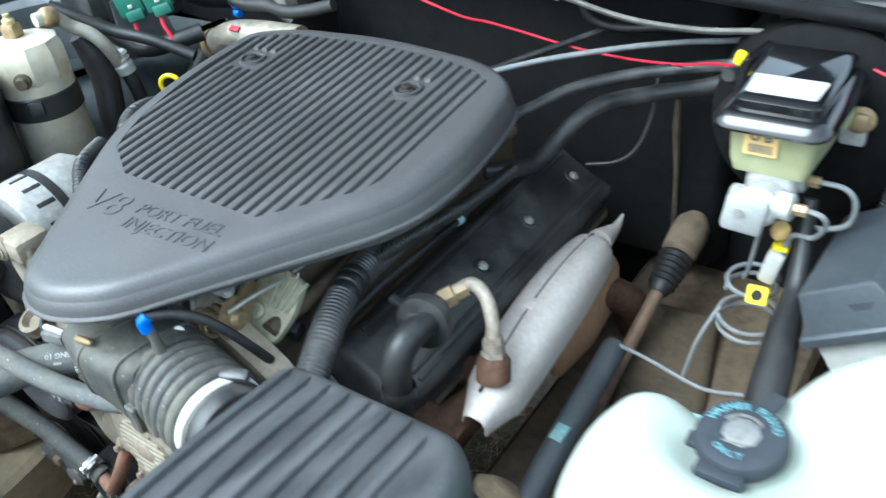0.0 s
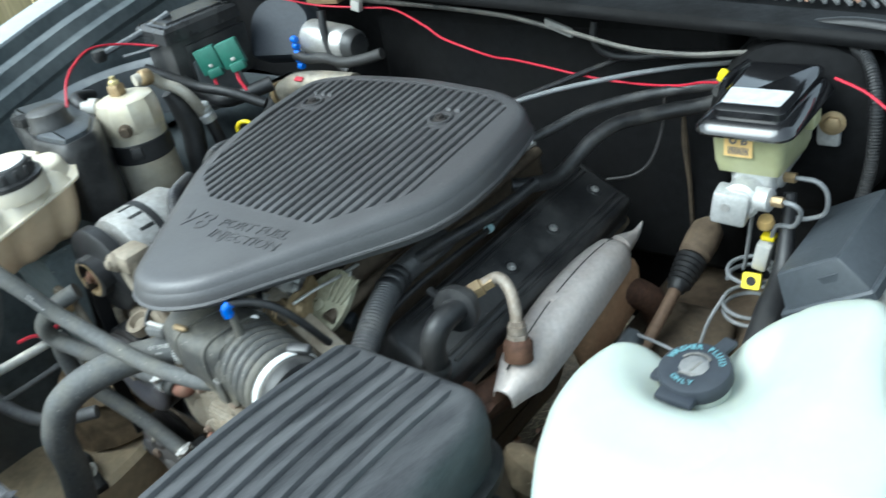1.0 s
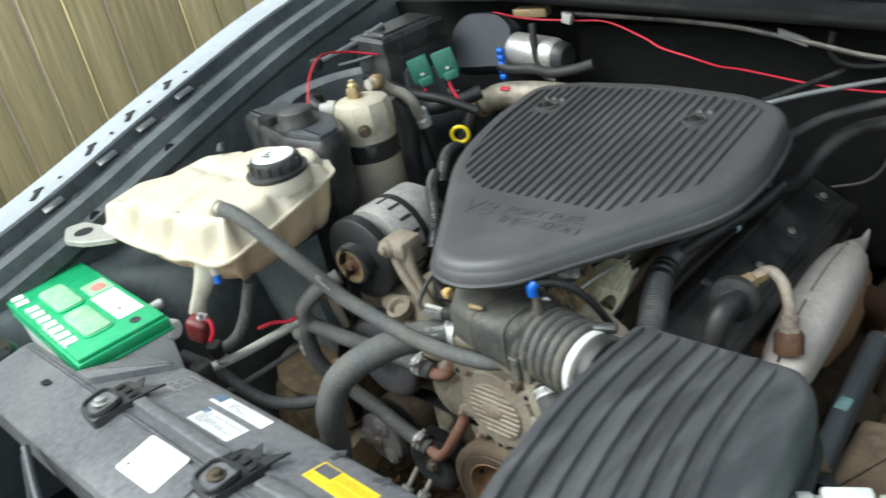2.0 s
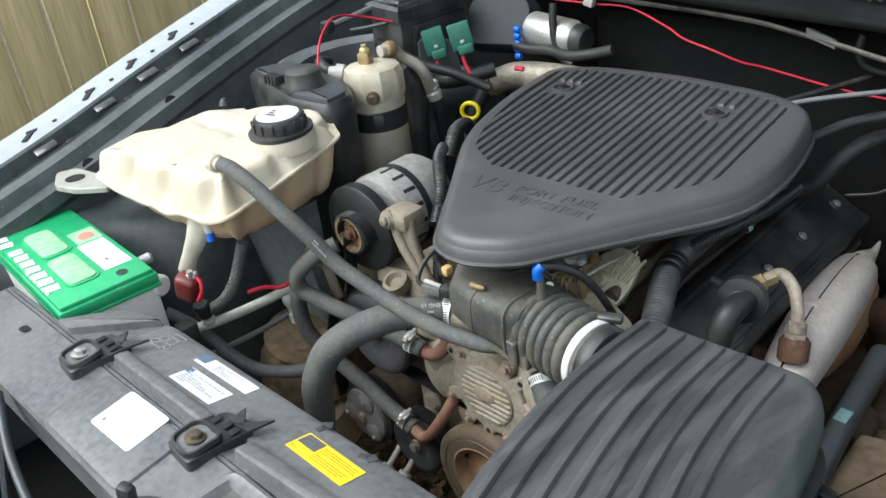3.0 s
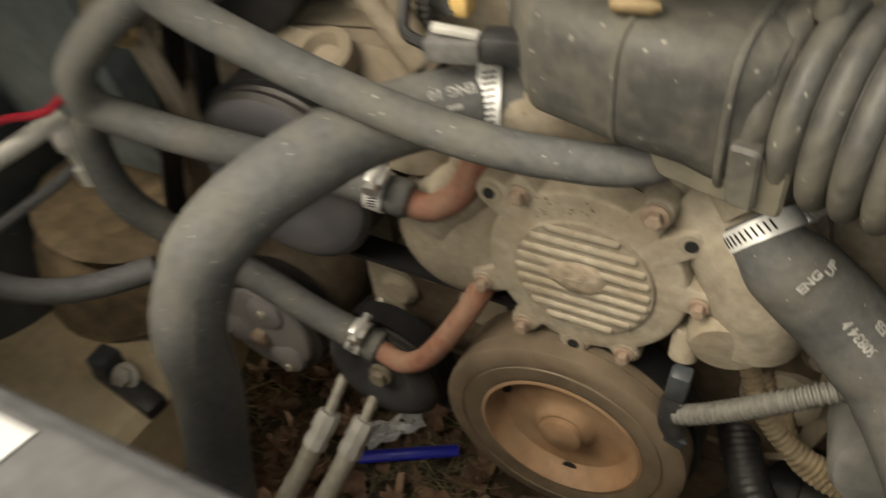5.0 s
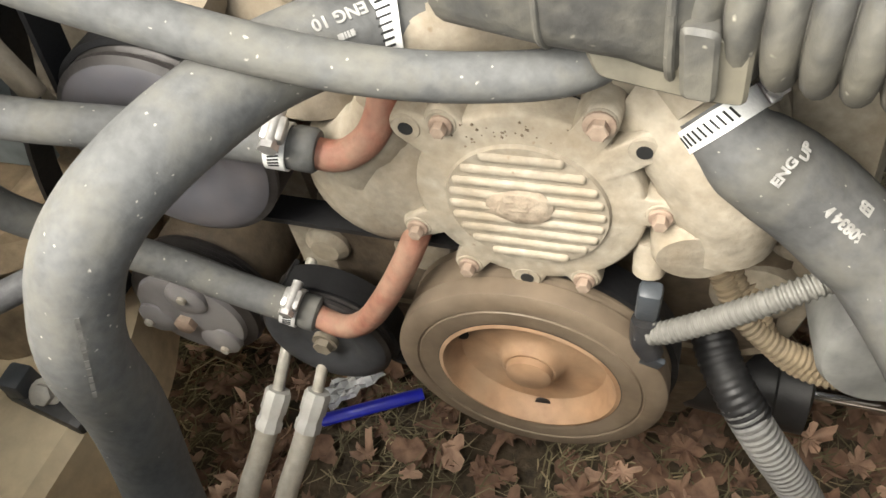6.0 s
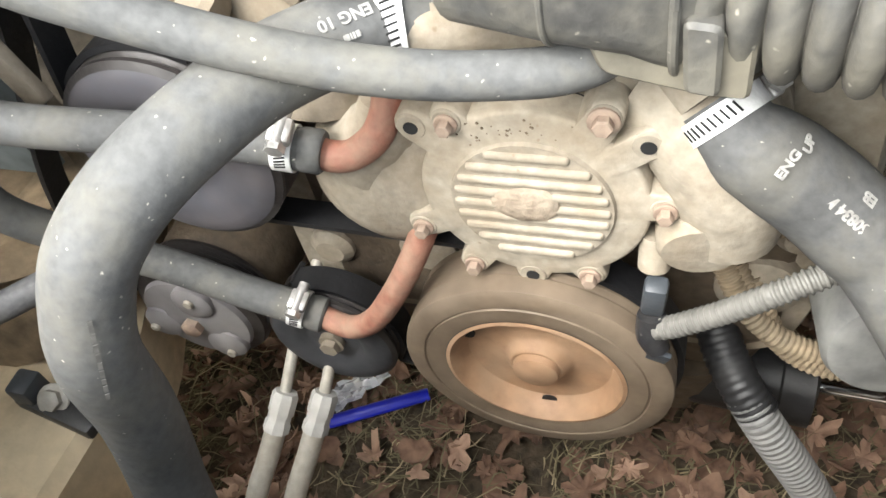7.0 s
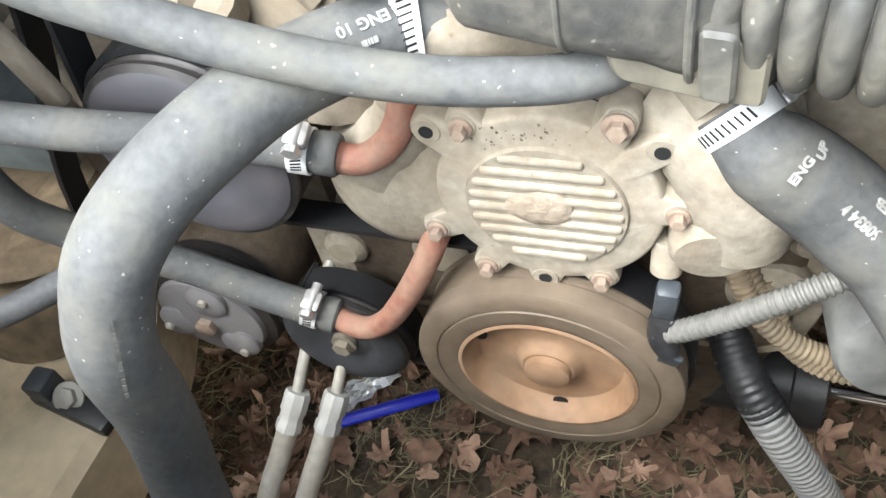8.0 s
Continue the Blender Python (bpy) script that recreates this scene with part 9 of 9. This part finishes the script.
def build_litter():
    rnd = random.Random(11)
    shapes = [mesh_of("fallen_leaf", leaf_bm(rnd, rnd.uniform(0.018, 0.042)), (LEAF, LEAFPALE, LEAF)[k % 3], sharp=60) for k in range(14)]
    for k in range(290):
        x, y = rnd.uniform(-0.48, 0.40), rnd.uniform(0.0, 0.60)
        ob = new("fallen_leaf", rnd.choice(shapes))
        ob.matrix_basis = pose(x, y, 0.016 + rnd.uniform(0, 0.012), rnd.uniform(-20, 20), rnd.uniform(-20, 20), rnd.uniform(0, 360))
        tagged(ob, "dry curled brown leaf lying on the soil", "leaf", "fallen leaves under the car")
    wide = []
    for k in range(1500):
        x, y = (rnd.uniform(-0.6, 0.6), rnd.uniform(-0.15, 0.75)) if k < 700 else (rnd.uniform(-2.2, 1.8), rnd.uniform(-1.8, 1.9))
        b = leaf_bm(rnd, rnd.uniform(0.016, 0.036))
        b.transform(pose(x, y, 0.008 + rnd.uniform(0, 0.008), rnd.uniform(-25, 25), rnd.uniform(-25, 25), rnd.uniform(0, 360)))
        wide.append(b)
    solid("leaf_litter", join(*wide), LEAF, "scattered dead leaves on the soil", "leaf litter", kind="stuff", sharp=60, base=(0, 0, 0))
    for name, mat, count, label in (("dry_grass", STRAW, 3200, "dry straw coloured grass blades on the soil"), ("dead_grass", OLDGRASS, 10000, "brown dead grass matted on the soil")):
        bm = bmesh.new()
        for k in range(count):
            x, y = (rnd.uniform(-0.6, 0.55), rnd.uniform(-0.1, 0.75)) if k < count * 0.8 else (rnd.uniform(-2.2, 1.8), rnd.uniform(-1.8, 2.0))
            if noise.noise((x * 7, y * 7, 3)) < rnd.uniform(-0.5, 0.3):
                continue
            a, length, w = rnd.gauss(0.6, 0.9), rnd.uniform(0.012, 0.06) if rnd.random() < 0.9 else rnd.uniform(0.06, 0.12), rnd.uniform(0.0005, 0.0012)
            d, s = Vector((math.cos(a), math.sin(a), 0)), Vector((-math.sin(a), math.cos(a), 0))
            lift = rnd.uniform(0.0, 0.5)
            p = Vector((x, y, 0.006 + rnd.uniform(0, 0.012)))
            bow = rnd.uniform(-0.25, 0.25)
            q = [p, p + d * length * 0.5 + s * length * bow + Vector((0, 0, lift * length * 0.5)), p + d * length + Vector((0, 0, lift * length * 0.4))]
            v = [bm.verts.new(q[0] - s * w), bm.verts.new(q[0] + s * w), bm.verts.new(q[1] + s * w), bm.verts.new(q[1] - s * w), bm.verts.new(q[2])]
            bm.faces.new(v[:4])
            bm.faces.new((v[3], v[2], v[4]))
        solid(name, bm, mat, label, "grass", kind="stuff", base=(0, 0, 0))
    pen = thing("pen", (-0.24, 0.17, 0.01), "dark blue plastic pen barrel on the ground", "pen")
    a, b = Vector((-0.300, 0.140, 0.030)), Vector((-0.185, 0.203, 0.030))
    ax = (b - a).normalized()
    part("barrel", lathe(a, ax, [(0.0065, 0), (0.0085, 0.004), (0.0085, 0.134), (0.0075, 0.137)], 16), PENBLUE, pen)
    part("tip", lathe(b - ax * 0.004, ax, [(0.007, 0), (0.007, 0.007), (0.005, 0.009)], 14), WHITE, pen)
    foil = bmesh.new()
    n = 9
    grid = [[foil.verts.new((-0.296 + 0.060 * i / n - 0.022 * j / n, 0.160 + 0.060 * i / n + 0.022 * j / n, 0.030 + 0.009 * rnd.uniform(-1, 1))) for j in range(n + 1)] for i in range(n + 1)]
    for i in range(n):
        for j in range(n):
            foil.faces.new((grid[i][j], grid[i + 1][j], grid[i + 1][j + 1], grid[i][j + 1]))
    solid("foil_wrapper", foil, FOIL, "crumpled clear foil wrapper beside the pen", "wrapper", sharp=10)
    for k in range(48):
        x = rnd.uniform(-0.1, 0.85)
        ob = new("cowl_leaf", shapes[k % 9])
        ob.matrix_basis = pose(x, rnd.uniform(0.815, 0.93), 1.003 - 0.07 * x, rnd.uniform(-30, 30), rnd.uniform(-30, 30), rnd.uniform(0, 360)) @ Matrix.Diagonal((0.75, 0.75, 0.75, 1))
        tagged(ob, "dead brown leaf lying on the cowl grille", "leaf", "leaves in the cowl grille")


build_litter()
